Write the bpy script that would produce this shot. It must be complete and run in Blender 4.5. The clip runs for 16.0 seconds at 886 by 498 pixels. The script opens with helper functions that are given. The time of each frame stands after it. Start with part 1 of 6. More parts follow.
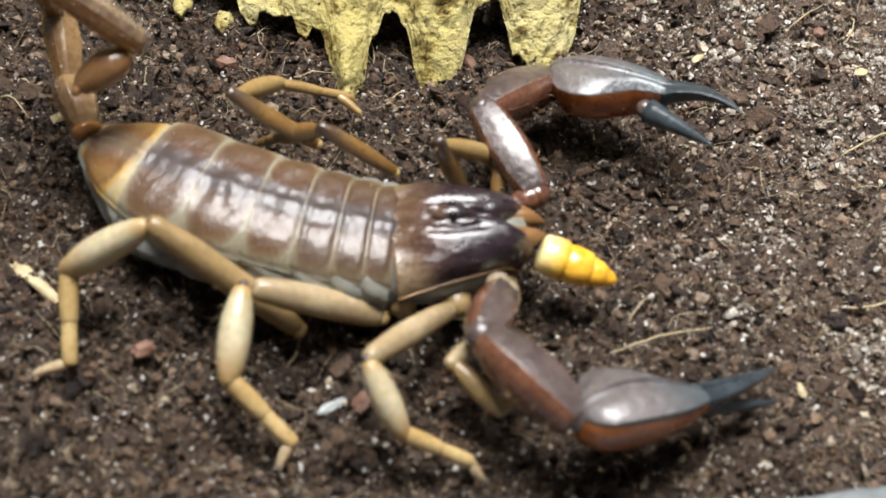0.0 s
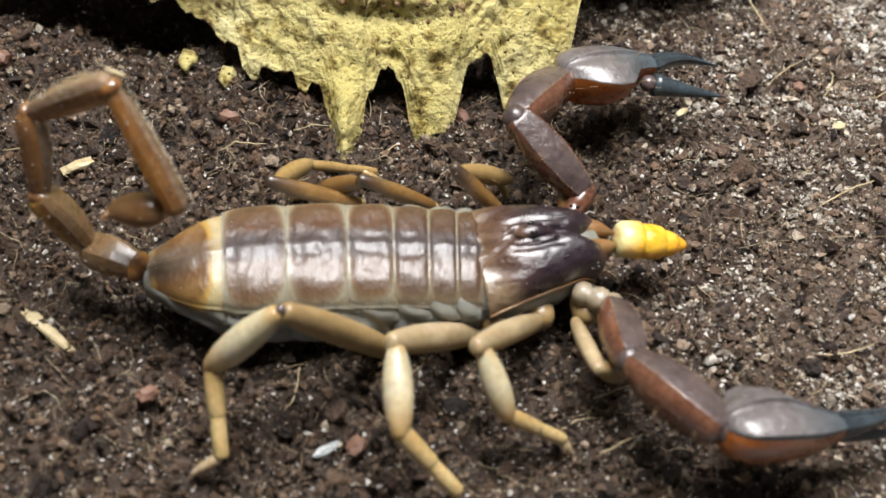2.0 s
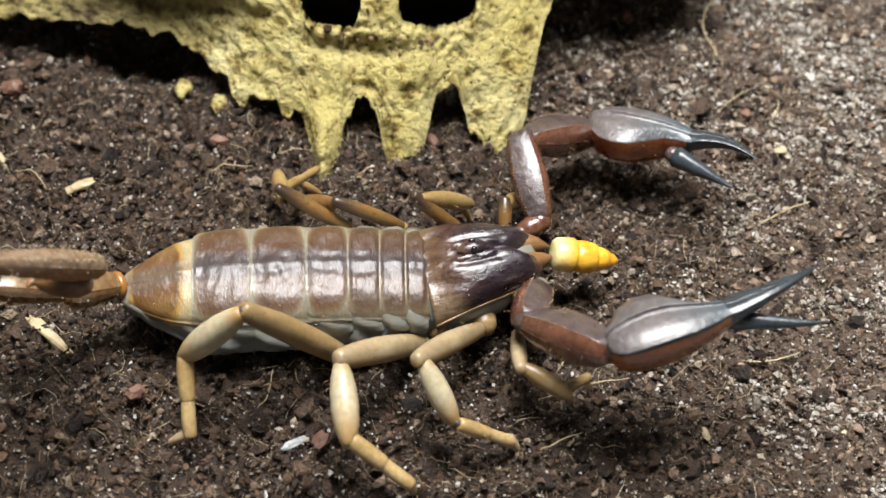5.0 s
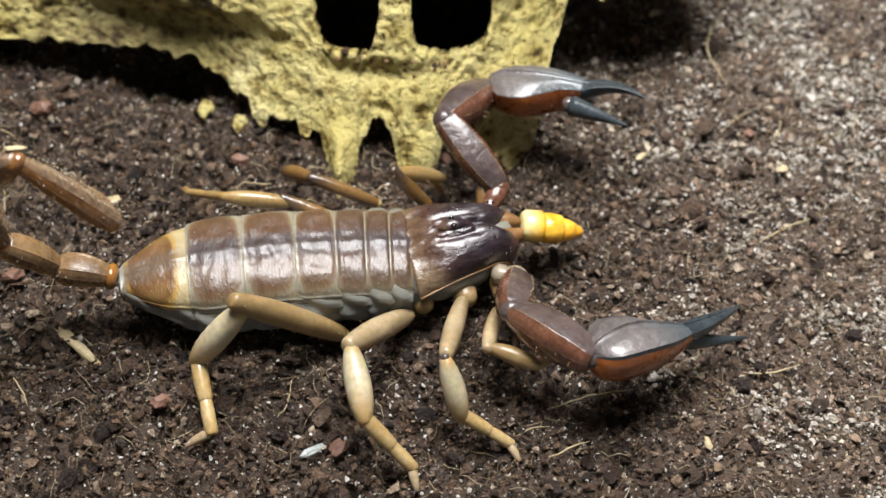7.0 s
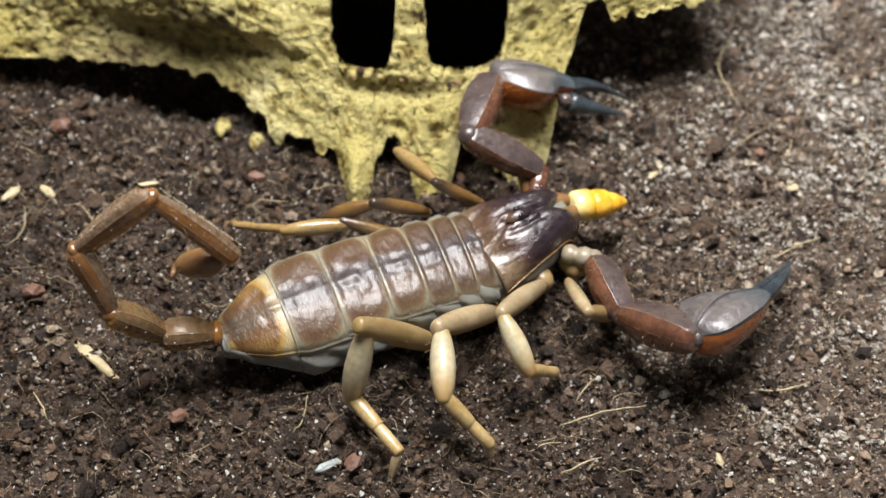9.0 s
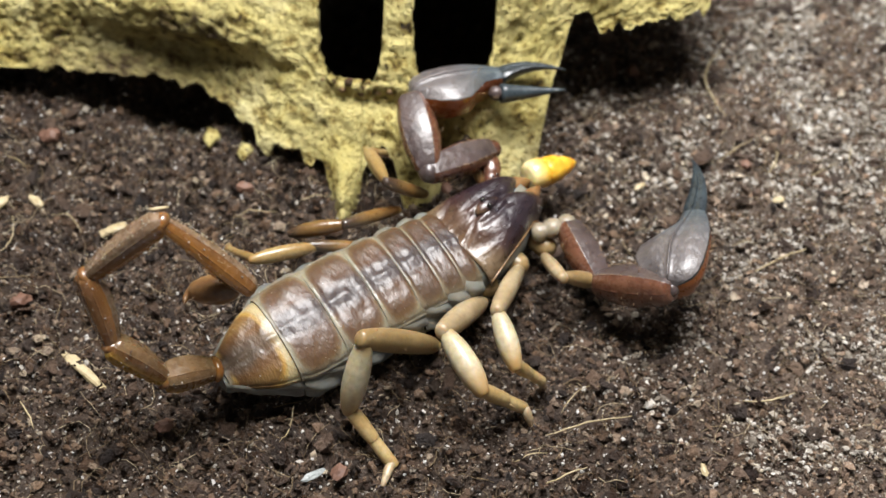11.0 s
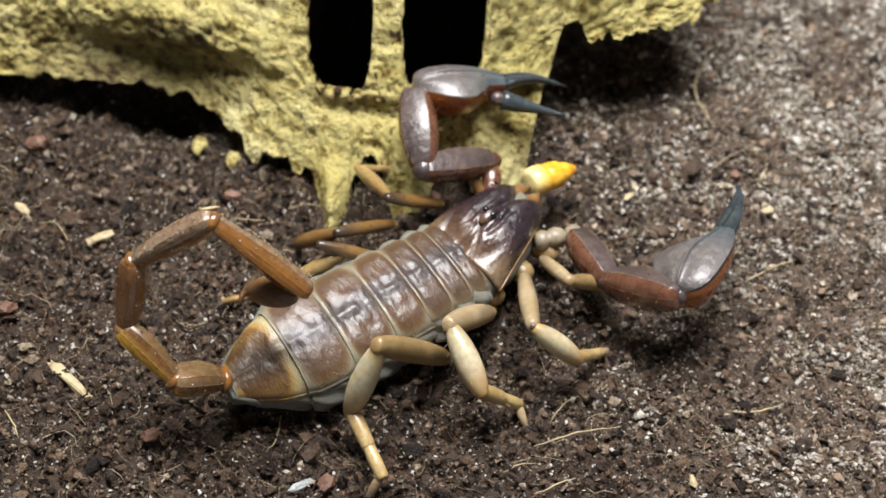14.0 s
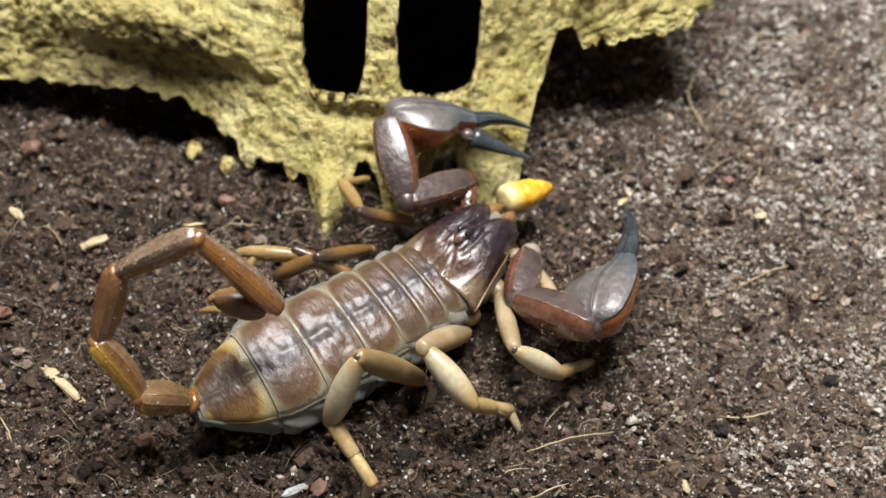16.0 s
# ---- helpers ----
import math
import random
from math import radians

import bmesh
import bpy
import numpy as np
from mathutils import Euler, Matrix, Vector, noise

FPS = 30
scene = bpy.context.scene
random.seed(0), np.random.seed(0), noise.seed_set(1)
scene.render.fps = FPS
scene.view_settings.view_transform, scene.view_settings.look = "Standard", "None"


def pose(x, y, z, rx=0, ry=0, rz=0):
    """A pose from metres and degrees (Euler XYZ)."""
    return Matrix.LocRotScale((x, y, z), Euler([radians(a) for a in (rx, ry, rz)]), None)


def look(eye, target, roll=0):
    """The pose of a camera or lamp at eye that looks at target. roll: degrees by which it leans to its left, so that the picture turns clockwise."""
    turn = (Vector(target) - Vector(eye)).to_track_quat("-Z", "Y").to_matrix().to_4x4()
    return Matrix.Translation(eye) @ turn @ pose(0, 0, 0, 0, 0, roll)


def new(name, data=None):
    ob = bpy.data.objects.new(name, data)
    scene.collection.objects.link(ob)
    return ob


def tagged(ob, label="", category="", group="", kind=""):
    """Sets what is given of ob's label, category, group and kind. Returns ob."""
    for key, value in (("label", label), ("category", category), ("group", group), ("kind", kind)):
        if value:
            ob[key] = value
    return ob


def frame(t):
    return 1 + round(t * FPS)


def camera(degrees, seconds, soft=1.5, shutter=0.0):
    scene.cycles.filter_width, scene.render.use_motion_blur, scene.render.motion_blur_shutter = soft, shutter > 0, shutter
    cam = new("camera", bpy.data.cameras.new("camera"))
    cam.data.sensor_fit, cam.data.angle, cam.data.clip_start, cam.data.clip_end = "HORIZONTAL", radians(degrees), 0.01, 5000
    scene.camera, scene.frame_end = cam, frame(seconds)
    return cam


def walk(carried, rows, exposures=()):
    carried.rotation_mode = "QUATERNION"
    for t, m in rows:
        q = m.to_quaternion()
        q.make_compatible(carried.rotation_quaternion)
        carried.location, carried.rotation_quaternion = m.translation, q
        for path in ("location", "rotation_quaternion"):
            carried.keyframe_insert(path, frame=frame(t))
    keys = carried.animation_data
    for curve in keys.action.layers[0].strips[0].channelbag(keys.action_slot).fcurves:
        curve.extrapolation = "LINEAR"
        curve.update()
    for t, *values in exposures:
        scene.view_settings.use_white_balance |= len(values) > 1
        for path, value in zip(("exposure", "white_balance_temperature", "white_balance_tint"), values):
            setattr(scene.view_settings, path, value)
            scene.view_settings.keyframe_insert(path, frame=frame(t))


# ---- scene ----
cam = camera(36.0, 16.0)
PATH = [
    (0, (-0.00777, -0.09774, 0.09671), (0.00066, -0.01136, -0.02563), 5.77),
    (0.5, (-0.00731, -0.09821, 0.09895), (0.00054, -0.01117, -0.02296), 5.45),
    (1, (-0.00697, -0.09875, 0.10156), (0.00052, -0.01107, -0.01992), 5.29),
    (1.5, (-0.00698, -0.09918, 0.10260), (0.00047, -0.01077, -0.01835), 5.24),
    (2, (-0.00671, -0.09913, 0.10225), (0.00082, -0.01045, -0.01849), 5.30),
    (2.5, (-0.00685, -0.09939, 0.10293), (0.00060, -0.01060, -0.01773), 5.21),
    (3, (-0.00662, -0.09956, 0.10344), (0.00055, -0.01072, -0.01721), 5.04),
    (3.5, (-0.00627, -0.09960, 0.10429), (0.00064, -0.01073, -0.01635), 4.91),
    (4, (-0.00419, -0.10067, 0.10606), (0.00154, -0.01155, -0.01447), 4.20),
    (4.2, (-0.00210, -0.10193, 0.10832), (0.00272, -0.01283, -0.01226), 3.90),
    (6.5, (0.00225, -0.10813, 0.11576), (0.00311, -0.01877, -0.00472), 2.19),
    (7, (0.00101, -0.10865, 0.11777), (0.00182, -0.01854, -0.00214), 2.19),
    (7.5, (-0.00058, -0.10936, 0.11966), (-0.00006, -0.01858, 0.00025), 2.11),
    (8, (0.00016, -0.10937, 0.11912), (-0.00039, -0.01820, 0.00000), 1.61),
    (8.5, (0.00019, -0.10916, 0.11865), (-0.00063, -0.01792, -0.00041), 1.51),
    (9, (0.00065, -0.10943, 0.11936), (0.00022, -0.01812, 0.00035), 1.74),
    (11.5, (0.00134, -0.10970, 0.11986), (0.00179, -0.01719, 0.00178), 2.35),
    (12, (0.00103, -0.10937, 0.11894), (0.00172, -0.01665, 0.00103), 2.49),
    (12.5, (0.00149, -0.10936, 0.11898), (0.00216, -0.01665, 0.00107), 2.52),
    (13, (0.00115, -0.10962, 0.11994), (0.00233, -0.01678, 0.00213), 2.83),
    (13.5, (0.00105, -0.10982, 0.11974), (0.00260, -0.01657, 0.00226), 3.06),
    (14, (0.00124, -0.10952, 0.11927), (0.00280, -0.01631, 0.00176), 3.07),
    (14.5, (0.00142, -0.10965, 0.11930), (0.00318, -0.01633, 0.00188), 3.20),
    (15, (0.00131, -0.10959, 0.11975), (0.00317, -0.01628, 0.00233), 3.30),
    (15.5, (0.00147, -0.10966, 0.12032), (0.00345, -0.01631, 0.00292), 3.33),
    (16, (0.00159, -0.10939, 0.11968), (0.00346, -0.01599, 0.00232), 3.28),
]
cam.data.dof.use_dof, cam.data.dof.focus_distance, cam.data.dof.aperture_fstop = True, 0.133, 30.0
walk(cam, [(t, look(eye, target, roll)) for t, eye, target, roll in PATH], ((0, 0.1), (2, 0.05), (4, 0.03), (9, -0.02), (16, -0.04)))

# ---- light: one overhead lamp panel in the lid of the enclosure ----
MM = 0.001
world = bpy.data.worlds.new("room")
scene.world = world
world.use_nodes = True
world.node_tree.nodes["Background"].inputs[0].default_value = (0.9, 0.95, 1.0, 1)
world.node_tree.nodes["Background"].inputs[1].default_value = 0.05
lamp_data = bpy.data.lights.new("lid_lamp", "AREA")
lamp_data.shape, lamp_data.size, lamp_data.size_y = "RECTANGLE", 0.17, 0.13
lamp_data.energy, lamp_data.color = 2.72, (0.985, 0.975, 0.97)
lamp = new("lid_lamp", lamp_data)
lamp.matrix_world = look((0.005, 0.042, 0.30), (0.01, -0.015, 0.0))
scene.view_settings.exposure = 0.0


# ---- materials ----
def shader(name, rough=0.5, spec=0.5, coat=0.0, coat_rough=0.15, sss=0.0, sss_scale=0.001, sss_radius=(1.0, 0.5, 0.2)):
    m = bpy.data.materials.new(name)
    m.use_nodes = True
    nt = m.node_tree
    b = nt.nodes["Principled BSDF"]
    b.inputs["Roughness"].default_value = rough
    b.inputs["Specular IOR Level"].default_value = spec
    b.inputs["Coat Weight"].default_value = coat
    b.inputs["Coat Roughness"].default_value = coat_rough
    b.inputs["Subsurface Weight"].default_value = sss
    b.inputs["Subsurface Scale"].default_value = sss_scale
    b.inputs["Subsurface Radius"].default_value = sss_radius
    return m, nt, b


def coords(nt, kind="Object"):
    n = nt.nodes.new("ShaderNodeTexCoord")
    return n.outputs[kind]


def noise_node(nt, scale, detail=4.0, rough=0.55, vec=None, stretch=None):
    n = nt.nodes.new("ShaderNodeTexNoise")
    n.inputs["Scale"].default_value = scale
    n.inputs["Detail"].default_value = detail
    n.inputs["Roughness"].default_value = rough
    v = vec or coords(nt)
    if stretch:
        mp = nt.nodes.new("ShaderNodeMapping")
        mp.inputs["Scale"].default_value = stretch
        nt.links.new(v, mp.inputs["Vector"])
        v = mp.outputs["Vector"]
    nt.links.new(v, n.inputs["Vector"])
    return n.outputs["Fac"]


def ramp(nt, fac, stops):
    n = nt.nodes.new("ShaderNodeValToRGB")
    e = n.color_ramp.elements
    while len(e) < len(stops):
        e.new(0.5)
    for el, (p, c) in zip(e, stops):
        el.position, el.color = p, (*c, 1)
    nt.links.new(fac, n.inputs["Fac"])
    return n.outputs["Color"]


def mix(nt, fac, a, b, mode="MIX"):
    n = nt.nodes.new("ShaderNodeMix")
    n.data_type, n.blend_type = "RGBA", mode
    for sock, v in ((n.inputs["Factor"], fac), (n.inputs[6], a), (n.inputs[7], b)):
        if hasattr(v, "is_output"):
            nt.links.new(v, sock)
        elif isinstance(v, tuple):
            sock.default_value = (*v, 1)
        else:
            sock.default_value = v
    return n.outputs[2]


def bump(nt, b, fac, strength, dist):
    n = nt.nodes.new("ShaderNodeBump")
    n.inputs["Strength"].default_value = strength
    n.inputs["Distance"].default_value = dist
    nt.links.new(fac, n.inputs["Height"])
    nt.links.new(n.outputs["Normal"], b.inputs["Normal"])


def axis(nt, k, kind="Generated"):
    n = nt.nodes.new("ShaderNodeSeparateXYZ")
    nt.links.new(coords(nt, kind), n.inputs[0])
    return n.outputs[k]


def math_node(nt, op, a, b=0.0):
    n = nt.nodes.new("ShaderNodeMath")
    n.operation = op
    for sock, v in zip(n.inputs, (a, b)):
        if hasattr(v, "is_output"):
            nt.links.new(v, sock)
        else:
            sock.default_value = v
    return n.outputs[0]


def mottled(name, c1, c2, scale, rough, coat=0.0, sss=0.0, bump_s=0.25, bump_d=0.00015, fine=2500, tint=None, tint_axis=0, tint_stops=None, spec=0.5, coat_rough=0.15, under=None):
    """Two-colour mottle at two scales; an optional colour along one axis of the piece and another on its underside."""
    m, nt, b = shader(name, rough, spec, coat, coat_rough, sss)
    big = noise_node(nt, scale, 3.0)
    small = noise_node(nt, fine, 5.0)
    c = ramp(nt, big, [(0.3, c1), (0.7, c2)])
    dark = ramp(nt, small, [(0.25, (0.72, 0.7, 0.68)), (0.7, (1.08, 1.05, 1.02))])
    c = mix(nt, 1.0, c, dark, "MULTIPLY")
    if tint:
        f = axis(nt, tint_axis)
        f = math_node(nt, "ADD", f, math_node(nt, "MULTIPLY", math_node(nt, "SUBTRACT", big, 0.5), 0.25))
        r = ramp(nt, f, [(p, (v, v, v)) for p, v in tint_stops])
        c = mix(nt, r, c, tint)
    if under:
        f = math_node(nt, "ADD", axis(nt, 2), math_node(nt, "MULTIPLY", math_node(nt, "SUBTRACT", big, 0.5), 0.3))
        c = mix(nt, ramp(nt, f, [(0.08, (0.8, 0.8, 0.8)), (0.45, (0, 0, 0))]), c, under)
    nt.links.new(c, b.inputs["Base Color"])
    r = ramp(nt, small, [(0.3, (rough * 0.75,) * 3), (0.75, (min(1, rough * 1.35),) * 3)])
    nt.links.new(r, b.inputs["Roughness"])
    bump(nt, b, small, bump_s, bump_d)
    return m


MAT = {}

def carapace_material():
    """Dark purple front, browner rear with beige corners, wrinkled gloss."""
    m, nt, b = shader("carapace_cuticle", 0.34, 0.5, 0.5, 0.17, 0.05)
    big = noise_node(nt, 300, 3.0)
    small = noise_node(nt, 1700, 5.0)
    wrinkle = noise_node(nt, 520, 5.0, 0.6, stretch=(0.7, 1.5, 1.0))
    shift = math_node(nt, "MULTIPLY", math_node(nt, "SUBTRACT", big, 0.5), 0.35)
    f = math_node(nt, "ADD", axis(nt, 0), shift)
    c = ramp(nt, f, [(0.0, (0.13, 0.08, 0.046)), (0.14, (0.095, 0.052, 0.032)), (0.3, (0.048, 0.024, 0.021)), (0.46, (0.02, 0.012, 0.017)), (0.9, (0.02, 0.012, 0.016)), (1.0, (0.07, 0.035, 0.025))])
    d = math_node(nt, "ABSOLUTE", math_node(nt, "SUBTRACT", axis(nt, 1), 0.5))
    corner = math_node(nt, "SUBTRACT", d, math_node(nt, "MULTIPLY", f, 0.75))
    c = mix(nt, ramp(nt, corner, [(0.14, (0, 0, 0)), (0.3, (0.8, 0.8, 0.8))]), c, (0.17, 0.12, 0.07))
    c = mix(nt, 1.0, c, ramp(nt, small, [(0.25, (0.65, 0.65, 0.65)), (0.7, (1.15, 1.12, 1.1))]), "MULTIPLY")
    nt.links.new(c, b.inputs["Base Color"])
    nt.links.new(ramp(nt, small, [(0.3, (0.24,) * 3), (0.7, (0.4,) * 3)]), b.inputs["Roughness"])
    bump(nt, b, math_node(nt, "ADD", wrinkle, math_node(nt, "MULTIPLY", small, 0.25)), 0.6, 0.00055)
    return m


MAT["carapace"] = carapace_material()
MAT["margin"] = mottled("margin_cuticle", (0.2, 0.11, 0.045), (0.3, 0.18, 0.08), 500, 0.4, 0.3, 0.2)
# tail: amber flanks, and paler facets that paint in the sheen on top
MAT["tail_side"] = mottled("tail_side_cuticle", (0.11, 0.05, 0.02), (0.21, 0.11, 0.048), 420, 0.24, 0.85, 0.35, 0.3, 0.00015, 1900, coat_rough=0.2,
                          tint=(0.34, 0.14, 0.02), tint_axis=2, tint_stops=[(0.3, 0.12), (0.85, 0.75)])
MAT["tail_root_side"] = mottled("tail_root_side_cuticle", (0.12, 0.055, 0.018), (0.2, 0.1, 0.034), 420, 0.28, 0.6, 0.4, 0.3, 0.00015, 1900, coat_rough=0.2,
                               tint=(0.42, 0.24, 0.03), tint_axis=2, tint_stops=[(0.1, 0.85), (0.5, 0.0)])
MAT["tail_lit_face"] = mottled("tail_lit_face_cuticle", (0.16, 0.1, 0.06), (0.26, 0.185, 0.12), 300, 0.28, 0.8, 0.3, 0.6, 0.0002, 1500, coat_rough=0.2)
MAT["tail_root_lit_face"] = mottled("tail_root_lit_face_cuticle", (0.15, 0.085, 0.036), (0.25, 0.16, 0.08), 300, 0.28, 0.7, 0.35, 0.4, 0.0002, 1400, coat_rough=0.25)
MAT["tubercle"] = mottled("tubercle_cuticle", (0.3, 0.24, 0.17), (0.45, 0.4, 0.32), 700, 0.35, 0.4, 0.3)
MAT["telson"] = mottled("telson_cuticle", (0.14, 0.065, 0.022), (0.24, 0.13, 0.05), 350, 0.38, 0.4, 0.3)
MAT["leg"] = mottled("leg_cuticle", (0.42, 0.365, 0.23), (0.56, 0.51, 0.36), 260, 0.4, 0.22, 0.5, 0.3, 0.0001, 1500, coat_rough=0.25, under=(0.42, 0.22, 0.035),
                     tint=(0.34, 0.19, 0.045), tint_axis=0, tint_stops=[(0.0, 0.85), (0.14, 0.0), (0.55, 0.0), (1.0, 0.85)])
MAT["leg_base"] = mottled("leg_base_cuticle", (0.19, 0.125, 0.05), (0.33, 0.235, 0.11), 260, 0.4, 0.25, 0.4, 0.4, 0.0001, 1500, coat_rough=0.25, tint=(0.3, 0.19, 0.06), tint_axis=2, tint_stops=[(0.1, 0.6), (0.5, 0.0)])
MAT["leg_mid"] = mottled("pale_leg_base_cuticle", (0.25, 0.185, 0.1), (0.41, 0.33, 0.205), 260, 0.4, 0.25, 0.4, 0.4, 0.0001, 1500, coat_rough=0.25, under=(0.3, 0.18, 0.05))
MAT["leg_tip"] = mottled("leg_tip_cuticle", (0.36, 0.245, 0.095), (0.5, 0.385, 0.19), 300, 0.36, 0.4, 0.4)
MAT["tarsus"] = mottled("tarsus_cuticle", (0.36, 0.27, 0.15), (0.5, 0.42, 0.3), 300, 0.4, 0.3, 0.35)
# leg colours of the far side, darkened to hold the shade behind the body
MAT["leg_shaded"] = mottled("shaded_leg_cuticle", (0.13, 0.065, 0.018), (0.21, 0.12, 0.036), 260, 0.34, 0.4, 0.35, tint=(0.035, 0.024, 0.02), tint_axis=0, tint_stops=[(0.6, 0.0), (0.95, 0.9)])
MAT["leg_shaded_tip"] = mottled("shaded_leg_tip_cuticle", (0.24, 0.15, 0.05), (0.34, 0.24, 0.1), 260, 0.34, 0.4, 0.35)
MAT["palp"] = mottled("palp_top_cuticle", (0.045, 0.032, 0.032), (0.1, 0.074, 0.07), 300, 0.34, 0.5, 0.1, 0.7, 0.00025, 1300, spec=0.5, coat_rough=0.22)
MAT["palp_side"] = mottled("palp_side_cuticle", (0.07, 0.027, 0.017), (0.15, 0.065, 0.036), 300, 0.28, 0.6, 0.2, 0.4, 0.00015, 1500, coat_rough=0.18)
MAT["finger"] = mottled("finger_cuticle", (0.018, 0.024, 0.03), (0.04, 0.056, 0.066), 500, 0.32, 0.4)
MAT["membrane"] = mottled("joint_membrane", (0.2, 0.165, 0.115), (0.32, 0.28, 0.205), 400, 0.45, 0.25, 0.35)
MAT["bristle"] = mottled("bristle", (0.3, 0.2, 0.1), (0.45, 0.32, 0.18), 800, 0.5)
MAT["eye"] = mottled("eye_black", (0.004, 0.004, 0.004), (0.01, 0.008, 0.008), 500, 0.12, 0.8)
MAT["grub"] = mottled("grub_skin", (0.72, 0.34, 0.012), (0.82, 0.5, 0.05), 420, 0.34, 0.4, 0.4, 0.5, 0.0003, 900,
                      tint=(0.75, 0.66, 0.32), tint_axis=0, tint_stops=[(0.02, 1.0), (0.3, 0.0)])


def tergite_material(name, panel, flank, band, reach, core=(0.07, 0.056, 0.056)):
    """Dark glossy midline, rounded brown side panels with a tan outline, a cream front band and a pale edge."""
    m, nt, b = shader(name, 0.4, 0.45, 0.24, 0.2, 0.25)
    big = noise_node(nt, 280, 3.0)
    mid = noise_node(nt, 750, 4.0)
    small = noise_node(nt, 2000, 5.0)
    shift = math_node(nt, "MULTIPLY", math_node(nt, "SUBTRACT", big, 0.5), 0.16)
    d = math_node(nt, "ABSOLUTE", math_node(nt, "SUBTRACT", axis(nt, 1), 0.5))
    f = axis(nt, 0)
    # rounded panel: 0 in its middle, 1 at its outline
    across = math_node(nt, "MULTIPLY", d, 1 / 0.48)
    along = math_node(nt, "MULTIPLY", math_node(nt, "ABSOLUTE", math_node(nt, "SUBTRACT", f, reach * 0.5 + 0.03)), 2 / reach)
    p = math_node(nt, "ADD", math_node(nt, "POWER", across, 4.0), math_node(nt, "POWER", along, 4.0))
    p = math_node(nt, "ADD", math_node(nt, "POWER", p, 0.25), shift)
    c = ramp(nt, p, [(0.0, panel), (0.78, tuple(v * 0.9 for v in panel)), (0.88, flank), (0.96, tuple(0.5 * (a + e) for a, e in zip(flank, band))), (1.0, band)])
    c = mix(nt, math_node(nt, "MULTIPLY", ramp(nt, math_node(nt, "ADD", d, shift), [(0.2, (0, 0, 0)), (0.34, (0.65, 0.65, 0.65))]), ramp(nt, p, [(0.6, (1, 1, 1)), (0.95, (0, 0, 0))])), c, tuple(0.55 * v + w for v, w in zip(flank, (0.045, 0.031, 0.019))))
    dark = ramp(nt, math_node(nt, "ADD", d, shift), [(0.03, (0.92, 0.92, 0.92)), (0.09, (0.75, 0.75, 0.75)), (0.17, (0, 0, 0))])
    c = mix(nt, math_node(nt, "MULTIPLY", dark, ramp(nt, f, [(reach - 0.05, (1, 1, 1)), (reach + 0.12, (0.25, 0.25, 0.25))])), c, core)
    rim = ramp(nt, f, [(0.0, (0.8, 0.8, 0.8)), (0.035, (0.35, 0.35, 0.35)), (0.06, (0, 0, 0))])
    c = mix(nt, rim, c, (0.22, 0.2, 0.15))
    side = ramp(nt, d, [(0.462, (0, 0, 0)), (0.49, (0.6, 0.6, 0.6)), (0.5, (1, 1, 1))])
    c = mix(nt, side, c, (0.24, 0.235, 0.2))
    c = mix(nt, 1.0, c, ramp(nt, mid, [(0.3, (0.84, 0.83, 0.82)), (0.65, (1.06, 1.05, 1.04))]), "MULTIPLY")
    nt.links.new(c, b.inputs["Base Color"])
    nt.links.new(ramp(nt, small, [(0.3, (0.34,) * 3), (0.7, (0.54,) * 3)]), b.inputs["Roughness"])
    fold = noise_node(nt, 520, 4.0, 0.62, stretch=(1.6, 0.7, 1.0))
    h = math_node(nt, "ADD", fold, math_node(nt, "MULTIPLY", small, 0.1))
    bump(nt, b, h, 0.6, 0.00045)
    return m


def pleura_material():
    m, nt, b = shader("pleural_membrane", 0.4, 0.5, 0.4, 0.25, 0.25)
    big = noise_node(nt, 260, 4.0)
    fold = noise_node(nt, 420, 3.0, 0.5, stretch=(0.5, 1.0, 2.2))
    c = ramp(nt, big, [(0.3, (0.085, 0.092, 0.09)), (0.7, (0.2, 0.21, 0.2))])
    c = mix(nt, ramp(nt, axis(nt, 2), [(0.5, (0, 0, 0)), (0.8, (0.7, 0.7, 0.7))]), c, (0.2, 0.19, 0.15))
    nt.links.new(c, b.inputs["Base Color"])
    bump(nt, b, fold, 0.6, 0.0006)
    return m


MAT["tergite"] = tergite_material("tergite_cuticle", (0.084, 0.039, 0.017), (0.115, 0.067, 0.031), (0.22, 0.195, 0.135), 0.85, (0.045, 0.034, 0.034))
MAT["tergite_front"] = tergite_material("front_tergite_cuticle", (0.07, 0.034, 0.017), (0.088, 0.053, 0.028), (0.165, 0.13, 0.083), 0.88, (0.045, 0.034, 0.034))
MAT["tergite_last"] = tergite_material("last_tergite_cuticle", (0.14, 0.068, 0.022), (0.36, 0.215, 0.05), (0.36, 0.29, 0.155), 0.78, (0.12, 0.085, 0.058))
MAT["pleura"] = pleura_material()
MAT["hand_top"] = mottled("claw_top_cuticle", (0.075, 0.066, 0.067), (0.165, 0.15, 0.15), 240, 0.38, 0.5, 0.05, 0.8, 0.0003, 1300, coat_rough=0.28, spec=0.55,
                         tint=(0.06, 0.078, 0.088), tint_axis=0, tint_stops=[(0.25, 0.0), (0.55, 1.0)])
MAT["hand_low"] = mottled("claw_side_cuticle", (0.19, 0.045, 0.009), (0.33, 0.1, 0.016), 260, 0.3, 0.5, 0.15, 0.3, 0.00015, 1700, coat_rough=0.2)


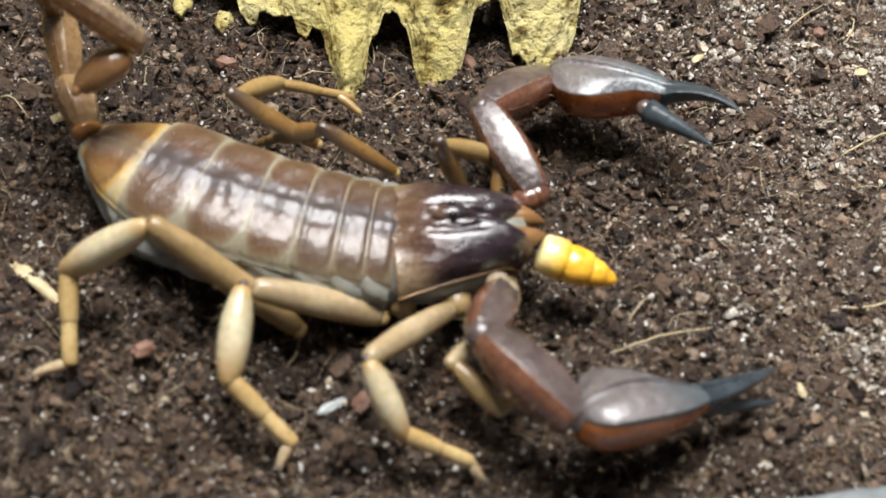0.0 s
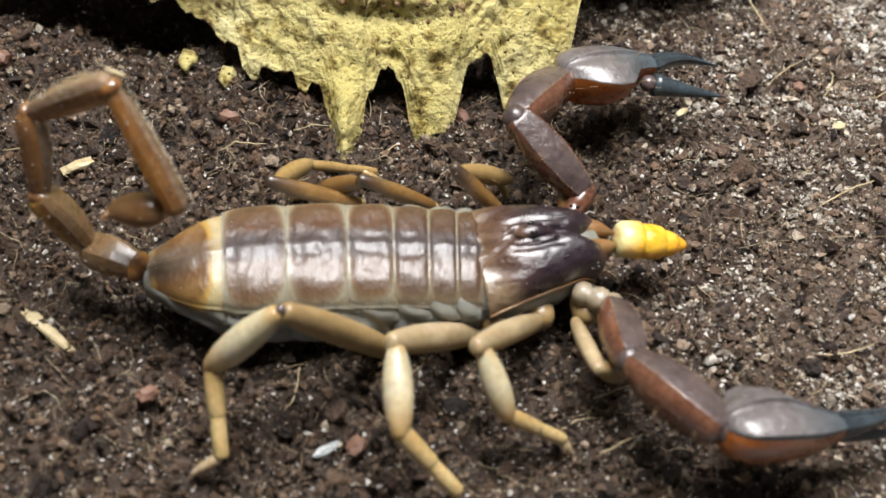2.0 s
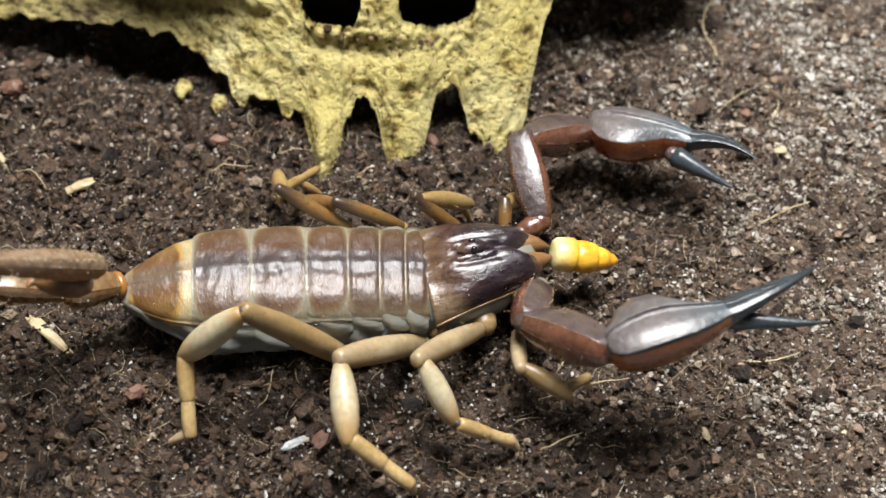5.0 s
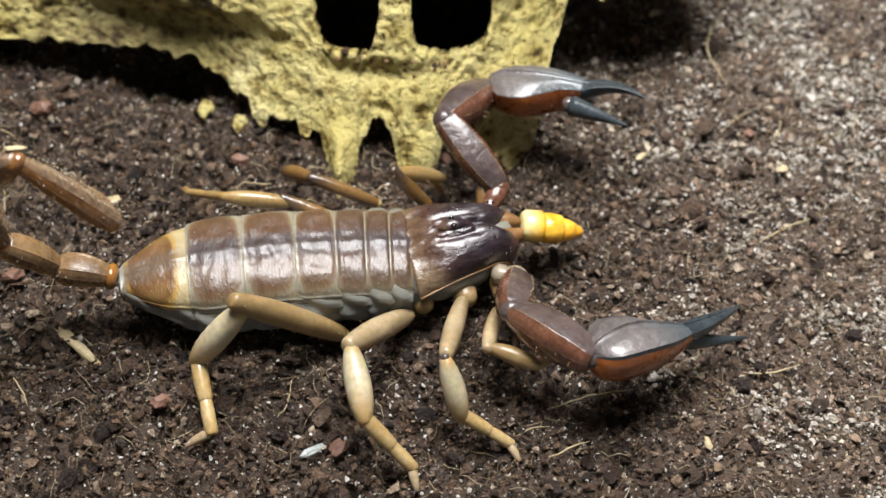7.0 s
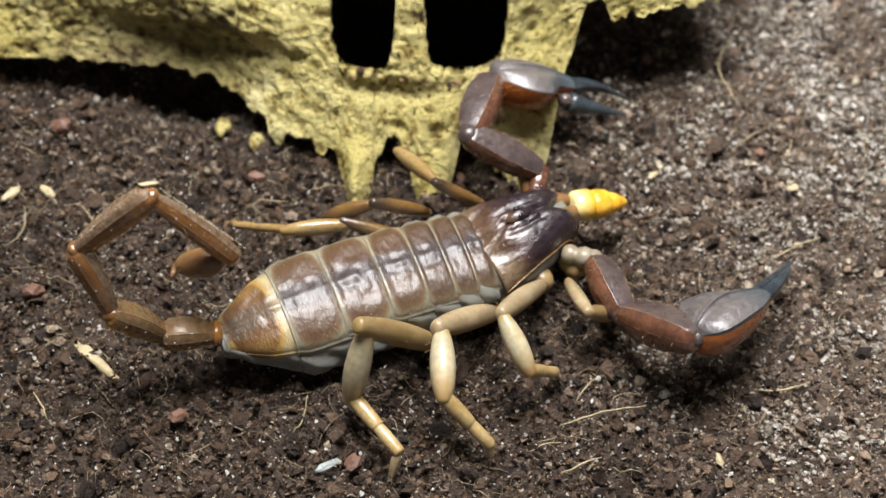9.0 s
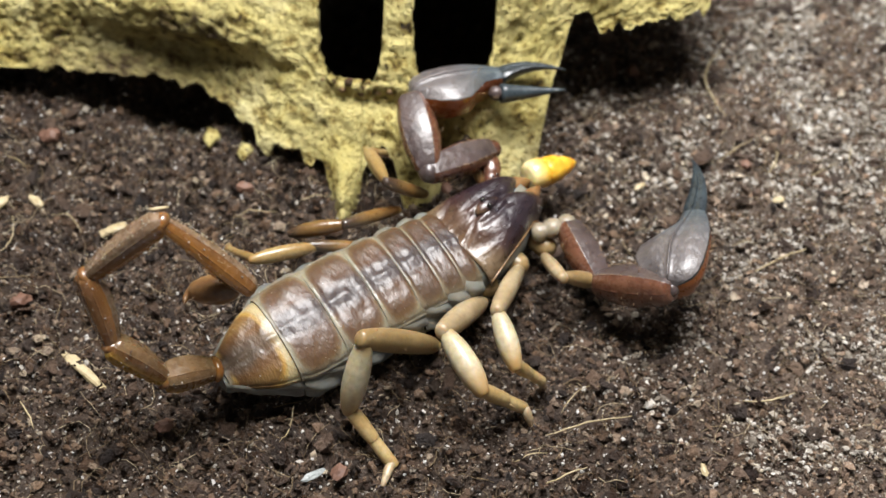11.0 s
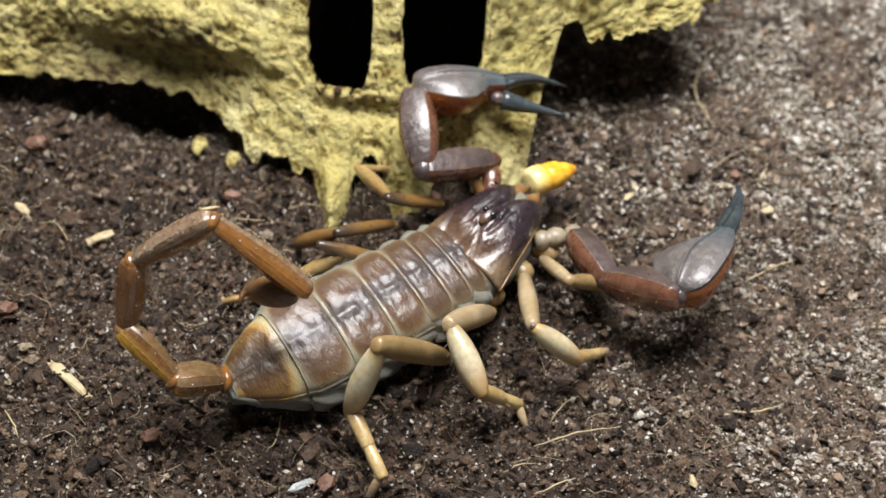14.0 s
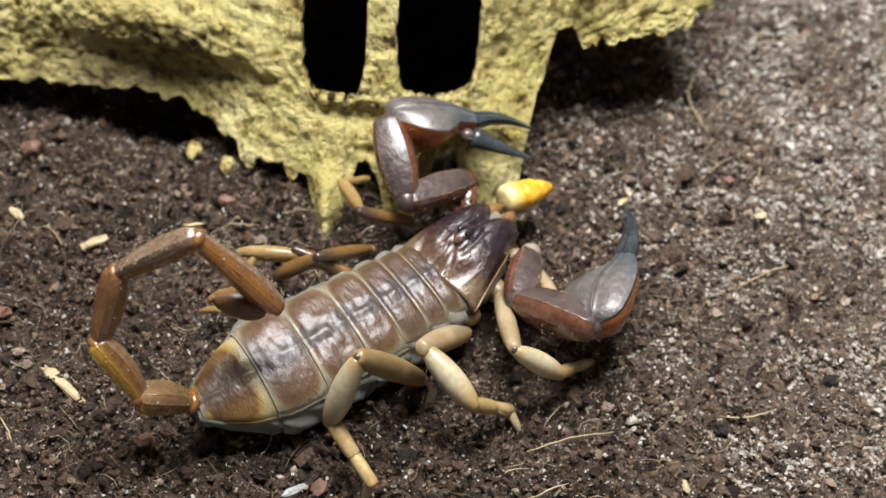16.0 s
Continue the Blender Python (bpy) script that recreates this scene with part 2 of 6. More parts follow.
def soil_material(name, stops, rough, wet, dry=0.0, relief=0.0009):
    """Random colour per crumb; dry > 0 pales it towards the dry corner of the bed."""
    m, nt, b = shader(name, rough, 0.5, 0.0)
    geo = nt.nodes.new("ShaderNodeNewGeometry")
    small = noise_node(nt, 900, 6.0, 0.65)
    f = math_node(nt, "ADD", geo.outputs["Random Per Island"], math_node(nt, "MULTIPLY", math_node(nt, "SUBTRACT", small, 0.5), 0.5))
    c = ramp(nt, f, stops)
    if dry:
        x, y = axis(nt, 0, "Object"), axis(nt, 1, "Object")
        g = math_node(nt, "ADD", math_node(nt, "ADD", x, math_node(nt, "MULTIPLY", y, 0.15)), math_node(nt, "MULTIPLY", math_node(nt, "SUBTRACT", noise_node(nt, 90, 4.0), 0.5), 0.05))
        g = math_node(nt, "MULTIPLY", math_node(nt, "SUBTRACT", g, 0.01), 33.0)
        c = mix(nt, ramp(nt, g, [(0.0, (0, 0, 0)), (1.0, (dry,) * 3)]), c, mix(nt, 1.0, c, (2.5, 2.75, 3.0), "MULTIPLY"))
    nt.links.new(c, b.inputs["Base Color"])
    r = ramp(nt, noise_node(nt, 500, 2.0), [(0.35, (wet,) * 3), (0.6, (rough,) * 3)])
    nt.links.new(r, b.inputs["Roughness"])
    rough_n = noise_node(nt, 2600, 4.0, 0.7)
    bump(nt, b, math_node(nt, "ADD", small, math_node(nt, "MULTIPLY", rough_n, 0.6)), 1.0, relief)
    return m


MAT["soil"] = soil_material("damp_soil", [(0.0, (0.016, 0.011, 0.009)), (0.55, (0.057, 0.037, 0.025)), (1.0, (0.125, 0.083, 0.055))], 0.75, 0.3, 0.8)
MAT["clod"] = soil_material("soil_clods", [(0.0, (0.015, 0.009, 0.007)), (0.5, (0.049, 0.031, 0.022)), (0.85, (0.101, 0.062, 0.041)), (1.0, (0.135, 0.086, 0.058))], 0.62, 0.2, 0.6, 0.0012)
MAT["crumb"] = soil_material("soil_crumbs", [(0.0, (0.020, 0.013, 0.009)), (0.45, (0.085, 0.053, 0.034)), (0.75, (0.188, 0.120, 0.077)), (0.93, (0.26, 0.195, 0.14)), (1.0, (0.475, 0.388, 0.275))], 0.45, 0.09, 0.8)
# pale sand; its whitest grains also stand in for wet glints
MAT["sand"] = soil_material("sand_grains", [(0.0, (0.15, 0.125, 0.1)), (0.45, (0.42, 0.37, 0.3)), (1.0, (0.82, 0.8, 0.77))], 0.3, 0.1)
MAT["drycrumb"] = soil_material("dry_soil_crumbs", [(0.0, (0.12, 0.095, 0.07)), (0.5, (0.42, 0.365, 0.295)), (1.0, (0.8, 0.75, 0.68))], 0.75, 0.35)
MAT["ledge"] = soil_material("rusty_crumbs", [(0.0, (0.06, 0.03, 0.014)), (0.5, (0.22, 0.12, 0.05)), (1.0, (0.42, 0.29, 0.14))], 0.7, 0.4)
MAT["fibre"] = soil_material("dry_fibre", [(0.0, (0.04, 0.025, 0.014)), (0.5, (0.13, 0.085, 0.045)), (0.8, (0.3, 0.22, 0.12)), (1.0, (0.55, 0.46, 0.3))], 0.7, 0.5)
MAT["straw"] = mottled("straw", (0.36, 0.29, 0.15), (0.5, 0.42, 0.26), 600, 0.55, 0.1)
MAT["flake"] = mottled("pale_flake", (0.2, 0.22, 0.23), (0.3, 0.33, 0.33), 500, 0.3, 0.3)
MAT["pebble"] = mottled("red_pebble", (0.12, 0.06, 0.04), (0.2, 0.11, 0.075), 500, 0.6)
MAT["slab"] = mottled("grey_stone", (0.09, 0.105, 0.115), (0.2, 0.225, 0.24), 160, 0.6, fine=900, bump_s=0.5, bump_d=0.0003)
MAT["wall"] = mottled("enclosure_wall", (0.15, 0.15, 0.155), (0.19, 0.19, 0.195), 12, 0.6, fine=60)


def ornament_material():
    m, nt, b = shader("yellow_resin", 0.6, 0.35, 0.0, 0.3, 0.05)
    big = noise_node(nt, 120, 4.0)
    mid = noise_node(nt, 480, 6.0, 0.62)
    fine = noise_node(nt, 1900, 5.0, 0.62)
    c = ramp(nt, big, [(0.3, (0.43, 0.36, 0.112)), (0.55, (0.5, 0.43, 0.172)), (0.75, (0.55, 0.495, 0.258))])
    dirt = ramp(nt, mid, [(0.3, (0.06, 0.036, 0.018)), (0.37, (0.5, 0.43, 0.28)), (0.46, (1, 1, 1))])
    c = mix(nt, 1.0, c, dirt, "MULTIPLY")
    spot = ramp(nt, fine, [(0.33, (0.07, 0.045, 0.025)), (0.39, (0.9, 0.88, 0.84)), (0.5, (1, 1, 1))])
    c = mix(nt, 1.0, c, spot, "MULTIPLY")
    blot = ramp(nt, noise_node(nt, 230, 5.0, 0.65), [(0.3, (0.2, 0.15, 0.08)), (0.36, (0.75, 0.7, 0.55)), (0.42, (1, 1, 1))])
    c = mix(nt, 1.0, c, blot, "MULTIPLY")
    # soil stain and painted shade in the cheek hollow, a pit painted dark above
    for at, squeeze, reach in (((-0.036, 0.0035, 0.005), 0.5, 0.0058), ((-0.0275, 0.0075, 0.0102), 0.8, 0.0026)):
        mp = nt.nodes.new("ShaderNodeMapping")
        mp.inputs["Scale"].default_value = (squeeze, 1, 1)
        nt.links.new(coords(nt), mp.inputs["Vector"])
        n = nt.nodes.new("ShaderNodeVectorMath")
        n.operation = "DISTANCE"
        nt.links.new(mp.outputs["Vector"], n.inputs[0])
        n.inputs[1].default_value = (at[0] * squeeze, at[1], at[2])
        stain_and_shade = math_node(nt, "ADD", n.outputs["Value"], math_node(nt, "MULTIPLY", math_node(nt, "SUBTRACT", mid, 0.5), 0.014))
        c = mix(nt, ramp(nt, stain_and_shade, [(reach * 0.45, (0.95, 0.95, 0.95)), (reach, (0, 0, 0))]), c, (0.05, 0.03, 0.014))
    nt.links.new(c, b.inputs["Base Color"])
    bump(nt, b, math_node(nt, "ADD", math_node(nt, "MULTIPLY", mid, 0.4), math_node(nt, "MULTIPLY", fine, 0.8)), 0.9, 0.0009)
    return m


MAT["ornament"] = ornament_material()


# ---- mesh helpers: all shapes are drawn in millimetres ----
def mesh_of(name, verts, faces, material, smooth=True):
    me = bpy.data.meshes.new(name)
    me.from_pydata([(x * MM, y * MM, z * MM) for x, y, z in verts], [], faces)
    me.materials.append(MAT[material])
    if smooth:
        me.shade_smooth()
    me.update()
    return me


def part(name, shape, material, parent=None, label="", smooth=True):
    ob = new(name, mesh_of(name, shape[0], shape[1], material, smooth))
    if parent:
        ob.parent = parent
    if label:
        ob["label"] = label
    return ob


def merge(*shapes):
    verts, faces = [], []
    for v, f in shapes:
        k = len(verts)
        verts += list(v)
        faces += [tuple(i + k for i in q) for q in f]
    return verts, faces


def moved(shape, m):
    return [tuple(m @ Vector(v)) for v in shape[0]], shape[1]


def loft(rings, n=18, ridges=()):
    """A closed tube along x. Ring: x, y, z, half width, half height, squareness. Ridges: angle in degrees, height, width in degrees."""
    verts, faces = [], []
    for x, y, z, a, b, p in rings:
        for k in range(n):
            th = 2 * math.pi * k / n
            c, s = math.cos(th), math.sin(th)
            r = (abs(c) ** p + abs(s) ** p) ** (-1 / p)
            for at, up, wide in ridges:
                d = (math.degrees(th) - at + 180) % 360 - 180
                r += up * math.exp(-((d / wide) ** 2))
            verts.append((x, y + a * r * c, z + b * r * s))
    m = len(rings)
    for i in range(m - 1):
        for k in range(n):
            l = (k + 1) % n
            faces.append((i * n + k, i * n + l, (i + 1) * n + l, (i + 1) * n + k))
    faces = [f[::-1] for f in faces] if rings[-1][0] < rings[0][0] else faces
    for i, flip in ((0, True), (m - 1, False)):
        x, y, z, a, b, p = rings[i]
        c = len(verts)
        verts.append((x, y, z))
        for k in range(n):
            q = (i * n + k, i * n + (k + 1) % n, c)
            faces.append(q if not flip else q[::-1])
    return verts, faces


def ball(x, y, z, r, n=6, m=4):
    return loft([(x - r * math.cos(math.pi * i / m), y, z, max(0.02 * r, r * math.sin(math.pi * i / m)), max(0.02 * r, r * math.sin(math.pi * i / m)), 2) for i in range(m + 1)], n)


def tube(points, radii, n=6):
    """A round tube through points."""
    verts, faces = [], []
    pts = [Vector(p) for p in points]
    for i, p in enumerate(pts):
        d = (pts[min(i + 1, len(pts) - 1)] - pts[max(i - 1, 0)]).normalized()
        side = d.cross(Vector((0.13, 0.27, 0.95)))
        side.normalize()
        up = side.cross(d)
        for k in range(n):
            th = 2 * math.pi * k / n
            verts.append(tuple(p + (side * math.cos(th) + up * math.sin(th)) * radii[i]))
    for i in range(len(pts) - 1):
        for k in range(n):
            l = (k + 1) % n
            faces.append((i * n + k, i * n + l, (i + 1) * n + l, (i + 1) * n + k))
    faces.append(tuple(range(n))[::-1])
    faces.append(tuple((len(pts) - 1) * n + k for k in range(n)))
    return verts, faces


def smoothstep(a, b, x):
    t = min(1, max(0, (x - a) / (b - a)))
    return t * t * (3 - 2 * t)


def wob(x, y, z, f):
    return noise.noise(Vector((x * f, y * f, z * f)))


def setting(ob, label, category):
    return tagged(ob, label, category, kind="structure")


# ---- enclosure: soil bed, added unseen walls and lid ----
def soil_height(x, y):
    h = 0.7 * wob(x, y, 3.1, 0.07) + 0.8 * wob(x, y, 8.2, 0.22)
    # clods with dark hollows between them, finer and lower towards the dry side
    clod = 1.0 - 0.45 * smoothstep(5, 45, x)
    h += clod * (2.1 * (0.3 - abs(wob(x, y, 1.7, 0.4))) + 1.8 * (0.28 - abs(wob(x, y, 4.4, 0.8)))) + 0.6 * wob(x, y, 5.5, 1.6)
    # hollows under the ornament's cheek, behind its arch and inside, added to darken them
    h -= 7.0 * math.exp(-(((x + 31) / 8) ** 2 + ((y - 7) / 6) ** 2))
    h -= 1.4 * math.exp(-(((x - 22) / 7) ** 2 + ((y - 15) / 5) ** 2))
    h -= 15.0 * smoothstep(1.5, 7, y) * smoothstep(-19, -15, x) * smoothstep(12, 8, x)
    return h - 0.45


def soil_bed():
    def steps(lo, hi):
        far = [-300, -220, -160, -120, -95, -80]
        a = [lo + v + 70 for v in far if v + 70 < 0]
        mid = [lo + 0.5 * k for k in range(int((hi - lo) / 0.5) + 1)]
        return a + mid + [hi - (v + 70) for v in reversed(far)]
    xs, ys = steps(-64, 68), steps(-62, 52)
    nx, ny = len(xs), len(ys)
    verts = [(x, y, soil_height(x, y)) for y in ys for x in xs]
    faces = [(j * nx + i, j * nx + i + 1, (j + 1) * nx + i + 1, (j + 1) * nx + i) for j in range(ny - 1) for i in range(nx - 1)]
    setting(part("ground", (verts, faces), "soil"), "dark damp crumbly soil bed of the enclosure", "soil")


ICO_V = [(0, -0.526, 0.851), (0.851, 0, 0.526), (0.851, 0, -0.526), (-0.851, 0, -0.526), (-0.851, 0, 0.526), (-0.526, 0.851, 0),
         (0.526, 0.851, 0), (0.526, -0.851, 0), (-0.526, -0.851, 0), (0, -0.526, -0.851), (0, 0.526, -0.851), (0, 0.526, 0.851)]
ICO_F = [(1, 2, 6), (1, 7, 2), (3, 4, 5), (4, 3, 8), (6, 5, 11), (5, 6, 10), (9, 10, 2), (10, 9, 3), (7, 8, 9), (8, 7, 0), (11, 0, 1), (0, 11, 4),
         (6, 2, 10), (1, 6, 11), (3, 5, 10), (5, 4, 11), (2, 7, 9), (7, 1, 0), (3, 9, 8), (4, 8, 0)]


def scatter(name, material, count, size, seed, label, category, dense, lift=0.2, flat=0.75, soft=False):
    """Many small angular grains as one mesh."""
    rng = np.random.default_rng(seed)
    base = np.array(ICO_V)
    vs, k = [], 0
    while k < count:
        x, y = rng.uniform(-62, 66), rng.uniform(-58, 44)
        if rng.random() > dense(x, y):
            continue
        r = size(rng)
        q = rng.normal(size=4)
        q /= np.linalg.norm(q)
        w, a, b, c = q
        rot = np.array([[1 - 2 * (b * b + c * c), 2 * (a * b - c * w), 2 * (a * c + b * w)], [2 * (a * b + c * w), 1 - 2 * (a * a + c * c), 2 * (b * c - a * w)],
                        [2 * (a * c - b * w), 2 * (b * c + a * w), 1 - 2 * (a * a + b * b)]])
        v = base * rng.uniform(0.45, 1.45, (12, 1)) * rng.uniform(0.3, 1.9, (1, 3)) * r
        v = v @ rot.T * [1, 1, flat]
        vs.append(v + [x, y, soil_height(x, y) + r * lift])
        k += 1
    verts = np.concatenate(vs) * MM
    faces = (np.array(ICO_F)[None] + 12 * np.arange(count)[:, None, None]).reshape(-1, 3)
    me = bpy.data.meshes.new(name)
    me.from_pydata(verts.tolist(), [], faces.tolist())
    me.materials.append(MAT[material])
    if soft:
        me.shade_smooth()
    tagged(new(name, me), label, category, kind="stuff")


def clear(x, y):
    return 0.0 if (y > 16 and x < 16) or (y > 5 and -17 < x < 11) or y > 40 else 1.0


def fibres():
    rng = random.Random(5)
    shapes = []
    for _ in range(5200):
        x, y, a = rng.uniform(-60, 64), rng.uniform(-58, 30), rng.uniform(0, 6.3)
        if clear(x, y) < 0.5:
            continue
        ln, bend = rng.uniform(1.2, 5), rng.uniform(-0.6, 0.6)
        pts = []
        for k in range(5):
            pts.append((x, y, soil_height(x, y) + 0.35 + 0.35 * math.sin(k * 0.8 + a) + rng.uniform(0, 0.2)))
            x, y, a = x + math.cos(a) * ln / 4, y + math.sin(a) * ln / 4, a + bend + rng.uniform(-0.25, 0.25)
        r = rng.uniform(0.018, 0.05)
        shapes.append(tube(pts, [r, r, r, r * 0.8, r * 0.4], 5))
    ob = part("soil_fibres", merge(*shapes), "fibre")
    tagged(ob, "thin dry brown root fibres strewn over the soil", "fibre", kind="stuff")


def walls():
    # out of view; added to reflect and bounce the lamp's light
    w, d, h, t = 300, 300, 330, 6
    def box(x0, x1, y0, y1, z0, z1):
        v = [(x, y, z) for z in (z0, z1) for y in (y0, y1) for x in (x0, x1)]
        return v, [(0, 2, 3, 1), (4, 5, 7, 6), (0, 1, 5, 4), (2, 6, 7, 3), (0, 4, 6, 2), (1, 3, 7, 5)]
    for name, b in (("wall_west", (-w - t, -w, -d, d, -20, h)), ("wall_east", (w, w + t, -d, d, -20, h)), ("wall_north", (-w, w, d, d + t, -20, h)), ("wall_south", (-w, w, -d - t, -d, -20, h))):
        setting(part(name, box(*b), "wall", smooth=False), "plain grey unseen wall added around the enclosure", "wall")
    setting(part("ceiling", box(-w, w, -d, d, h, h + t), "wall", smooth=False), "plain grey unseen lid added over the enclosure", "ceiling")


# ---- the yellow ornament ----
def edge_low(x):
    """Lower edge of the face, measured up its slope."""
    e = 3.0 + 3.0 * smoothstep(-17, -29, x) + 9.0 * smoothstep(11.6, 14.2, x) + 6.3 * smoothstep(13.7, 16.0, x) - 3.2 * smoothstep(16.6, 19.5, x) + 0.6 * smoothstep(24, 30, x) + 14 * smoothstep(31, 34.5, x)
    # runs of resin hanging down, and gaps worn between them
    for at, half, drop in ((-10.1, 2.1, 7.4), (-1.2, 2.9, 6.0), (9.6, 2.7, 5.0), (-19.7, 1.2, 1.8), (6.3, 1.0, 2.4), (-14.3, 0.8, 1.2)):
        e -= drop * (1 - smoothstep(0.45 * half, 1.15 * half, abs(x - at + 0.5 * wob(x, at, 0, 0.9))))
    e += 4.2 * math.exp(-abs((x - 3.2) / 1.7) ** 3) + 2.4 * math.exp(-abs((x + 5.6) / 1.5) ** 3)
    rag = 0.3 + 0.7 * smoothstep(-16, -11, x)
    return e + 0.9 * wob(x, 0, 0, 0.55) + rag * (0.7 * wob(x, 7, 0, 1.3) + 0.5 * wob(x, 4, 0, 2.6))


def face_point(x, u):
    q = 0.0155 * (x + 3) ** 2
    y = -9 + 10 * math.tanh(q / 10) + 0.64 * u
    z = 0.77 * u
    # worn lumps, pits, a hollow under a ledge beside the cheek and rims round the openings
    n = 0.6 * wob(x, u, 0, 0.16) + 0.35 * wob(x, u, 2, 0.5) + 0.32 * wob(x, u, 5, 1.0) + 0.28 * wob(x, u, 8, 2.1) - 0.9 * max(0, wob(x, u, 11, 0.8) - 0.22) - 0.8 * max(0, wob(x, u, 15, 1.7) - 0.25)
    n -= 3.6 * math.exp(-(((x + 29) / 8.0) ** 2)) * smoothstep(12.6 + 0.09 * (x + 29), 10.8 + 0.09 * (x + 29), u) * smoothstep(2.5, 7.5, u)
    n += 2.6 * math.exp(-(((x + 36) / 13) ** 2 + ((u - 15.5) / 3.2) ** 2))
    n -= 2.0 * math.exp(-(((x - 19) / 2.2) ** 2 + ((u - 16) / 3.0) ** 2))
    n -= 1.1 * math.exp(-(((u - 10.4) / 1.3) ** 2)) * smoothstep(-14, -11, x) * smoothstep(3, -3, x)
    for at, half in ((-10.2, 1.9), (-1.2, 2.4), (9.2, 2.2)):
        n += 0.8 * math.exp(-(((x - at) / half) ** 2)) * smoothstep(7, 1, u)
    n -= 2.2 * math.exp(-(((x - 10) / 4.5) ** 2 + ((u - 15) / 5.0) ** 2))
    # a drip of resin runs out over the soil
    n += 3.0 * math.exp(-(((x + 9.9) / 1.2) ** 2)) * smoothstep(5, -1, u)
    return (x, y - 0.77 * n, z + 0.64 * n)


HOLES = ((-9.75, 3.7, 23.2, 11.2), (2.0, 4.65, 23.4, 10.8))


def hole_reach(x, u, hole):
    """1 on the rim of an opening, less inside it."""
    cx, hx, cu, hu = hole
    return (abs((x - cx) / hx) ** 4.4 + abs((u - cu) / hu) ** 4.4) ** (1 / 4.4) - 0.045 * wob(x, u, 9, 0.7) - 0.02 * wob(x, u, 3, 2.0)


def in_hole(x, u):
    return any(hole_reach(x, u, h) < 1 for h in HOLES)


def off_hole(x, u):
    """Moves a point inside an opening out to its rim."""
    for h in HOLES:
        r = hole_reach(x, u, h)
        if 0.3 < r < 1:
            return h[0] + (x - h[0]) / r, h[2] + (u - h[2]) / r
    return x, u


def up_face(x, j):
    low = edge_low(x)
    return low + (18 - low) * j / 52 if j < 52 else 18 + 0.4 * (j - 52)


def ornament():
    root = new("ornament")
    tagged(root, "yellow resin hide with two dark openings and ragged lower edge", "ornament")
    step = 0.27
    x0, x1 = -66, 34
    nx, nu = int((x1 - x0) / step) + 1, 116
    verts, idx, faces = [], {}, []

    def vid(i, j, back):
        if (i, j, back) not in idx:
            x = x0 + i * step
            u = up_face(x, j)
            px, py, pz = face_point(*off_hole(x, u))
            if back:
                py, pz = py + 2.4, pz - 1.2
            idx[(i, j, back)] = len(verts)
            verts.append((px, py, pz))
        return idx[(i, j, back)]

    def solid(i, j):
        if not (0 <= i < nx - 1 and 0 <= j < nu - 1):
            return False
        x = x0 + (i + 0.5) * step
        return not in_hole(x, up_face(x, j + 0.5))

    for i in range(nx - 1):
        for j in range(nu - 1):
            if not solid(i, j):
                continue
            a, b, c, d = (i, j), (i + 1, j), (i + 1, j + 1), (i, j + 1)
            faces.append(tuple(vid(*p, 0) for p in (a, b, c, d)))
            faces.append(tuple(vid(*p, 1) for p in (d, c, b, a)))
            for p, q, ni, nj in ((a, b, i, j - 1), (b, c, i + 1, j), (c, d, i, j + 1), (d, a, i - 1, j)):
                if not solid(ni, nj):
                    faces.append((vid(*q, 0), vid(*p, 0), vid(*p, 1), vid(*q, 1)))
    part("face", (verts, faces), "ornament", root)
    for x, y, r in ((-26.2, -0.9, 1.0), (-22.0, -3.0, 0.95)):
        part("exposed_edge", loft([(x - r, y, -0.2, 0.3 * r, 0.2, 2), (x - 0.6 * r, y + 0.2, 0.0, 1.3 * r, 0.5, 2.8), (x, y - 0.3, 0.1, 1.5 * r, 0.55, 3.2), (x + 0.5 * r, y + 0.4, 0.0, 0.8 * r, 0.5, 2.6), (x + 0.9 * r, y + 0.3, -0.2, 0.5 * r, 0.2, 2)], 12), "ornament", root)
    # an unseen shell closes behind the face and keeps lamp light out
    xs = [x0 + (x1 - x0) * i / 48 for i in range(49)]
    v = []
    for k in range(11):
        a = k / 10 * math.pi / 2
        for x in xs:
            px, py, pz = face_point(x, up_face(x, nu - 1))
            side = math.sqrt(max(0.02, 1 - ((x - (x0 + x1) / 2) / ((x1 - x0) / 2 + 0.5)) ** 6))
            v.append((x, py - 0.6 + (4 + 46 * side * (1 - 0.85 * smoothstep(11, 19, x))) * math.sin(a), -4 + (pz + 3.8) * math.cos(a)))
    f = [(k * 49 + i, k * 49 + i + 1, (k + 1) * 49 + i + 1, (k + 1) * 49 + i) for k in range(10) for i in range(48)]
    part("back_shell", (v, f), "ornament", root)


# ---- the scorpion ----
TIMES = [0, 0.5, 1, 1.5, 2.5, 3, 3.5, 4, 6.5, 7, 7.5, 8, 8.5, 9, 11.5, 12, 12.5, 13, 14, 15, 15.5, 16]
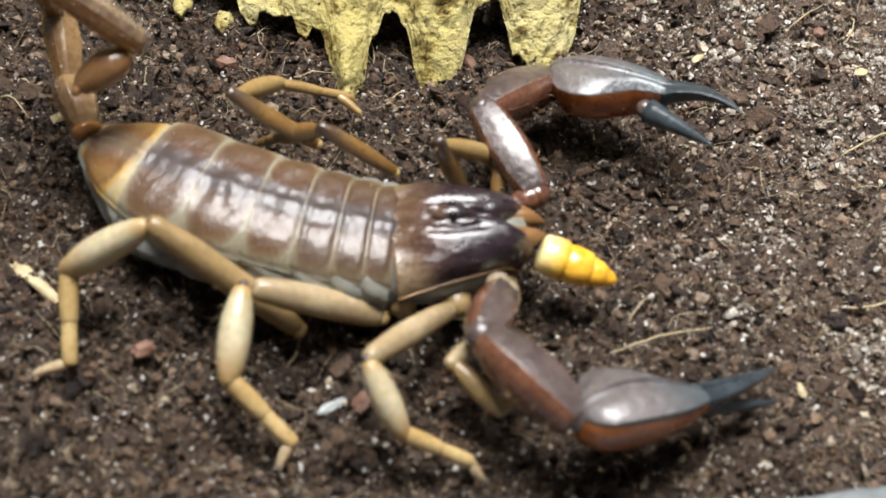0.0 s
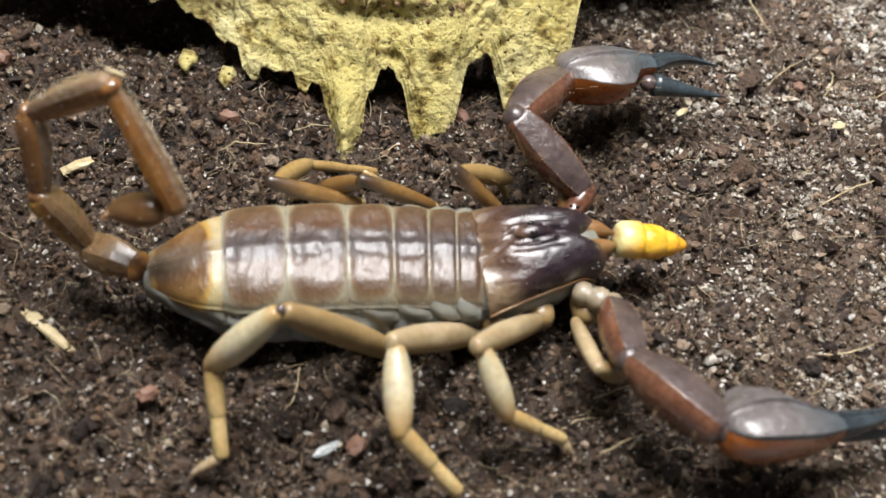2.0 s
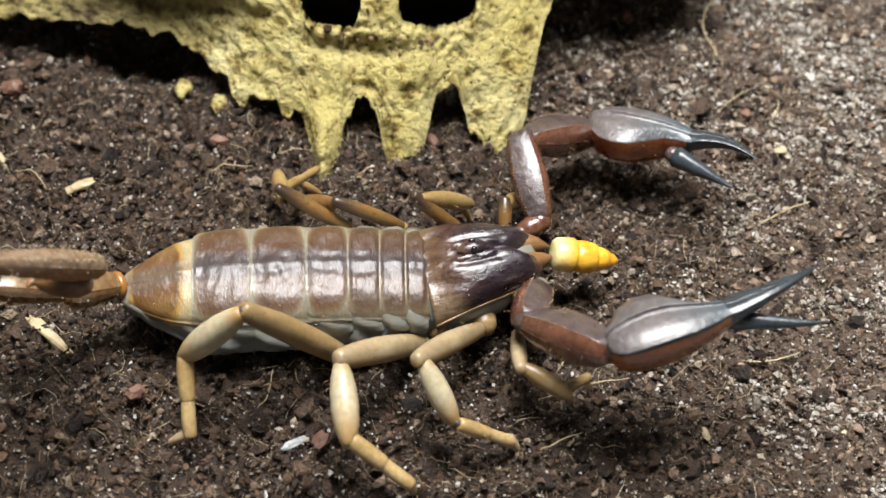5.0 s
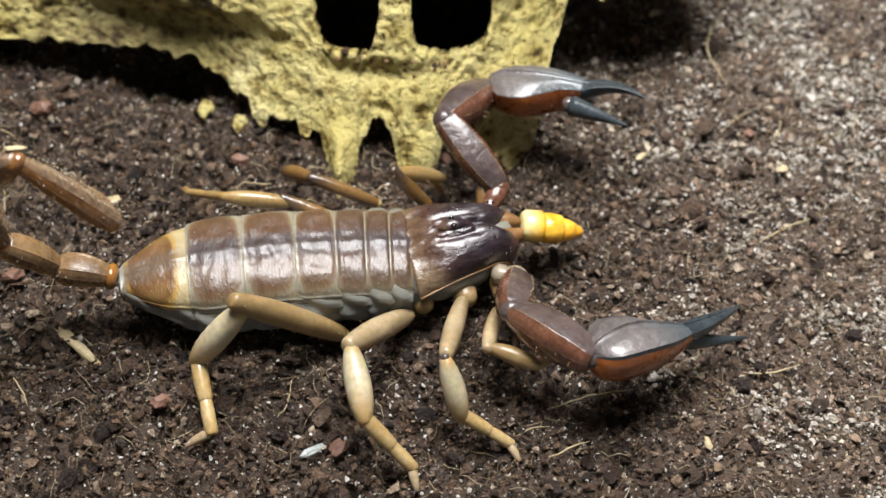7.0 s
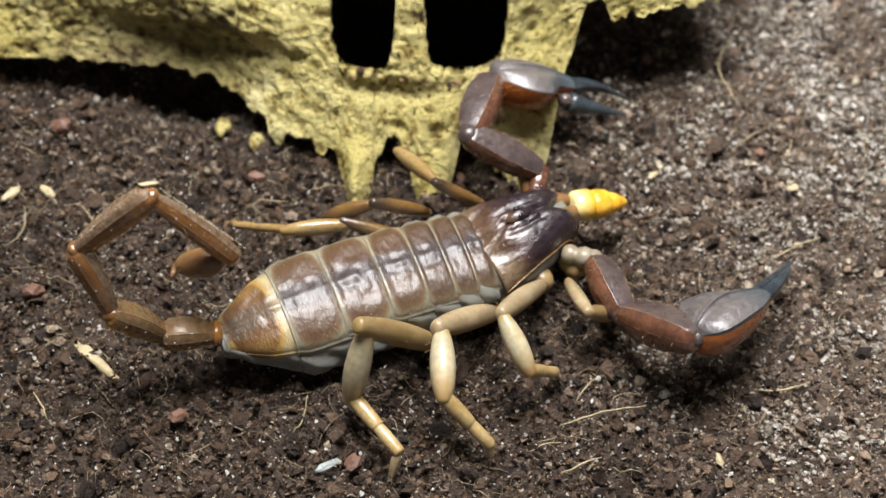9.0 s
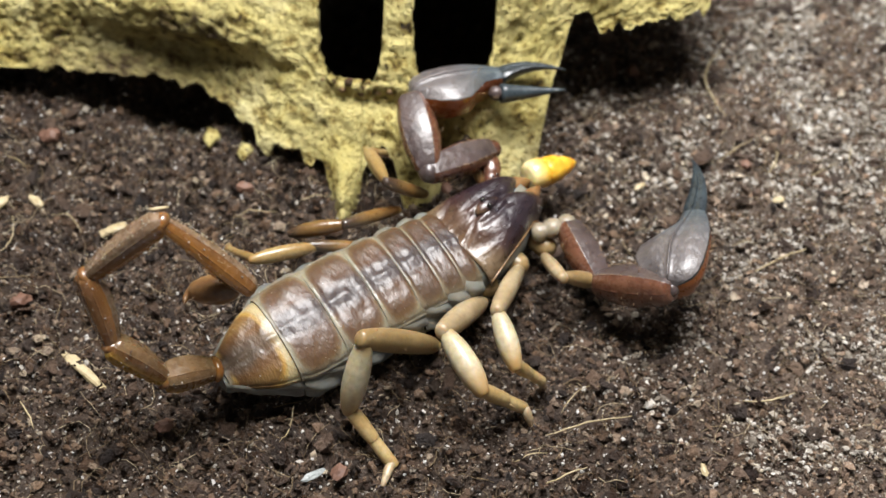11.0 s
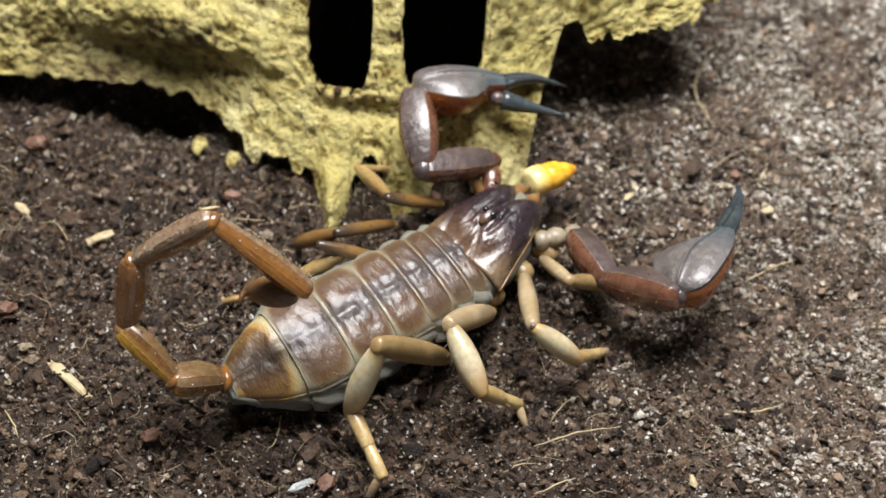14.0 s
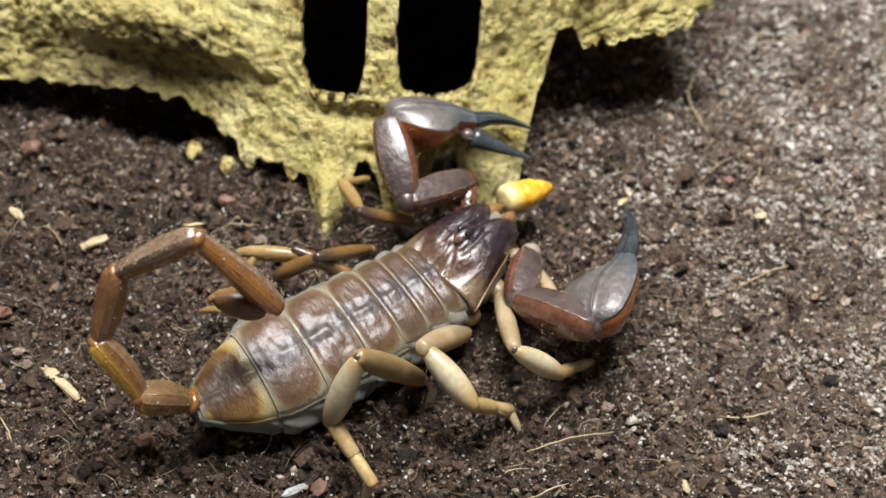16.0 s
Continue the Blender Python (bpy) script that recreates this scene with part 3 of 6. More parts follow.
ROOT = [(-0.97, -32.66, 0, 0.45), (1.92, -30.83, 0, 4.52), (5.08, -28.76, 0, 6.22), (6.71, -27.46, 0, 7.09), (6.82, -28.98, 0, 6.65), (6.83, -28.23, 0, 6.07), (6.45, -27.55, 0, 6.54), (6.83, -29.13, 0, 8.11), (3.29, -26.94, 0, 9.39), (2.71, -24.24, 0, 11.21), (2.18, -19.43, 0, 22.46), (6.49, -19.93, 0, 26.55), (8.28, -20.64, 0, 28.68), (8.11, -20.42, 0, 27.97), (6.03, -17.41, 0, 42.85), (6.63, -18.25, 0, 42.15), (7.66, -17.26, 0, 46.27), (7.87, -17.66, 0, 45.27), (7.7, -17.55, 0, 45.18), (6.02, -19.23, 0, 44.83), (6.15, -19.94, 0, 44.21), (5.72, -19.6, 0, 46.05)]  # mm, mm, mm, heading in degrees
GRUB = [[(7.28, -1.46, 6.5), (8.11, -0.47, 6.5), (8.31, 0.02, 6.5), (8.13, 0.68, 6.5), (7.97, 0.89, 6.5), (8.04, 1.17, 6.5), (8.4, 1.33, 6.5), (7.99, 0.56, 6.5), (7.81, 0.94, 6.5), (7.45, 1.25, 6.5), (7.43, 1.88, 6.5), (7.21, 1.31, 6.5), (7.15, 1.06, 6.5), (6.85, 0.86, 6.5), (7.99, 2.36, 6.5), (7.73, 1.93, 6.5), (8.06, 1.93, 6.5), (8.05, 2.04, 6.5), (8.04, 2.08, 6.5), (8.28, 2.53, 6.5), (7.78, 1.88, 6.5), (8.16, 2.24, 6.5)],
    [(13.31, -3.13, 5), (13.8, -2.35, 5), (14.51, -0.92, 5), (14.51, 0.32, 5), (14.35, 0.69, 5), (14.4, 0.97, 5), (14.82, 1.4, 5), (13.96, 0, 5), (13.63, 0.77, 5), (13.58, 0.55, 5), (14.01, 1.24, 5), (13.58, 0.52, 5), (13.51, 0.45, 5), (13.3, -0.15, 5), (15, 1.51, 5), (14.73, 1.11, 5), (15.15, 1.13, 5), (15.28, 1, 5), (15.18, 0.82, 5), (15.36, 1.33, 5), (14.85, 0.92, 5), (15.07, 0.63, 5)]]
JOINTS = {
    'tail': [
        [(-30.45, 10.05, 6.6), (-31.28, 7.41, 6.6), (-33.22, 3.84, 6.6), (-34.15, 2.27, 6.6), (-33.45, 1.27, 6.6), (-33.77, 0.15, 6.6), (-33.77, -0.57, 6.6), (-33.58, 2.06, 6.6), (-33.45, 1.31, 6.6), (-34.24, 1.08, 6.6), (-34.18, 1.63, 6.6), (-33.13, 2.67, 6.6), (-32.82, 2.76, 6.6), (-32.96, 1.69, 6.6), (-32.8, 2.7, 6.6), (-33.16, 1.62, 6.6), (-32.86, 4.37, 6.6), (-32.14, 4.76, 6.6), (-32.31, 4.25, 6.6), (-32.25, 3.71, 6.6), (-32.07, 4.56, 6.6), (-32.48, 4.92, 6.6)],
        [(-32.46, 14.57, 7.54), (-34.36, 11.46, 6.56), (-36.99, 7.28, 6.49), (-38.11, 5.49, 6.89), (-37.59, 4.01, 5.87), (-37.75, 2.94, 5.31), (-38.63, 0.91, 6.39), (-37.38, 0.03, 9.27), (-38.86, 0.84, 7.6), (-39.23, 2.34, 7.37), (-38.82, 1.65, 8.29), (-38.12, 3.24, 7.33), (-37.64, 4.31, 7.21), (-37.77, 3.16, 7.23), (-37.55, 3.84, 8.03), (-38.22, 2.58, 7.1), (-37.29, 6.32, 8.18), (-36.44, 6.5, 8.59), (-36.56, 5.98, 8.77), (-36.61, 4.89, 9.03), (-36.37, 5.55, 9.22), (-36.34, 7.08, 8.98)],
        [(-34.07, 20.85, 9.37), (-36.13, 12.4, 13.03), (-39.55, 8.36, 12.66), (-41.14, 5.9, 12.93), (-41.02, 5.73, 11.52), (-41.53, 3.21, 10.98), (-43.08, -0.23, 11.36), (-43.52, 0.15, 12.17), (-43.73, -1.2, 11.89), (-43.33, 1.78, 12.7), (-42.97, 3.4, 13.26), (-42.04, 5.04, 12.55), (-41.74, 5.64, 12.43), (-41.97, 4.14, 12.46), (-40.65, 7.18, 13.07), (-41.47, 5.35, 12.39), (-40.15, 9.56, 13.42), (-38.32, 11.19, 13.11), (-37.73, 11.62, 12.39), (-37.23, 10.21, 13.48), (-36.38, 11.04, 13.61), (-37.05, 11.8, 13.72)],
        [(-34.42, 18.99, 16.67), (-34.61, 14.82, 19.98), (-38.65, 11.12, 19.56), (-40.32, 8.73, 19.82), (-40.83, 8.72, 18.43), (-42.12, 5.15, 18.22), (-43.91, 1.17, 18.68), (-44.14, 1.82, 19.47), (-44.32, 1.11, 19.02), (-44.72, 2.69, 20), (-43.91, 5.44, 20.38), (-43.36, 8.16, 19.23), (-42.76, 7.52, 19.63), (-43.15, 7.23, 19.19), (-39.76, 10.77, 19.63), (-42, 7.43, 19.6), (-38.33, 11.89, 20.34), (-35.75, 12.54, 20.04), (-34.84, 12.79, 19.23), (-33.5, 11.43, 19.96), (-32.43, 11.89, 20.02), (-33.18, 12.82, 20.08)],
        [(-33.36, 12.42, 23.37), (-34.03, 6.63, 24.62), (-32.68, 7.97, 26.11), (-33.15, 5.68, 25.11), (-33.72, 6.07, 24.04), (-36.24, 2.5, 25.09), (-40.99, -3.97, 25.99), (-41.97, -6.57, 23.2), (-41.91, -6.59, 23.89), (-39.29, -0.46, 27), (-37.39, 4.88, 27.12), (-36.36, 7.12, 25.43), (-35.21, 6.49, 25.15), (-35.84, 5.72, 24.93), (-33, 7.62, 25.4), (-34.32, 4.58, 24.3), (-32.36, 6.77, 25.57), (-29.33, 7.86, 25.12), (-28.89, 8.04, 24.79), (-26.24, 6.3, 23.29), (-25.36, 6.56, 23.42), (-27.57, 7.51, 25.47)],
        [(-25.4, 12.43, 15.22), (-28.36, 9.04, 15.03), (-29.62, 3.66, 15.98), (-29.71, 1.28, 15.15), (-29.54, 1.07, 14.7), (-30.95, -0.84, 15.57), (-32.7, -5.32, 18.23), (-32.86, -5.23, 16.47), (-34.96, -2.59, 15.79), (-32.12, -1.51, 18.17), (-30.53, 1.77, 18.53), (-29.5, 4.52, 16.69), (-29.58, 3.66, 15.65), (-29.8, 3.14, 15.61), (-28.13, 2, 16.78), (-29.57, -0.6, 15.34), (-28.95, 1.59, 16.05), (-24.31, 1.52, 17.11), (-24.32, 0.89, 17.2), (-23.04, 0.36, 14.15), (-22.81, 0.4, 14.23), (-23.4, 2.2, 16.3)],
        [(-29.86, 10.44, 13.11), (-33.32, 9.1, 13.08), (-33.07, 7.72, 15.71), (-33.23, 5.29, 15), (-34.25, 2.92, 13.05), (-35.01, 1.32, 12.88), (-33.28, -2.65, 13.65), (-32.7, -1.19, 13), (-31.62, 0.44, 12.97), (-31.82, 0.72, 13.34), (-31.76, 3.07, 13.51), (-33.27, 7.07, 13.92), (-33.46, 6.78, 13.78), (-33.98, 5.91, 13.78), (-30.88, 6.47, 15.91), (-30.65, 4.44, 16.69), (-31.13, 6.15, 14.45), (-27.3, 5.86, 16.42), (-27.15, 5.36, 16.64), (-25.02, 5.26, 13.74), (-25.02, 5.21, 14.04), (-26.43, 6.48, 17.5)],
    ],
    'P': [
        [(4.23, -4.9, 5.77), (5.85, -5.2, 5.18), (6.94, -4.37, 5.17), (6.86, -4.86, 5.57), (6.52, -5.37, 5.44), (6.57, -4.87, 5.34), (6.57, -2.76, 5.93), (6.8, -2.69, 5.28), (5.06, -1.9, 5.17), (5.96, -4.41, 5.36), (6.4, -4.61, 5.38), (6.61, -5.01, 4.74), (5.46, -5.08, 5.11), (6.04, -5.68, 5.27), (7.12, -4.92, 5.77), (6.95, -5.28, 5.49), (6.69, -4.92, 5.42), (7.17, -5.36, 5.11), (7.39, -5.51, 5.14), (6.48, -4.98, 5.56), (6.09, -4.37, 5.4), (5.63, -4.18, 5.18)],
        [(1.89, -11.19, 9.37), (3.81, -11.52, 8.84), (5.83, -10.94, 8.76), (5.89, -11.64, 8.86), (6.08, -12.47, 8.11), (5.71, -11.63, 8.68), (2.55, -7.82, 9.89), (4.44, -9.2, 8.28), (2.19, -6.98, 9.93), (3.79, -10.75, 8.91), (5.86, -11.78, 7.8), (6.01, -12.1, 7.31), (4.77, -12.55, 6.3), (4.88, -13.18, 5.85), (4.48, -11.98, 4.68), (3.85, -12.23, 5.76), (4.44, -12.17, 4.84), (4.94, -12.55, 5.96), (4.83, -12.57, 6.16), (2.12, -11.22, 5.2), (0.44, -9.36, 6.41), (-0.63, -8.18, 6.76)],
        [(8.72, -17.7, 8.01), (10.91, -17.58, 9.44), (12.94, -16.55, 10.8), (13.15, -17.68, 8.77), (11.69, -19.94, 8.77), (11.54, -18.9, 9.3), (7.84, -13.4, 15.19), (10.31, -15.7, 11.27), (7.29, -12.63, 15.24), (9.83, -17.82, 9.77), (11.14, -19.12, 10.07), (9.82, -19.41, 11.58), (7.92, -20.59, 9.8), (7.86, -21.06, 9.86), (7.05, -19.65, 9.3), (7.64, -19.88, 9.49), (5.72, -19.59, 10.3), (5.28, -20.56, 10.68), (5.53, -20.68, 10.65), (3.02, -19.48, 9.44), (1.18, -18.12, 9.53), (0.79, -17, 9.44)],
        [(26.66, -9.9, 2.25), (28.16, -9.22, 2.47), (28.84, -5.99, 3.59), (31.83, -11.02, 4), (30.82, -16.49, 2.59), (31.01, -14.73, 4.87), (23.85, -8.23, 27.31), (30.64, -13.98, 12.59), (24.62, -4.89, 22.84), (27.98, -10.69, 3.8), (25.24, -5.87, 3.59), (25.11, -6.88, 6.5), (26.2, -13, 4.83), (25.81, -13.91, 3.32), (23.14, -7.24, 7.31), (24.33, -8.76, 5.66), (24.06, -11.47, 6.53), (24.3, -14.03, 7.14), (24.56, -14.16, 7.17), (21.65, -12.29, 5.24), (19.81, -11.81, 4.08), (18.27, -7.5, 4.89)],
    ],
    'Q': [
        [(7.51, 4.64, 6.07), (8.02, 5.58, 5.75), (7.31, 5.73, 6.26), (6.14, 6.2, 6.24), (6.14, 6.37, 6.15), (6.14, 6.31, 6.19), (7.21, 6.68, 6.62), (7.72, 4.85, 6.27), (7.38, 5.56, 5.99), (6.33, 6.67, 6.1), (6.4, 6.84, 6.25), (6.56, 7.43, 6.14), (6.62, 6.74, 6.19), (6.38, 6.79, 6.06), (7.56, 7.84, 6.46), (7.45, 7.08, 6.18), (8.01, 7.41, 6.25), (7.57, 7.22, 6.25), (7.6, 7.29, 6.19), (7.42, 7.38, 6.27), (7.68, 6.98, 5.45), (7.66, 6.92, 6.22)],
        [(3.09, 12.58, 7.72), (1.57, 9.88, 10.87), (0.82, 11.06, 10.55), (0.11, 11.86, 10.77), (0.22, 11.74, 11.02), (0.37, 12.39, 10.52), (4.12, 15.21, 8.49), (7.9, 13.8, 8.55), (3.98, 13.4, 9.57), (1.44, 13.55, 10.31), (-0.77, 12.67, 8.35), (0.03, 12.27, 10.65), (0.15, 11.39, 11.06), (-0.34, 11.1, 10.88), (-1.5, 7.67, 8.59), (-1.01, 9.35, 9.33), (-0.41, 9.82, 9.4), (-0.76, 10.07, 9.28), (-0.87, 9.52, 9.34), (-1.46, 7.16, 9.09), (-0.78, 8.24, 9.02), (-1.14, 7.78, 9.16)],
        [(9.51, 18.45, 5.02), (7.2, 16.6, 8.34), (6.55, 17.76, 8.24), (5.54, 18.96, 8.96), (5.9, 18.37, 8.4), (6.18, 19.19, 8.71), (11.67, 20.1, 7.01), (15.47, 17.09, 4.7), (11.07, 18.04, 6.19), (7.59, 19.67, 7.43), (4.66, 18.86, 12.41), (6.54, 18.66, 11.19), (6.45, 17.84, 9.67), (5.87, 17.75, 10.27), (2.14, 15.69, 11.11), (4.08, 16.44, 12.07), (4.8, 16.54, 12.83), (4.55, 17.15, 11.6), (4.33, 16.5, 12.16), (2.09, 14.74, 12.8), (3.53, 15.85, 12.04), (2.88, 15.19, 12.72)],
        [(24.94, 10.17, 10.41), (25.5, 16.68, 7.83), (24.41, 18.5, 4.31), (22.24, 24.07, 3.51), (23.22, 22.55, 4.2), (23.94, 22.64, 5.91), (29.56, 18.07, 10.48), (30.29, 7.12, 8.86), (25.79, 8.24, 10.98), (22.62, 10.65, 12.67), (22.67, 16.67, 9.85), (23.7, 16.72, 5.13), (23.07, 15.63, 2.35), (22.31, 14.19, 3.09), (18.65, 7.69, 11.37), (18.62, 6.57, 6.95), (20.4, 7.75, 8.95), (20.36, 8.59, 8.09), (20.25, 8.23, 8.46), (17.04, 6.23, 6.58), (8.73, -1.26, 15.78), (17.96, 6.71, 6.75)],
    ],
    'R4': [
        [(-10.35, -4.76, 4.28), (-10.03, -4.97, 4.34), (-15.83, -5.2, 2.35), (-13.48, -6.75, 2.28), (-12.8, -5.9, 2.37), (-9.17, -5.04, 4.03), (-9.5, -5.12, 4.13), (-9.98, -5.14, 4.3), (-9.54, -5.1, 4.16), (-8.75, -4.95, 3.94), (-8.59, -4.92, 3.9), (-8.8, -4.95, 3.93), (-8.61, -4.94, 3.89), (-8.76, -4.95, 3.93), (-9.64, -5.09, 4.18), (-10.37, -5.2, 4.44), (-10.43, -5.1, 4.44), (-9.77, -5.05, 4.24), (-9.45, -5.04, 4.13), (-9.24, -5.03, 4.08), (-9.27, -5.03, 4.1), (-9.54, -5.04, 4.2)],
        [(-23.51, -2.43, 10.8), (-21.38, -4.65, 13.94), (-22.99, -8.92, 14.58), (-22.54, -9.67, 13.46), (-21.88, -8.78, 13.51), (-21.81, -7.77, 11.25), (-21.75, -7.98, 12), (-21.8, -6.89, 13.14), (-21.49, -7.28, 12.67), (-21.34, -7.65, 11.22), (-21.22, -7.34, 11.2), (-19.83, -7.74, 13.39), (-20.79, -6.97, 12.03), (-20.81, -7.52, 12.13), (-21.76, -6.78, 12.58), (-21.96, -6.89, 13.62), (-22.3, -5.89, 13.39), (-21.59, -5.81, 13.19), (-21.39, -6.12, 12.87), (-20.74, -6.36, 13.33), (-20.27, -6.13, 13.98), (-20.62, -5.97, 14.02)],
        [(-30.36, -3.41, 5.77), (-27.84, -1.98, 8.94), (-27.82, -10.11, 7.52), (-28.3, -10.68, 7.14), (-27.6, -9.35, 7.08), (-27.45, -8.09, 4.84), (-27.46, -9.14, 5.77), (-27.76, -6.81, 6.96), (-26.91, -7.75, 6.06), (-26.73, -8.77, 4.73), (-27.03, -7.74, 4.95), (-23.51, -9.11, 5.9), (-23.47, -8.97, 4.2), (-23.43, -9.35, 4.26), (-24.88, -7.55, 4.72), (-25.09, -7.11, 5.66), (-26, -6.31, 5.74), (-25.19, -5.87, 5.43), (-24.87, -5.84, 5.05), (-23.9, -6, 5.36), (-23.87, -6.01, 6.19), (-23.88, -5.52, 6.12)],
        [(-30.14, -9.49, 1.57), (-26.93, -6.15, 2.78), (-25.98, -15.66, 2.9), (-27.65, -16.06, 2.3), (-27.39, -15.16, 2.47), (-25.43, -14.43, 2.27), (-26.14, -14.61, 1.5), (-28.33, -12.19, 2.15), (-25.79, -13.89, 2.52), (-26.12, -15.53, 2.2), (-28.82, -14.22, 2.55), (-21.18, -14.04, 1.57), (-21.56, -15.79, 3.04), (-21.65, -16.27, 3.09), (-24.31, -13.05, 0.3), (-25.26, -13.75, 3.17), (-26.09, -10.89, 0.28), (-26.94, -12.37, 3.12), (-26.83, -12.44, 3.17), (-25.01, -12.59, 3.58), (-24.55, -12.43, 3.48), (-24.64, -11.98, 3.47)],
        [(-33.27, -10.04, 0.45), (-29.54, -6.65, 0.56), (-28.17, -15.84, 0.42), (-30.32, -16.65, 0.42), (-30.02, -15.54, 0.44), (-27.71, -15.85, 0.39), (-28.38, -16.86, 0.4), (-31.11, -11.76, 0.41), (-28.23, -14.08, 0.37), (-28.81, -15.69, 0.37), (-31.12, -13.36, 0.38), (-24.1, -15.8, 0.33), (-23.18, -16.48, 0.34), (-22.91, -17.21, 0.31), (-27.13, -14.58, 0.46), (-26.8, -13.76, 0.33), (-29.08, -11.9, 0.5), (-28.5, -11.78, 0.34), (-28.4, -12.21, 0.34), (-25.63, -12.25, 0.38), (-25.04, -11.99, 0.31), (-25.34, -11.76, 0.32)],
    ],
    'R3': [
        [(-6.19, -6.12, 4.11), (-5.77, -6.52, 3.92), (-5.29, -7.19, 4.45), (-4.43, -7.11, 4.01), (-4.09, -5.82, 3.9), (-4.53, -6.02, 4.01), (-4.75, -6.15, 4.06), (-4.45, -5.99, 3.99), (-3.69, -6.73, 3.95), (-3.54, -6.78, 3.92), (-4.66, -6.67, 3.74), (-4.83, -6.09, 3.48), (-3.81, -5.83, 3.85), (-3.9, -5.82, 3.87), (-4.28, -5.93, 3.95), (-4.2, -5.92, 3.94), (-4.25, -5.96, 3.94), (-4.26, -5.97, 3.93), (-4.22, -6.37, 3.76), (-4.21, -5.93, 3.92), (-4.08, -5.92, 3.88), (-4.12, -5.94, 3.9)],
        [(-16.27, -6.53, 8.52), (-16.1, -7.23, 7.63), (-14.96, -7.25, 9.91), (-13.5, -10.68, 9.13), (-12.84, -9.8, 9.15), (-13.02, -10.68, 9.18), (-13.07, -11.12, 9.24), (-13.77, -9.3, 8.75), (-12.55, -11.81, 8.02), (-12.06, -11.94, 8.57), (-13.05, -11.48, 8.91), (-13.33, -9.58, 9.4), (-13.27, -8.19, 8.82), (-13.29, -8.59, 8.78), (-13.64, -8.92, 8.81), (-13.83, -8.37, 8.59), (-13.72, -7.39, 9.3), (-13.35, -7.3, 9.91), (-13.22, -7.47, 9.92), (-13.17, -8.31, 9.77), (-13.07, -7.7, 9.88), (-13.24, -7.43, 9.8)],
        [(-17.13, -12.98, 5.51), (-19.39, -13.2, 5.75), (-16.44, -11.3, 4.36), (-13.56, -17.33, 6.01), (-13.16, -16.41, 6.7), (-13.4, -17.46, 6.98), (-13.39, -17.76, 6.43), (-14.17, -15.97, 6.36), (-12.01, -18.65, 6.19), (-11.73, -18.66, 6.23), (-14.12, -18.07, 6.53), (-17.12, -15.3, 7.93), (-16.36, -14.32, 7.31), (-16.14, -14.83, 7.22), (-14.07, -15.76, 7.06), (-14.02, -15.08, 6.52), (-15.43, -13.89, 7.29), (-15.36, -13.53, 7.6), (-14.97, -13.63, 6.99), (-13.08, -14.51, 6.53), (-12.58, -14.05, 6.7), (-12.97, -13.8, 6.66)],
        [(-12.43, -16.35, 1.73), (-15.99, -17.7, 1.72), (-11.13, -15.28, 1.86), (-9, -21.07, 2.59), (-8.93, -20.05, 2.69), (-9.14, -20.37, 2.49), (-8.78, -20.86, 2.44), (-9.48, -19.34, 2.64), (-6.9, -21.46, 2.55), (-7.78, -22.03, 1.73), (-10.57, -22.05, 2.19), (-15.58, -19.3, 2.53), (-13.51, -18.55, 2.66), (-13.25, -19.1, 2.65), (-9.4, -16.93, 2.14), (-9.02, -15.82, 1.83), (-11.29, -15.39, 1.99), (-11.23, -15.37, 2.39), (-10.81, -15.11, 1.72), (-8.36, -15, 1.55), (-7.87, -14.58, 1.69), (-8.34, -14.87, 1.68)],
        [(-13.44, -18.27, 0.42), (-17.54, -19.25, 0.43), (-11.66, -17.32, 0.44), (-8.73, -21.77, 0.33), (-8.6, -20.47, 0.35), (-8.55, -21.17, 0.33), (-8.06, -21.72, 0.34), (-8.97, -19.86, 0.35), (-6.87, -22.41, 0.35), (-7.58, -24.06, 0.4), (-10.94, -23.57, 0.37), (-16.07, -20.18, 0.36), (-13.44, -19.26, 0.36), (-13.19, -19.82, 0.36), (-9.53, -18.54, 0.37), (-9.26, -17.86, 0.42), (-12.03, -17.04, 0.39), (-11.5, -16.66, 0.38), (-11.43, -17.06, 0.4), (-8.83, -17.15, 0.4), (-8.25, -16.68, 0.41), (-8.78, -16.96, 0.41)],
    ],
    'R2': [
        [(-1.15, -6.11, 3.78), (-0.77, -6.13, 3.72), (-0.18, -6.4, 3.85), (0.52, -6.24, 3.7), (0.57, -6.09, 3.78), (0.71, -6.12, 3.89), (0.49, -6.54, 3.89), (0.07, -6.04, 3.74), (-0.19, -6.2, 3.97), (-0.03, -6.68, 4.38), (-0.36, -6.2, 4.45), (-0.56, -5.4, 4.07), (-0.92, -5.74, 3.76), (-0.67, -5.8, 3.83), (-0.37, -5.11, 3.8), (-0.49, -5.52, 3.96), (-0.85, -5.39, 4.93), (-0.53, -5.24, 4.58), (-0.48, -5.57, 4.87), (-0.64, -5.4, 4.21), (-0.79, -5.41, 4.79), (-0.66, -5.64, 4.64)],
        [(-6.65, -13.26, 8.97), (-5.88, -13.44, 9.05), (-5.68, -13.45, 9.2), (-6.5, -10.82, 9.84), (-6.12, -11.14, 9.93), (-5.96, -11.62, 9.68), (-5.96, -12.21, 9.8), (-6.68, -11.14, 9.78), (-4.76, -14.09, 9.02), (-3.53, -15.24, 9.31), (-4.43, -14.93, 8.56), (-6.84, -11.72, 9.47), (-7.7, -10.24, 10.25), (-7.67, -10.41, 10), (-7.95, -10.13, 8.85), (-8.39, -9.16, 9.7), (-7.29, -12.74, 8.84), (-6.87, -12.32, 8.97), (-6.93, -12.73, 9.08), (-5.89, -13.33, 8.54), (-6.31, -13.23, 9.11), (-6.53, -13.22, 8.9)],
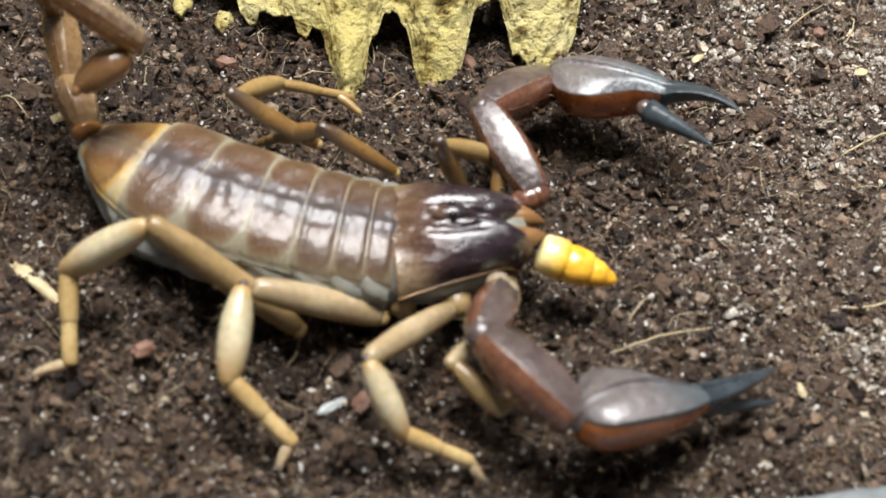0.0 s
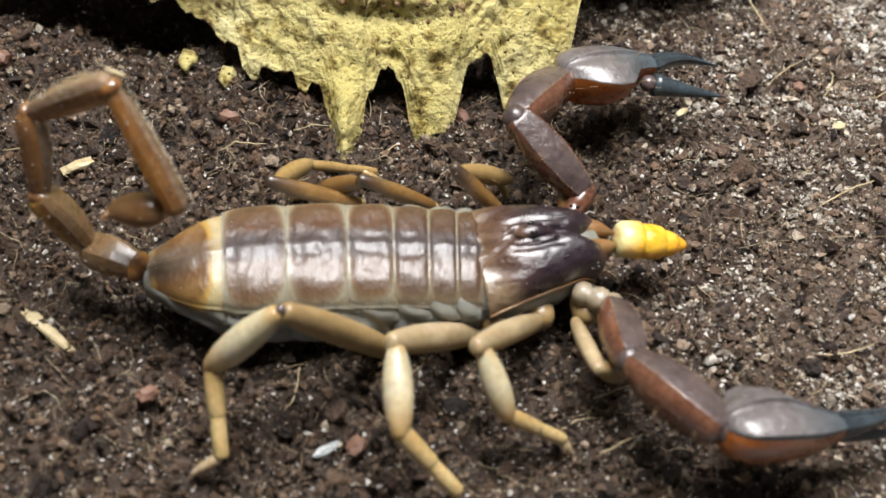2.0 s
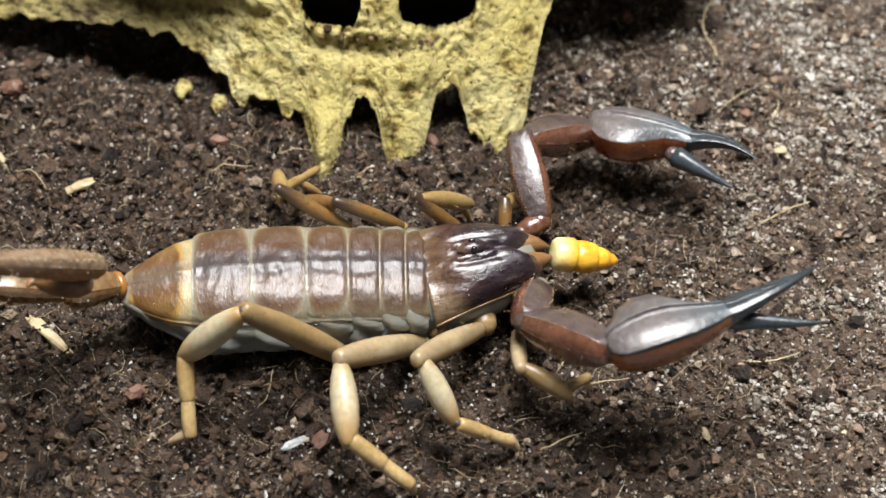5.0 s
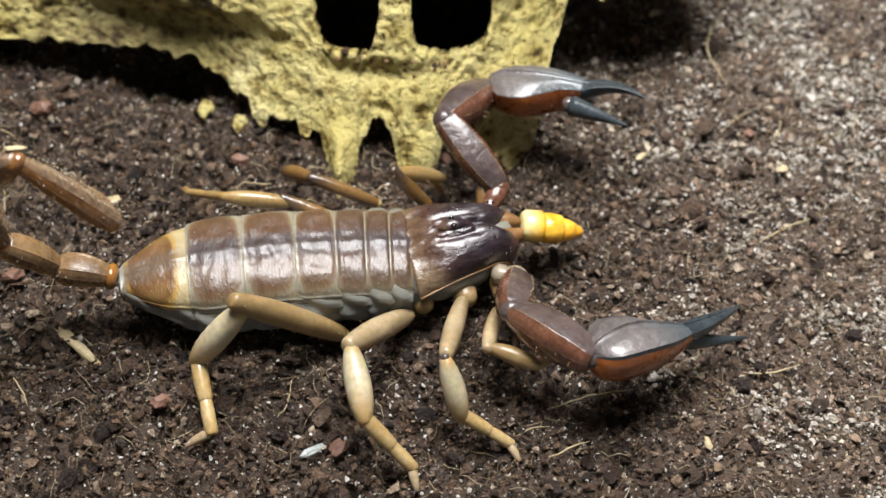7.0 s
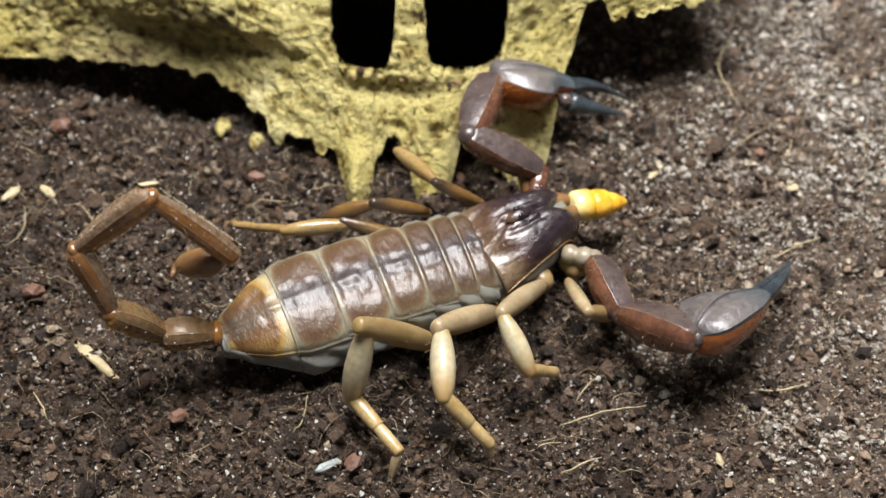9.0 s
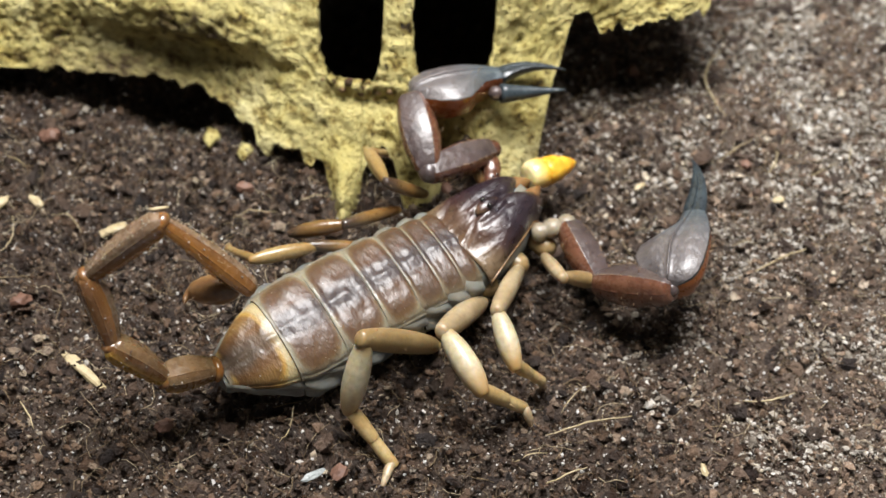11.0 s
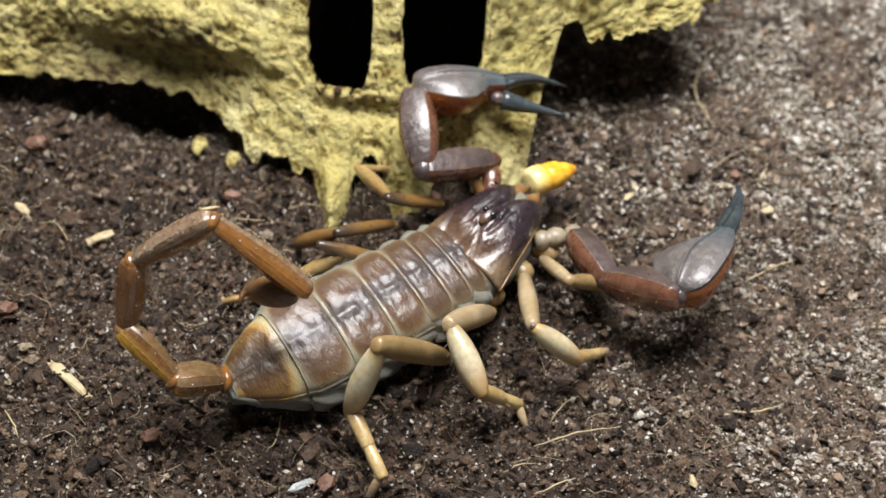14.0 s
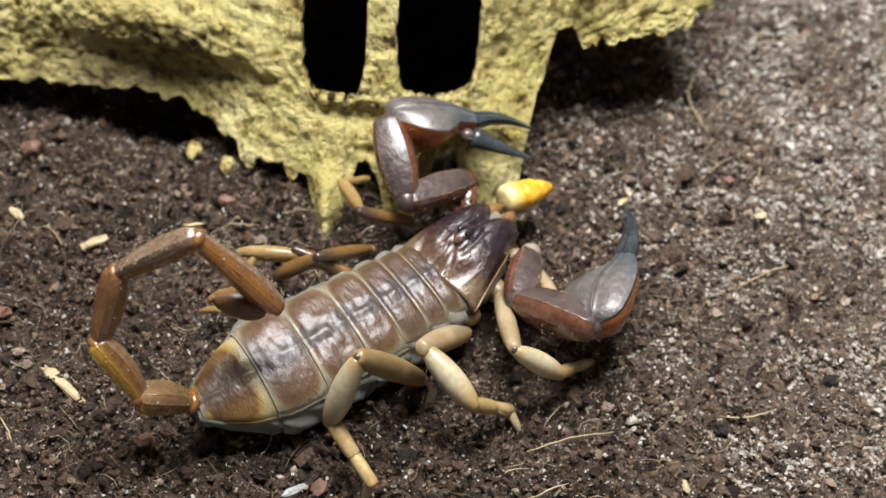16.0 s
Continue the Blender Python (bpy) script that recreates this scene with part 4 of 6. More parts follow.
        [(-4.01, -17.14, 4.91), (-2.55, -17.18, 5.37), (-5, -17.75, 4.9), (-5.39, -15.14, 5.48), (-4.3, -15.31, 5.78), (-3.97, -16.17, 6), (-4.04, -16.87, 5.67), (-4.74, -15.44, 5.76), (-2.07, -18.44, 5.63), (-2.53, -18.62, 4.51), (-1.63, -19.02, 5.39), (-5.83, -16.61, 6.04), (-7.3, -15.29, 6.9), (-7.25, -15.54, 6.76), (-10.37, -15.42, 7.4), (-10.06, -14.3, 6.85), (-4.81, -16.16, 4.68), (-4.61, -16.3, 5.12), (-4.46, -16.58, 5.31), (-2.75, -16.76, 4.65), (-3.08, -16.67, 5.49), (-3.36, -16.5, 5.03)],
        [(1.29, -18.04, 1.92), (2.39, -17.96, 1.86), (-0.42, -20.84, 2.25), (-0.64, -17.39, 2.33), (0.49, -16.02, 2.11), (0.67, -16.62, 2.12), (0.8, -17.67, 2.07), (0.1, -16.01, 2.12), (2.83, -18.91, 2.08), (1.94, -20.78, 1.2), (3.09, -17.87, 1.86), (-1.61, -15.26, 1.94), (-3.52, -14.25, 2.31), (-3.37, -14.45, 2.26), (-7.27, -16.76, 2.37), (-6.4, -14.62, 2.07), (-0.03, -16.3, 1.11), (0.1, -16.5, 1.39), (0.11, -16.46, 1.47), (2.54, -17.04, 1.72), (1.21, -15.89, 1.42), (1.52, -16.46, 1.57)],
        [(2.55, -19.17, 0.48), (3.73, -19.04, 0.48), (0.13, -21.76, 0.42), (0.26, -17.82, 0.44), (1.53, -16.82, 0.43), (1.56, -17.5, 0.41), (1.83, -18.51, 0.42), (1.11, -16.87, 0.44), (3.75, -19.81, 0.41), (2.68, -22.46, 0.39), (4.15, -18.76, 0.35), (-1.2, -16.62, 0.4), (-2.82, -14.2, 0.36), (-2.51, -14.44, 0.37), (-6.62, -16.74, 0.39), (-6.05, -15.75, 0.37), (1.88, -16.37, 0.34), (1.9, -16.25, 0.37), (1.78, -16.38, 0.3), (4.21, -16.93, 0.43), (2.93, -15.71, 0.31), (3.18, -16.39, 0.34)],
    ],
    'R1': [
        [(4.34, -7.17, 4.11), (4.98, -6.51, 4), (3.02, -6.31, 4.52), (3.24, -6.39, 4.34), (3.32, -6.09, 4.25), (3.43, -6.41, 4.39), (3.64, -6.84, 3.1), (3.21, -5.79, 4.13), (4.21, -7.22, 3.26), (3.48, -7.05, 3.72), (2.29, -6.36, 3.57), (2.9, -5.95, 3.89), (2.68, -5.5, 3.79), (2.82, -6.29, 3.9), (3.6, -5.36, 3.73), (3.76, -4.98, 3.85), (3.03, -5.28, 3.59), (3.33, -5.07, 3.67), (3.33, -5.04, 3.71), (5, -6.41, 3.99), (5.89, -4.88, 3.63), (5.63, -5.52, 3.75)],
        [(-0.09, -12.01, 6.57), (1.68, -12.08, 6.49), (4.43, -13.06, 5.89), (3.75, -13.08, 6.32), (3.59, -12.43, 7.14), (4.05, -12.98, 6.71), (2.54, -12.26, 7.17), (2.06, -11.92, 7.2), (3.29, -12.57, 7.5), (1.18, -12.94, 6.56), (0.56, -11.82, 7.46), (1.25, -11.96, 6.96), (1.58, -11.69, 6.71), (1.29, -12.18, 7.26), (0.99, -10.49, 7.57), (1.69, -10.41, 7.62), (0.54, -10.56, 7.3), (0.9, -10.14, 7.69), (0.95, -10.36, 7.44), (4.66, -12.83, 6.58), (2.91, -10.26, 6.64), (2.33, -10.63, 6.95)],
        [(3.52, -15.19, 4.58), (6.33, -13.36, 5.9), (7.66, -11.69, 2.62), (6.85, -11.62, 2.94), (6.17, -11.17, 3.27), (6.39, -11.89, 2.66), (5.04, -16.09, 8.5), (5.84, -13.39, 4.62), (6.09, -16.35, 8.4), (5.32, -15.42, 6.05), (4.72, -13.43, 5.59), (5.59, -12.31, 4.89), (6.27, -12.67, 5.93), (4.43, -11.66, 3.64), (5.46, -11.52, 5.97), (6.09, -11.67, 5.99), (5.21, -10.77, 6), (5.44, -10.44, 6), (5.5, -9.48, 6), (7.04, -8.64, 5.94), (7.26, -7.89, 6.24), (6.62, -8.36, 6.2)],
        [(7.99, -9.1, 1.99), (8.92, -6.92, 2.01), (11.09, -4.54, 1.99), (11.23, -5.04, 2), (11.96, -5.86, 2), (12.26, -6.56, 2.01), (9.2, -11.68, 3.32), (11.67, -8.66, 2.01), (11.51, -12.86, 3.74), (11.19, -11.88, 2.01), (11.38, -10.96, 2), (12.6, -9.88, 1.99), (12.2, -9.12, 2), (11.58, -8.57, 2), (10.95, -7.36, 2), (10.79, -6.64, 2), (10.42, -6.28, 2), (10.36, -5.64, 2), (10.22, -4.47, 2), (10.63, -2.72, 2.01), (11.19, -2.87, 1.36), (11.01, -3.34, 1.78)],
        [(11.72, -8.5, 0.4), (12.35, -8.51, 0.4), (12.03, -8.2, 0.4), (11.94, -8.75, 0.4), (11.71, -9.63, 0.4), (11.6, -10.27, 0.4), (11.6, -10.35, 0.33), (12.78, -12.26, 0.4), (13.5, -12.24, 0.29), (14.77, -10.69, 0.4), (14.87, -9.51, 0.4), (15.9, -8.04, 0.4), (15.55, -7.36, 0.4), (14.92, -6.81, 0.4), (14.23, -5.48, 0.4), (14.05, -4.74, 0.4), (13.56, -4.18, 0.4), (13.41, -3.41, 0.4), (13.03, -1.95, 0.4), (13.24, 0, 0.4), (13.61, 0.51, 0.58), (13.56, -0.31, 0.49)],
    ],
    'L4': [
        [(-11.08, 10.25, 5.45), (-11.54, 9.04, 5.54), (-13.61, 7.99, 4.72), (-14.38, 8.13, 4.41), (-14, 7.98, 4.81), (-14.11, 7.55, 4.62), (-14.4, 8.19, 4.16), (-13.52, 8.92, 4.63), (-9.01, 5, 4), (-9.01, 5.01, 4), (-9, 5, 4), (-8.99, 4.99, 4), (-9.07, 5.04, 4.02), (-8.98, 4.99, 3.99), (-9.29, 5.14, 4.07), (-9.17, 5.09, 4.04), (-9, 4.99, 4), (-9, 5, 4), (-9, 4.99, 4), (-8.99, 4.99, 4), (-9, 5, 4), (-9, 5, 4)],
        [(-17.89, 11.49, 10.07), (-19.15, 10.82, 8.94), (-21.26, 9.1, 7.95), (-22.07, 8.54, 7.51), (-21.69, 8.3, 8.26), (-22.08, 7.85, 7.27), (-21.76, 7.52, 7.92), (-20.47, 8.43, 9.23), (-13.55, 10.43, 8.56), (-14.84, 9.14, 8.47), (-14.76, 9.18, 8.5), (-14.73, 9.17, 8.53), (-15.34, 8.68, 8.31), (-15.11, 8.52, 8.56), (-16.04, 8.34, 7.98), (-15.65, 8.72, 8.04), (-13.42, 10.54, 8.53), (-12.26, 11.31, 8.52), (-11.57, 11.59, 8.55), (-15.08, 8.6, 8.55), (-15.15, 8.57, 8.5), (-15.14, 8.6, 8.5)],
        [(-13.83, 15.61, 6.11), (-16.12, 15.31, 4.54), (-18.39, 13.77, 3.64), (-17.94, 12.73, 3.78), (-17.93, 12.85, 4.52), (-18.17, 12.23, 3.54), (-17.64, 11.73, 4.19), (-16.56, 12.77, 5.38), (-20.19, 9.22, 6.68), (-21.72, 8.9, 7.19), (-21.57, 8.26, 7.18), (-21.54, 10.05, 7.13), (-21.31, 11.7, 6.25), (-21.38, 10.74, 6.39), (-22.58, 10.86, 7.55), (-21.72, 11.51, 5.9), (-19.71, 10.09, 5.48), (-18.28, 10, 5.18), (-17.04, 10.05, 4.48), (-15.88, 15.06, 5.98), (-15.68, 15.09, 6.01), (-15.85, 15.1, 6)],
        [(-12.68, 21.26, 2.01), (-12.69, 20.95, 1.99), (-14.78, 19.64, 2.01), (-14.39, 18.59, 1.99), (-16.77, 19.36, 2.01), (-16.22, 18.86, 2), (-16.46, 18.36, 2.01), (-15.8, 18.92, 1.97), (-24.88, 13.95, 4.34), (-26.25, 13.13, 3.8), (-25.06, 13.08, 3.58), (-25.51, 14.85, 3.81), (-25.56, 16.78, 3.77), (-25.72, 15.74, 3.93), (-21.93, 16.47, 3.32), (-23.13, 17.69, 2.74), (-20.05, 14.85, 0.25), (-22.1, 14.4, 1.14), (-22.18, 13.85, 1.3), (-20.84, 13.16, 1.3), (-20.39, 13.79, 0.89), (-22.2, 13.81, 3.15)],
        [(-8.66, 17.86, 0.4), (-10.73, 16.06, 0.4), (-13.07, 14.66, 0.4), (-13.62, 13.38, 0.4), (-14.06, 14.86, 0.4), (-14.2, 13.99, 0.4), (-13.74, 13.86, 0.4), (-12.01, 15.25, 0.4), (-26.55, 17.13, 0.28), (-27.54, 17.06, 0.29), (-24.98, 17.26, 0.24), (-25.8, 18.96, 0.29), (-25.64, 20.97, 0.3), (-25.95, 19.77, 0.29), (-19.03, 19.92, 0.29), (-18.96, 20.31, 0.36), (-25.22, 14.51, 0.62), (-27.15, 17.33, 0.5), (-26.96, 17.05, 0.5), (-25.07, 16.76, 0.45), (-24.8, 17.49, 0.49), (-24.31, 17.95, 0.32)],
    ],
    'L3': [
        [(-4.37, 7.89, 4.61), (-4.44, 7.43, 4.48), (-5.66, 8.2, 3.4), (-6.05, 8.01, 3.14), (-7.35, 7.46, 4.27), (-7.56, 7.68, 3.9), (-6.41, 7.6, 3.5), (-5.68, 7.13, 4.42), (-5.68, 7.96, 3.54), (-6.59, 7.63, 4.86), (-5.67, 7.98, 4.87), (-5.12, 8.68, 4.57), (-6.83, 9.08, 4.43), (-6.57, 8.25, 4.34), (-5.3, 8.69, 4.66), (-6.48, 8.27, 4.44), (-5.35, 8.84, 4.61), (-6.02, 8.69, 4.57), (-5.85, 8.84, 4.73), (-6.28, 8.4, 4.59), (-6.19, 8.71, 4.53), (-5.93, 8.26, 4.51)],
        [(-10.41, 9.24, 8.56), (-10.6, 8.44, 8.35), (-11.45, 7.82, 7.61), (-12.04, 7.73, 6.99), (-13.68, 8.01, 7.96), (-13.83, 7.81, 7.56), (-12.28, 7.64, 7.67), (-12.17, 8.6, 7.64), (-11.44, 7.76, 7.83), (-13.2, 9.72, 7.79), (-12.49, 10.07, 7.07), (-11.34, 8.38, 8.43), (-12.53, 8.68, 9.02), (-12.52, 8.58, 8.62), (-12.13, 8.6, 7.42), (-12.99, 9.23, 7.78), (-11.78, 9.53, 8.12), (-12.49, 10.12, 7.81), (-12.51, 9.99, 7.72), (-13.02, 8.81, 7.62), (-12.7, 8.91, 7.98), (-12.38, 9.07, 8.01)],
        [(-15.57, 9.71, 6.02), (-15.49, 10.35, 5.97), (-14.39, 11.34, 4.16), (-16.23, 11.16, 5.06), (-17.89, 11.43, 6), (-17.7, 11.77, 5.97), (-15.84, 11.14, 4.81), (-16.95, 11.38, 5.99), (-14.86, 11.94, 5.81), (-15.83, 13.71, 4.61), (-16.23, 14.17, 5.56), (-15.49, 12.31, 7.43), (-16.85, 11.49, 6.41), (-17.11, 10.95, 6.06), (-16.67, 12.02, 6.36), (-16.82, 12.37, 4.89), (-15.24, 13.42, 5.67), (-15.81, 13.88, 5.01), (-15.36, 13.86, 4.59), (-16.34, 12.12, 4.33), (-16.39, 12.17, 5.02), (-15.81, 12.21, 4.65)],
        [(-9.64, 13.05, 1.99), (-9.29, 13.24, 2), (-7.28, 14.05, 1.99), (-9.36, 13.58, 2), (-11.34, 13.36, 1.99), (-11.09, 13.5, 2), (-9.11, 14.18, 1.99), (-10.38, 13.26, 2), (-8.06, 10.66, 1.98), (-8.98, 10.75, 1.99), (-9.8, 11.24, 1.99), (-9.78, 12.02, 1.94), (-10.3, 11.77, 1.98), (-10.33, 11.03, 1.99), (-10.34, 10.18, 1.99), (-9.89, 9.9, 1.99), (-9.29, 9.73, 1.99), (-9.62, 9.99, 2), (-9.19, 9.65, 2), (-9.44, 9.04, 1.99), (-9.75, 9.11, 2), (-9.15, 8.87, 1.99)],
        [(-7.03, 11.4, 0.4), (-6.9, 11.3, 0.4), (-6.72, 11.01, 0.4), (-7.32, 11.27, 0.4), (-8.87, 11.52, 0.4), (-8.69, 11.56, 0.4), (-7.72, 11.42, 0.4), (-7.63, 11.86, 0.4), (-6.25, 13.17, 0.4), (-6.82, 12.95, 0.4), (-7.19, 12.88, 0.4), (-6.77, 12.95, 0.4), (-7.61, 13.3, 0.4), (-8.13, 13.2, 0.4), (-8.31, 12.5, 0.4), (-7.88, 12.24, 0.4), (-7.24, 12.04, 0.4), (-7.15, 11.84, 0.4), (-6.84, 11.65, 0.4), (-7.48, 11.42, 0.4), (-7.61, 11.32, 0.4), (-7.33, 11.36, 0.4)],
    ],
    'L2': [
        [(1.7, 6.33, 3.74), (0.76, 6.24, 3.75), (-0.28, 6.56, 3.81), (-1.21, 6.48, 4.17), (-1.17, 6.67, 3.84), (-1.19, 6.48, 3.8), (-0.87, 6.47, 4.26), (-0.04, 6.84, 4.01), (-0.16, 6.08, 3.76), (-1.08, 7.13, 3.95), (-0.86, 7.35, 4.17), (-0.54, 8.19, 3.91), (-0.53, 7.43, 3.92), (-0.59, 7.23, 3.85), (-1.28, 9.04, 4.23), (-0.6, 8.16, 4.37), (-0.31, 7.89, 4.27), (0.09, 7.61, 4.48), (0.13, 7.64, 4.43), (-0.18, 8.76, 4.62), (-0.12, 8.23, 4.45), (0.11, 8.04, 4.49)],
        [(-0.84, 6.46, 10.36), (-2.6, 6.4, 10), (-4.08, 6.55, 9.81), (-5.85, 6.88, 9.61), (-5.57, 7.48, 9.35), (-5.74, 7.09, 9.23), (-5.42, 6.83, 9.78), (-4.88, 6.98, 9.21), (-3.69, 6.37, 9.92), (-4.76, 7.34, 10.02), (-6, 9.55, 8.59), (-5.31, 8.71, 9.09), (-5.49, 8.94, 8.76), (-5.54, 8.07, 8.86), (-6.31, 9.97, 9.16), (-6.05, 10.34, 8.42), (-5.35, 10.31, 8.68), (-5.66, 10.11, 7.91), (-5.59, 9.71, 8.17), (-5.51, 11.18, 8.7), (-5.26, 10.83, 8.65), (-5.35, 10.29, 8.5)],
        [(-1.6, 12.89, 6), (-1.63, 13.03, 6), (-1.62, 12.86, 5.94), (-1.72, 9.9, 3.77), (0.42, 11.15, 5.97), (0.26, 10.84, 5.95), (-1.19, 9.62, 3.92), (1.89, 9.02, 5.93), (2.36, 7.31, 5.11), (1.22, 6.69, 5.06), (-4.8, 16.83, 6.05), (-6.2, 16.26, 7.14), (-6.42, 16.5, 6.95), (-6.64, 15.52, 6.71), (-3.31, 16.6, 6.34), (-3.12, 16.98, 5.59), (-3.53, 17.29, 5.7), (-4.22, 17.34, 5.37), (-3.82, 16.81, 5.47), (-2.28, 17.33, 5.19), (-2.25, 17.27, 5.46), (-2.42, 16.8, 5.35)],
        [(4.18, 13.74, 2), (4.17, 13.77, 2), (4.18, 13.82, 1.99), (3.74, 13.93, 1.8), (4.27, 15.56, 1.99), (3.77, 15.55, 1.99), (2.95, 14.87, 1.66), (4.58, 14.26, 1.99), (7.6, 10.95, 2.04), (6.55, 10.34, 2.15), (1, 17.06, 1.99), (-2.9, 20.12, 2.17), (-3.25, 20.52, 2.05), (-3.15, 19.58, 2.06), (2.25, 16.16, 1.99), (2.95, 16.42, 1.99), (2.39, 16.13, 2), (1.94, 16.41, 2), (2.24, 15.63, 2.01), (4.04, 17.16, 1.99), (3.92, 16.99, 2), (3.81, 16.58, 2)],
        [(1.07, 11.98, 0.4), (1.08, 11.97, 0.4), (1.11, 11.97, 0.4), (0.8, 11.74, 0.39), (1.77, 13, 0.4), (1.44, 12.83, 0.4), (0.57, 12.01, 0.39), (2.07, 11.7, 0.4), (4.15, 10.09, 0.4), (3.13, 9.63, 0.39), (-0.54, 20.3, 0.4), (-0.83, 22.98, 0.43), (-1.25, 23.47, 0.41), (-1.2, 22.55, 0.41), (3.91, 19.33, 0.4), (3.4, 19.97, 0.4), (3.72, 19.45, 0.4), (2.81, 19.88, 0.4), (2.99, 19.13, 0.4), (3.61, 20.72, 0.4), (3.44, 20.53, 0.4), (3.55, 20.14, 0.4)],
    ],
}
LENGTHS = {'tail': [5.1, 6.8, 7.52, 9.43, 11.4, 5.33], 'P': [7.6, 9.33, 20.42], 'Q': [9.32, 9.14, 18.33], 'R4': [14.81, 8.55, 7.18, 3.29], 'R3': [10.98, 7.09, 6.89, 2.44], 'R2': [10.43, 6.08, 6.05, 2.1], 'R1': [6.93, 4.85, 7.96, 4.1], 'L4': [8.42, 7.0, 7.08, 5.5], 'L3': [7.35, 5.77, 7.91, 3.47], 'L2': [7.12, 7.8, 7.08, 3.92]}

# the animal holds still from 2.0 to 2.5 s
TIMES.insert(4, 2)
for rows in (ROOT, *GRUB, *(joint for chain in JOINTS.values() for joint in chain)):
    rows.insert(4, rows[4])

SEGMENTS = [0.065, 0.086, 0.106, 0.138, 0.179, 0.187, 0.239]
TRUNK = 28.3


def taper(s):
    """1 along the trunk, then narrowing evenly towards the tail."""
    return 1 - 0.68 * max(0, (s - 0.73) / 0.27) ** 1.15


def trunk_width(s):
    return (5.85 + 0.5 * math.sin(math.pi * min(1, s / 1.1))) * taper(s)


def trunk_top(s):
    return 5.5 + (2.4 + 0.85 * math.sin(math.pi * min(1, s / 1.1))) * (0.3 + 0.7 * taper(s))


def tergite(i):
    s0, s1 = sum(SEGMENTS[:i]), sum(SEGMENTS[: i + 1])
    ln = (s1 - s0) * TRUNK
    over = 0.35 + 0.04 * i if i < 6 else 0.0
    rows, n = 26, 81
    verts, faces = [], []
    for layer in (0, 1):
        for r in range(rows):
            k = r / (rows - 1)
            x = 0.25 - (ln + over) * k
            s = min(1, s0 + (s1 - s0) * k)
            w, top = trunk_width(s), trunk_top(s)
            lip = 0.2 * smoothstep(0.8, 0.97, k) * (i < 6) - 0.16 * smoothstep(0.25, 0.03, k) - (0.1 if k == 1 else 0)
            bulge = math.sin(math.pi * min(1, 0.08 + k)) ** 0.8
            w, top = w * (0.975 + 0.035 * bulge), top - 0.1 + 0.16 * bulge
            for c in range(n):
                v = -1 + 2 * c / (n - 1)
                y = w * (0.88 + 0.12 * smoothstep(0.76, 0.9, s)) * math.sin(v * math.pi / 2 * 0.93)
                z = top + lip - 2.4 * (0.35 + 0.65 * taper(s)) * abs(v) ** 2.3
                # a low keel between two shallow furrows, and paired dents half way out
                z += 0.06 * math.exp(-((v / 0.04) ** 2)) - (0.07 + 0.12 * wob(x, i, 3, 0.6)) * math.exp(-(((abs(v) - 0.12 - 0.08 * wob(x, y, i, 0.5)) / 0.07) ** 2)) * math.sin(math.pi * k)
                z -= 0.1 * math.exp(-(((abs(v) - 0.3) / 0.12) ** 2 + ((k - 0.42) / 0.25) ** 2))
                # short cross wrinkles along the middle of the plate
                z += 0.15 * wob(x * 1.3, y * 0.8, 7 * i, 0.8) * math.exp(-((v / 0.42) ** 2)) * math.sin(math.pi * k)
                z += 0.07 * wob(x, y, 7 * i + 3, 0.45) + 0.02 * wob(x, y, 9 * i, 2.6)
                # a raised side margin
                z += 0.1 * math.exp(-(((abs(v) - 0.93) / 0.03) ** 2)) - 0.08 * math.exp(-(((abs(v) - 0.86) / 0.04) ** 2))
                x_c = x + 0.5 * v * v * (1 - k) * 0.6
                if abs(v) > 0.999:
                    z -= 0.1
                verts.append((x_c, y * (1 if layer == 0 else 0.97), z - (0.0 if layer == 0 else 0.35)))
    m = rows * n
    for r in range(rows - 1):
        for c in range(n - 1):
            a = r * n + c
            faces.append((a, a + n, a + n + 1, a + 1)[::-1])
            faces.append((m + a, m + a + n, m + a + n + 1, m + a + 1))
    rim = [c for c in range(n)] + [r * n + n - 1 for r in range(1, rows)] + [(rows - 1) * n + c for c in range(n - 2, -1, -1)] + [r * n for r in range(rows - 2, 0, -1)]
    for a, b in zip(rim, rim[1:] + rim[:1]):
        faces.append((a, b, m + b, m + a))
    return verts, faces


def pleura(i):
    """Soft side wall of one ring: a puffed belt creased by slanting folds."""
    s0, s1 = sum(SEGMENTS[:i]), sum(SEGMENTS[: i + 1])
    ln = (s1 - s0) * TRUNK
    rings = []
    for r in range(17):
        k = r / 16
        s = s0 + (s1 - s0) * k
        puff = 0.75 * math.sin(math.pi * k) ** 0.6
        drop = 0.9 * smoothstep(0.75, 1.0, s)
        rings.append((0.3 - (ln + 0.4) * k, 0, 4.2 + drop, trunk_width(s) * (0.95 - 0.1 * smoothstep(0.76, 0.9, s)) + puff * 0.6, (1.0 + 2.2 * taper(s) + puff * 0.4) * (1 - 0.3 * smoothstep(0.78, 1.0, s)), 2.3))
    verts, faces = loft(rings, 56)
    out = []
    for x, y, z in verts:
        f = 0.22 * math.sin(2.6 * z + 1.3 * x + 2.0 * wob(x, y, z, 0.5)) * smoothstep(0.5, 2.5, abs(y)) + 0.12 * wob(x, z * 2, i, 1.2)
        out.append((x, y + f * (1 if y > 0 else -1), z + 0.3 * f))
    return out, faces


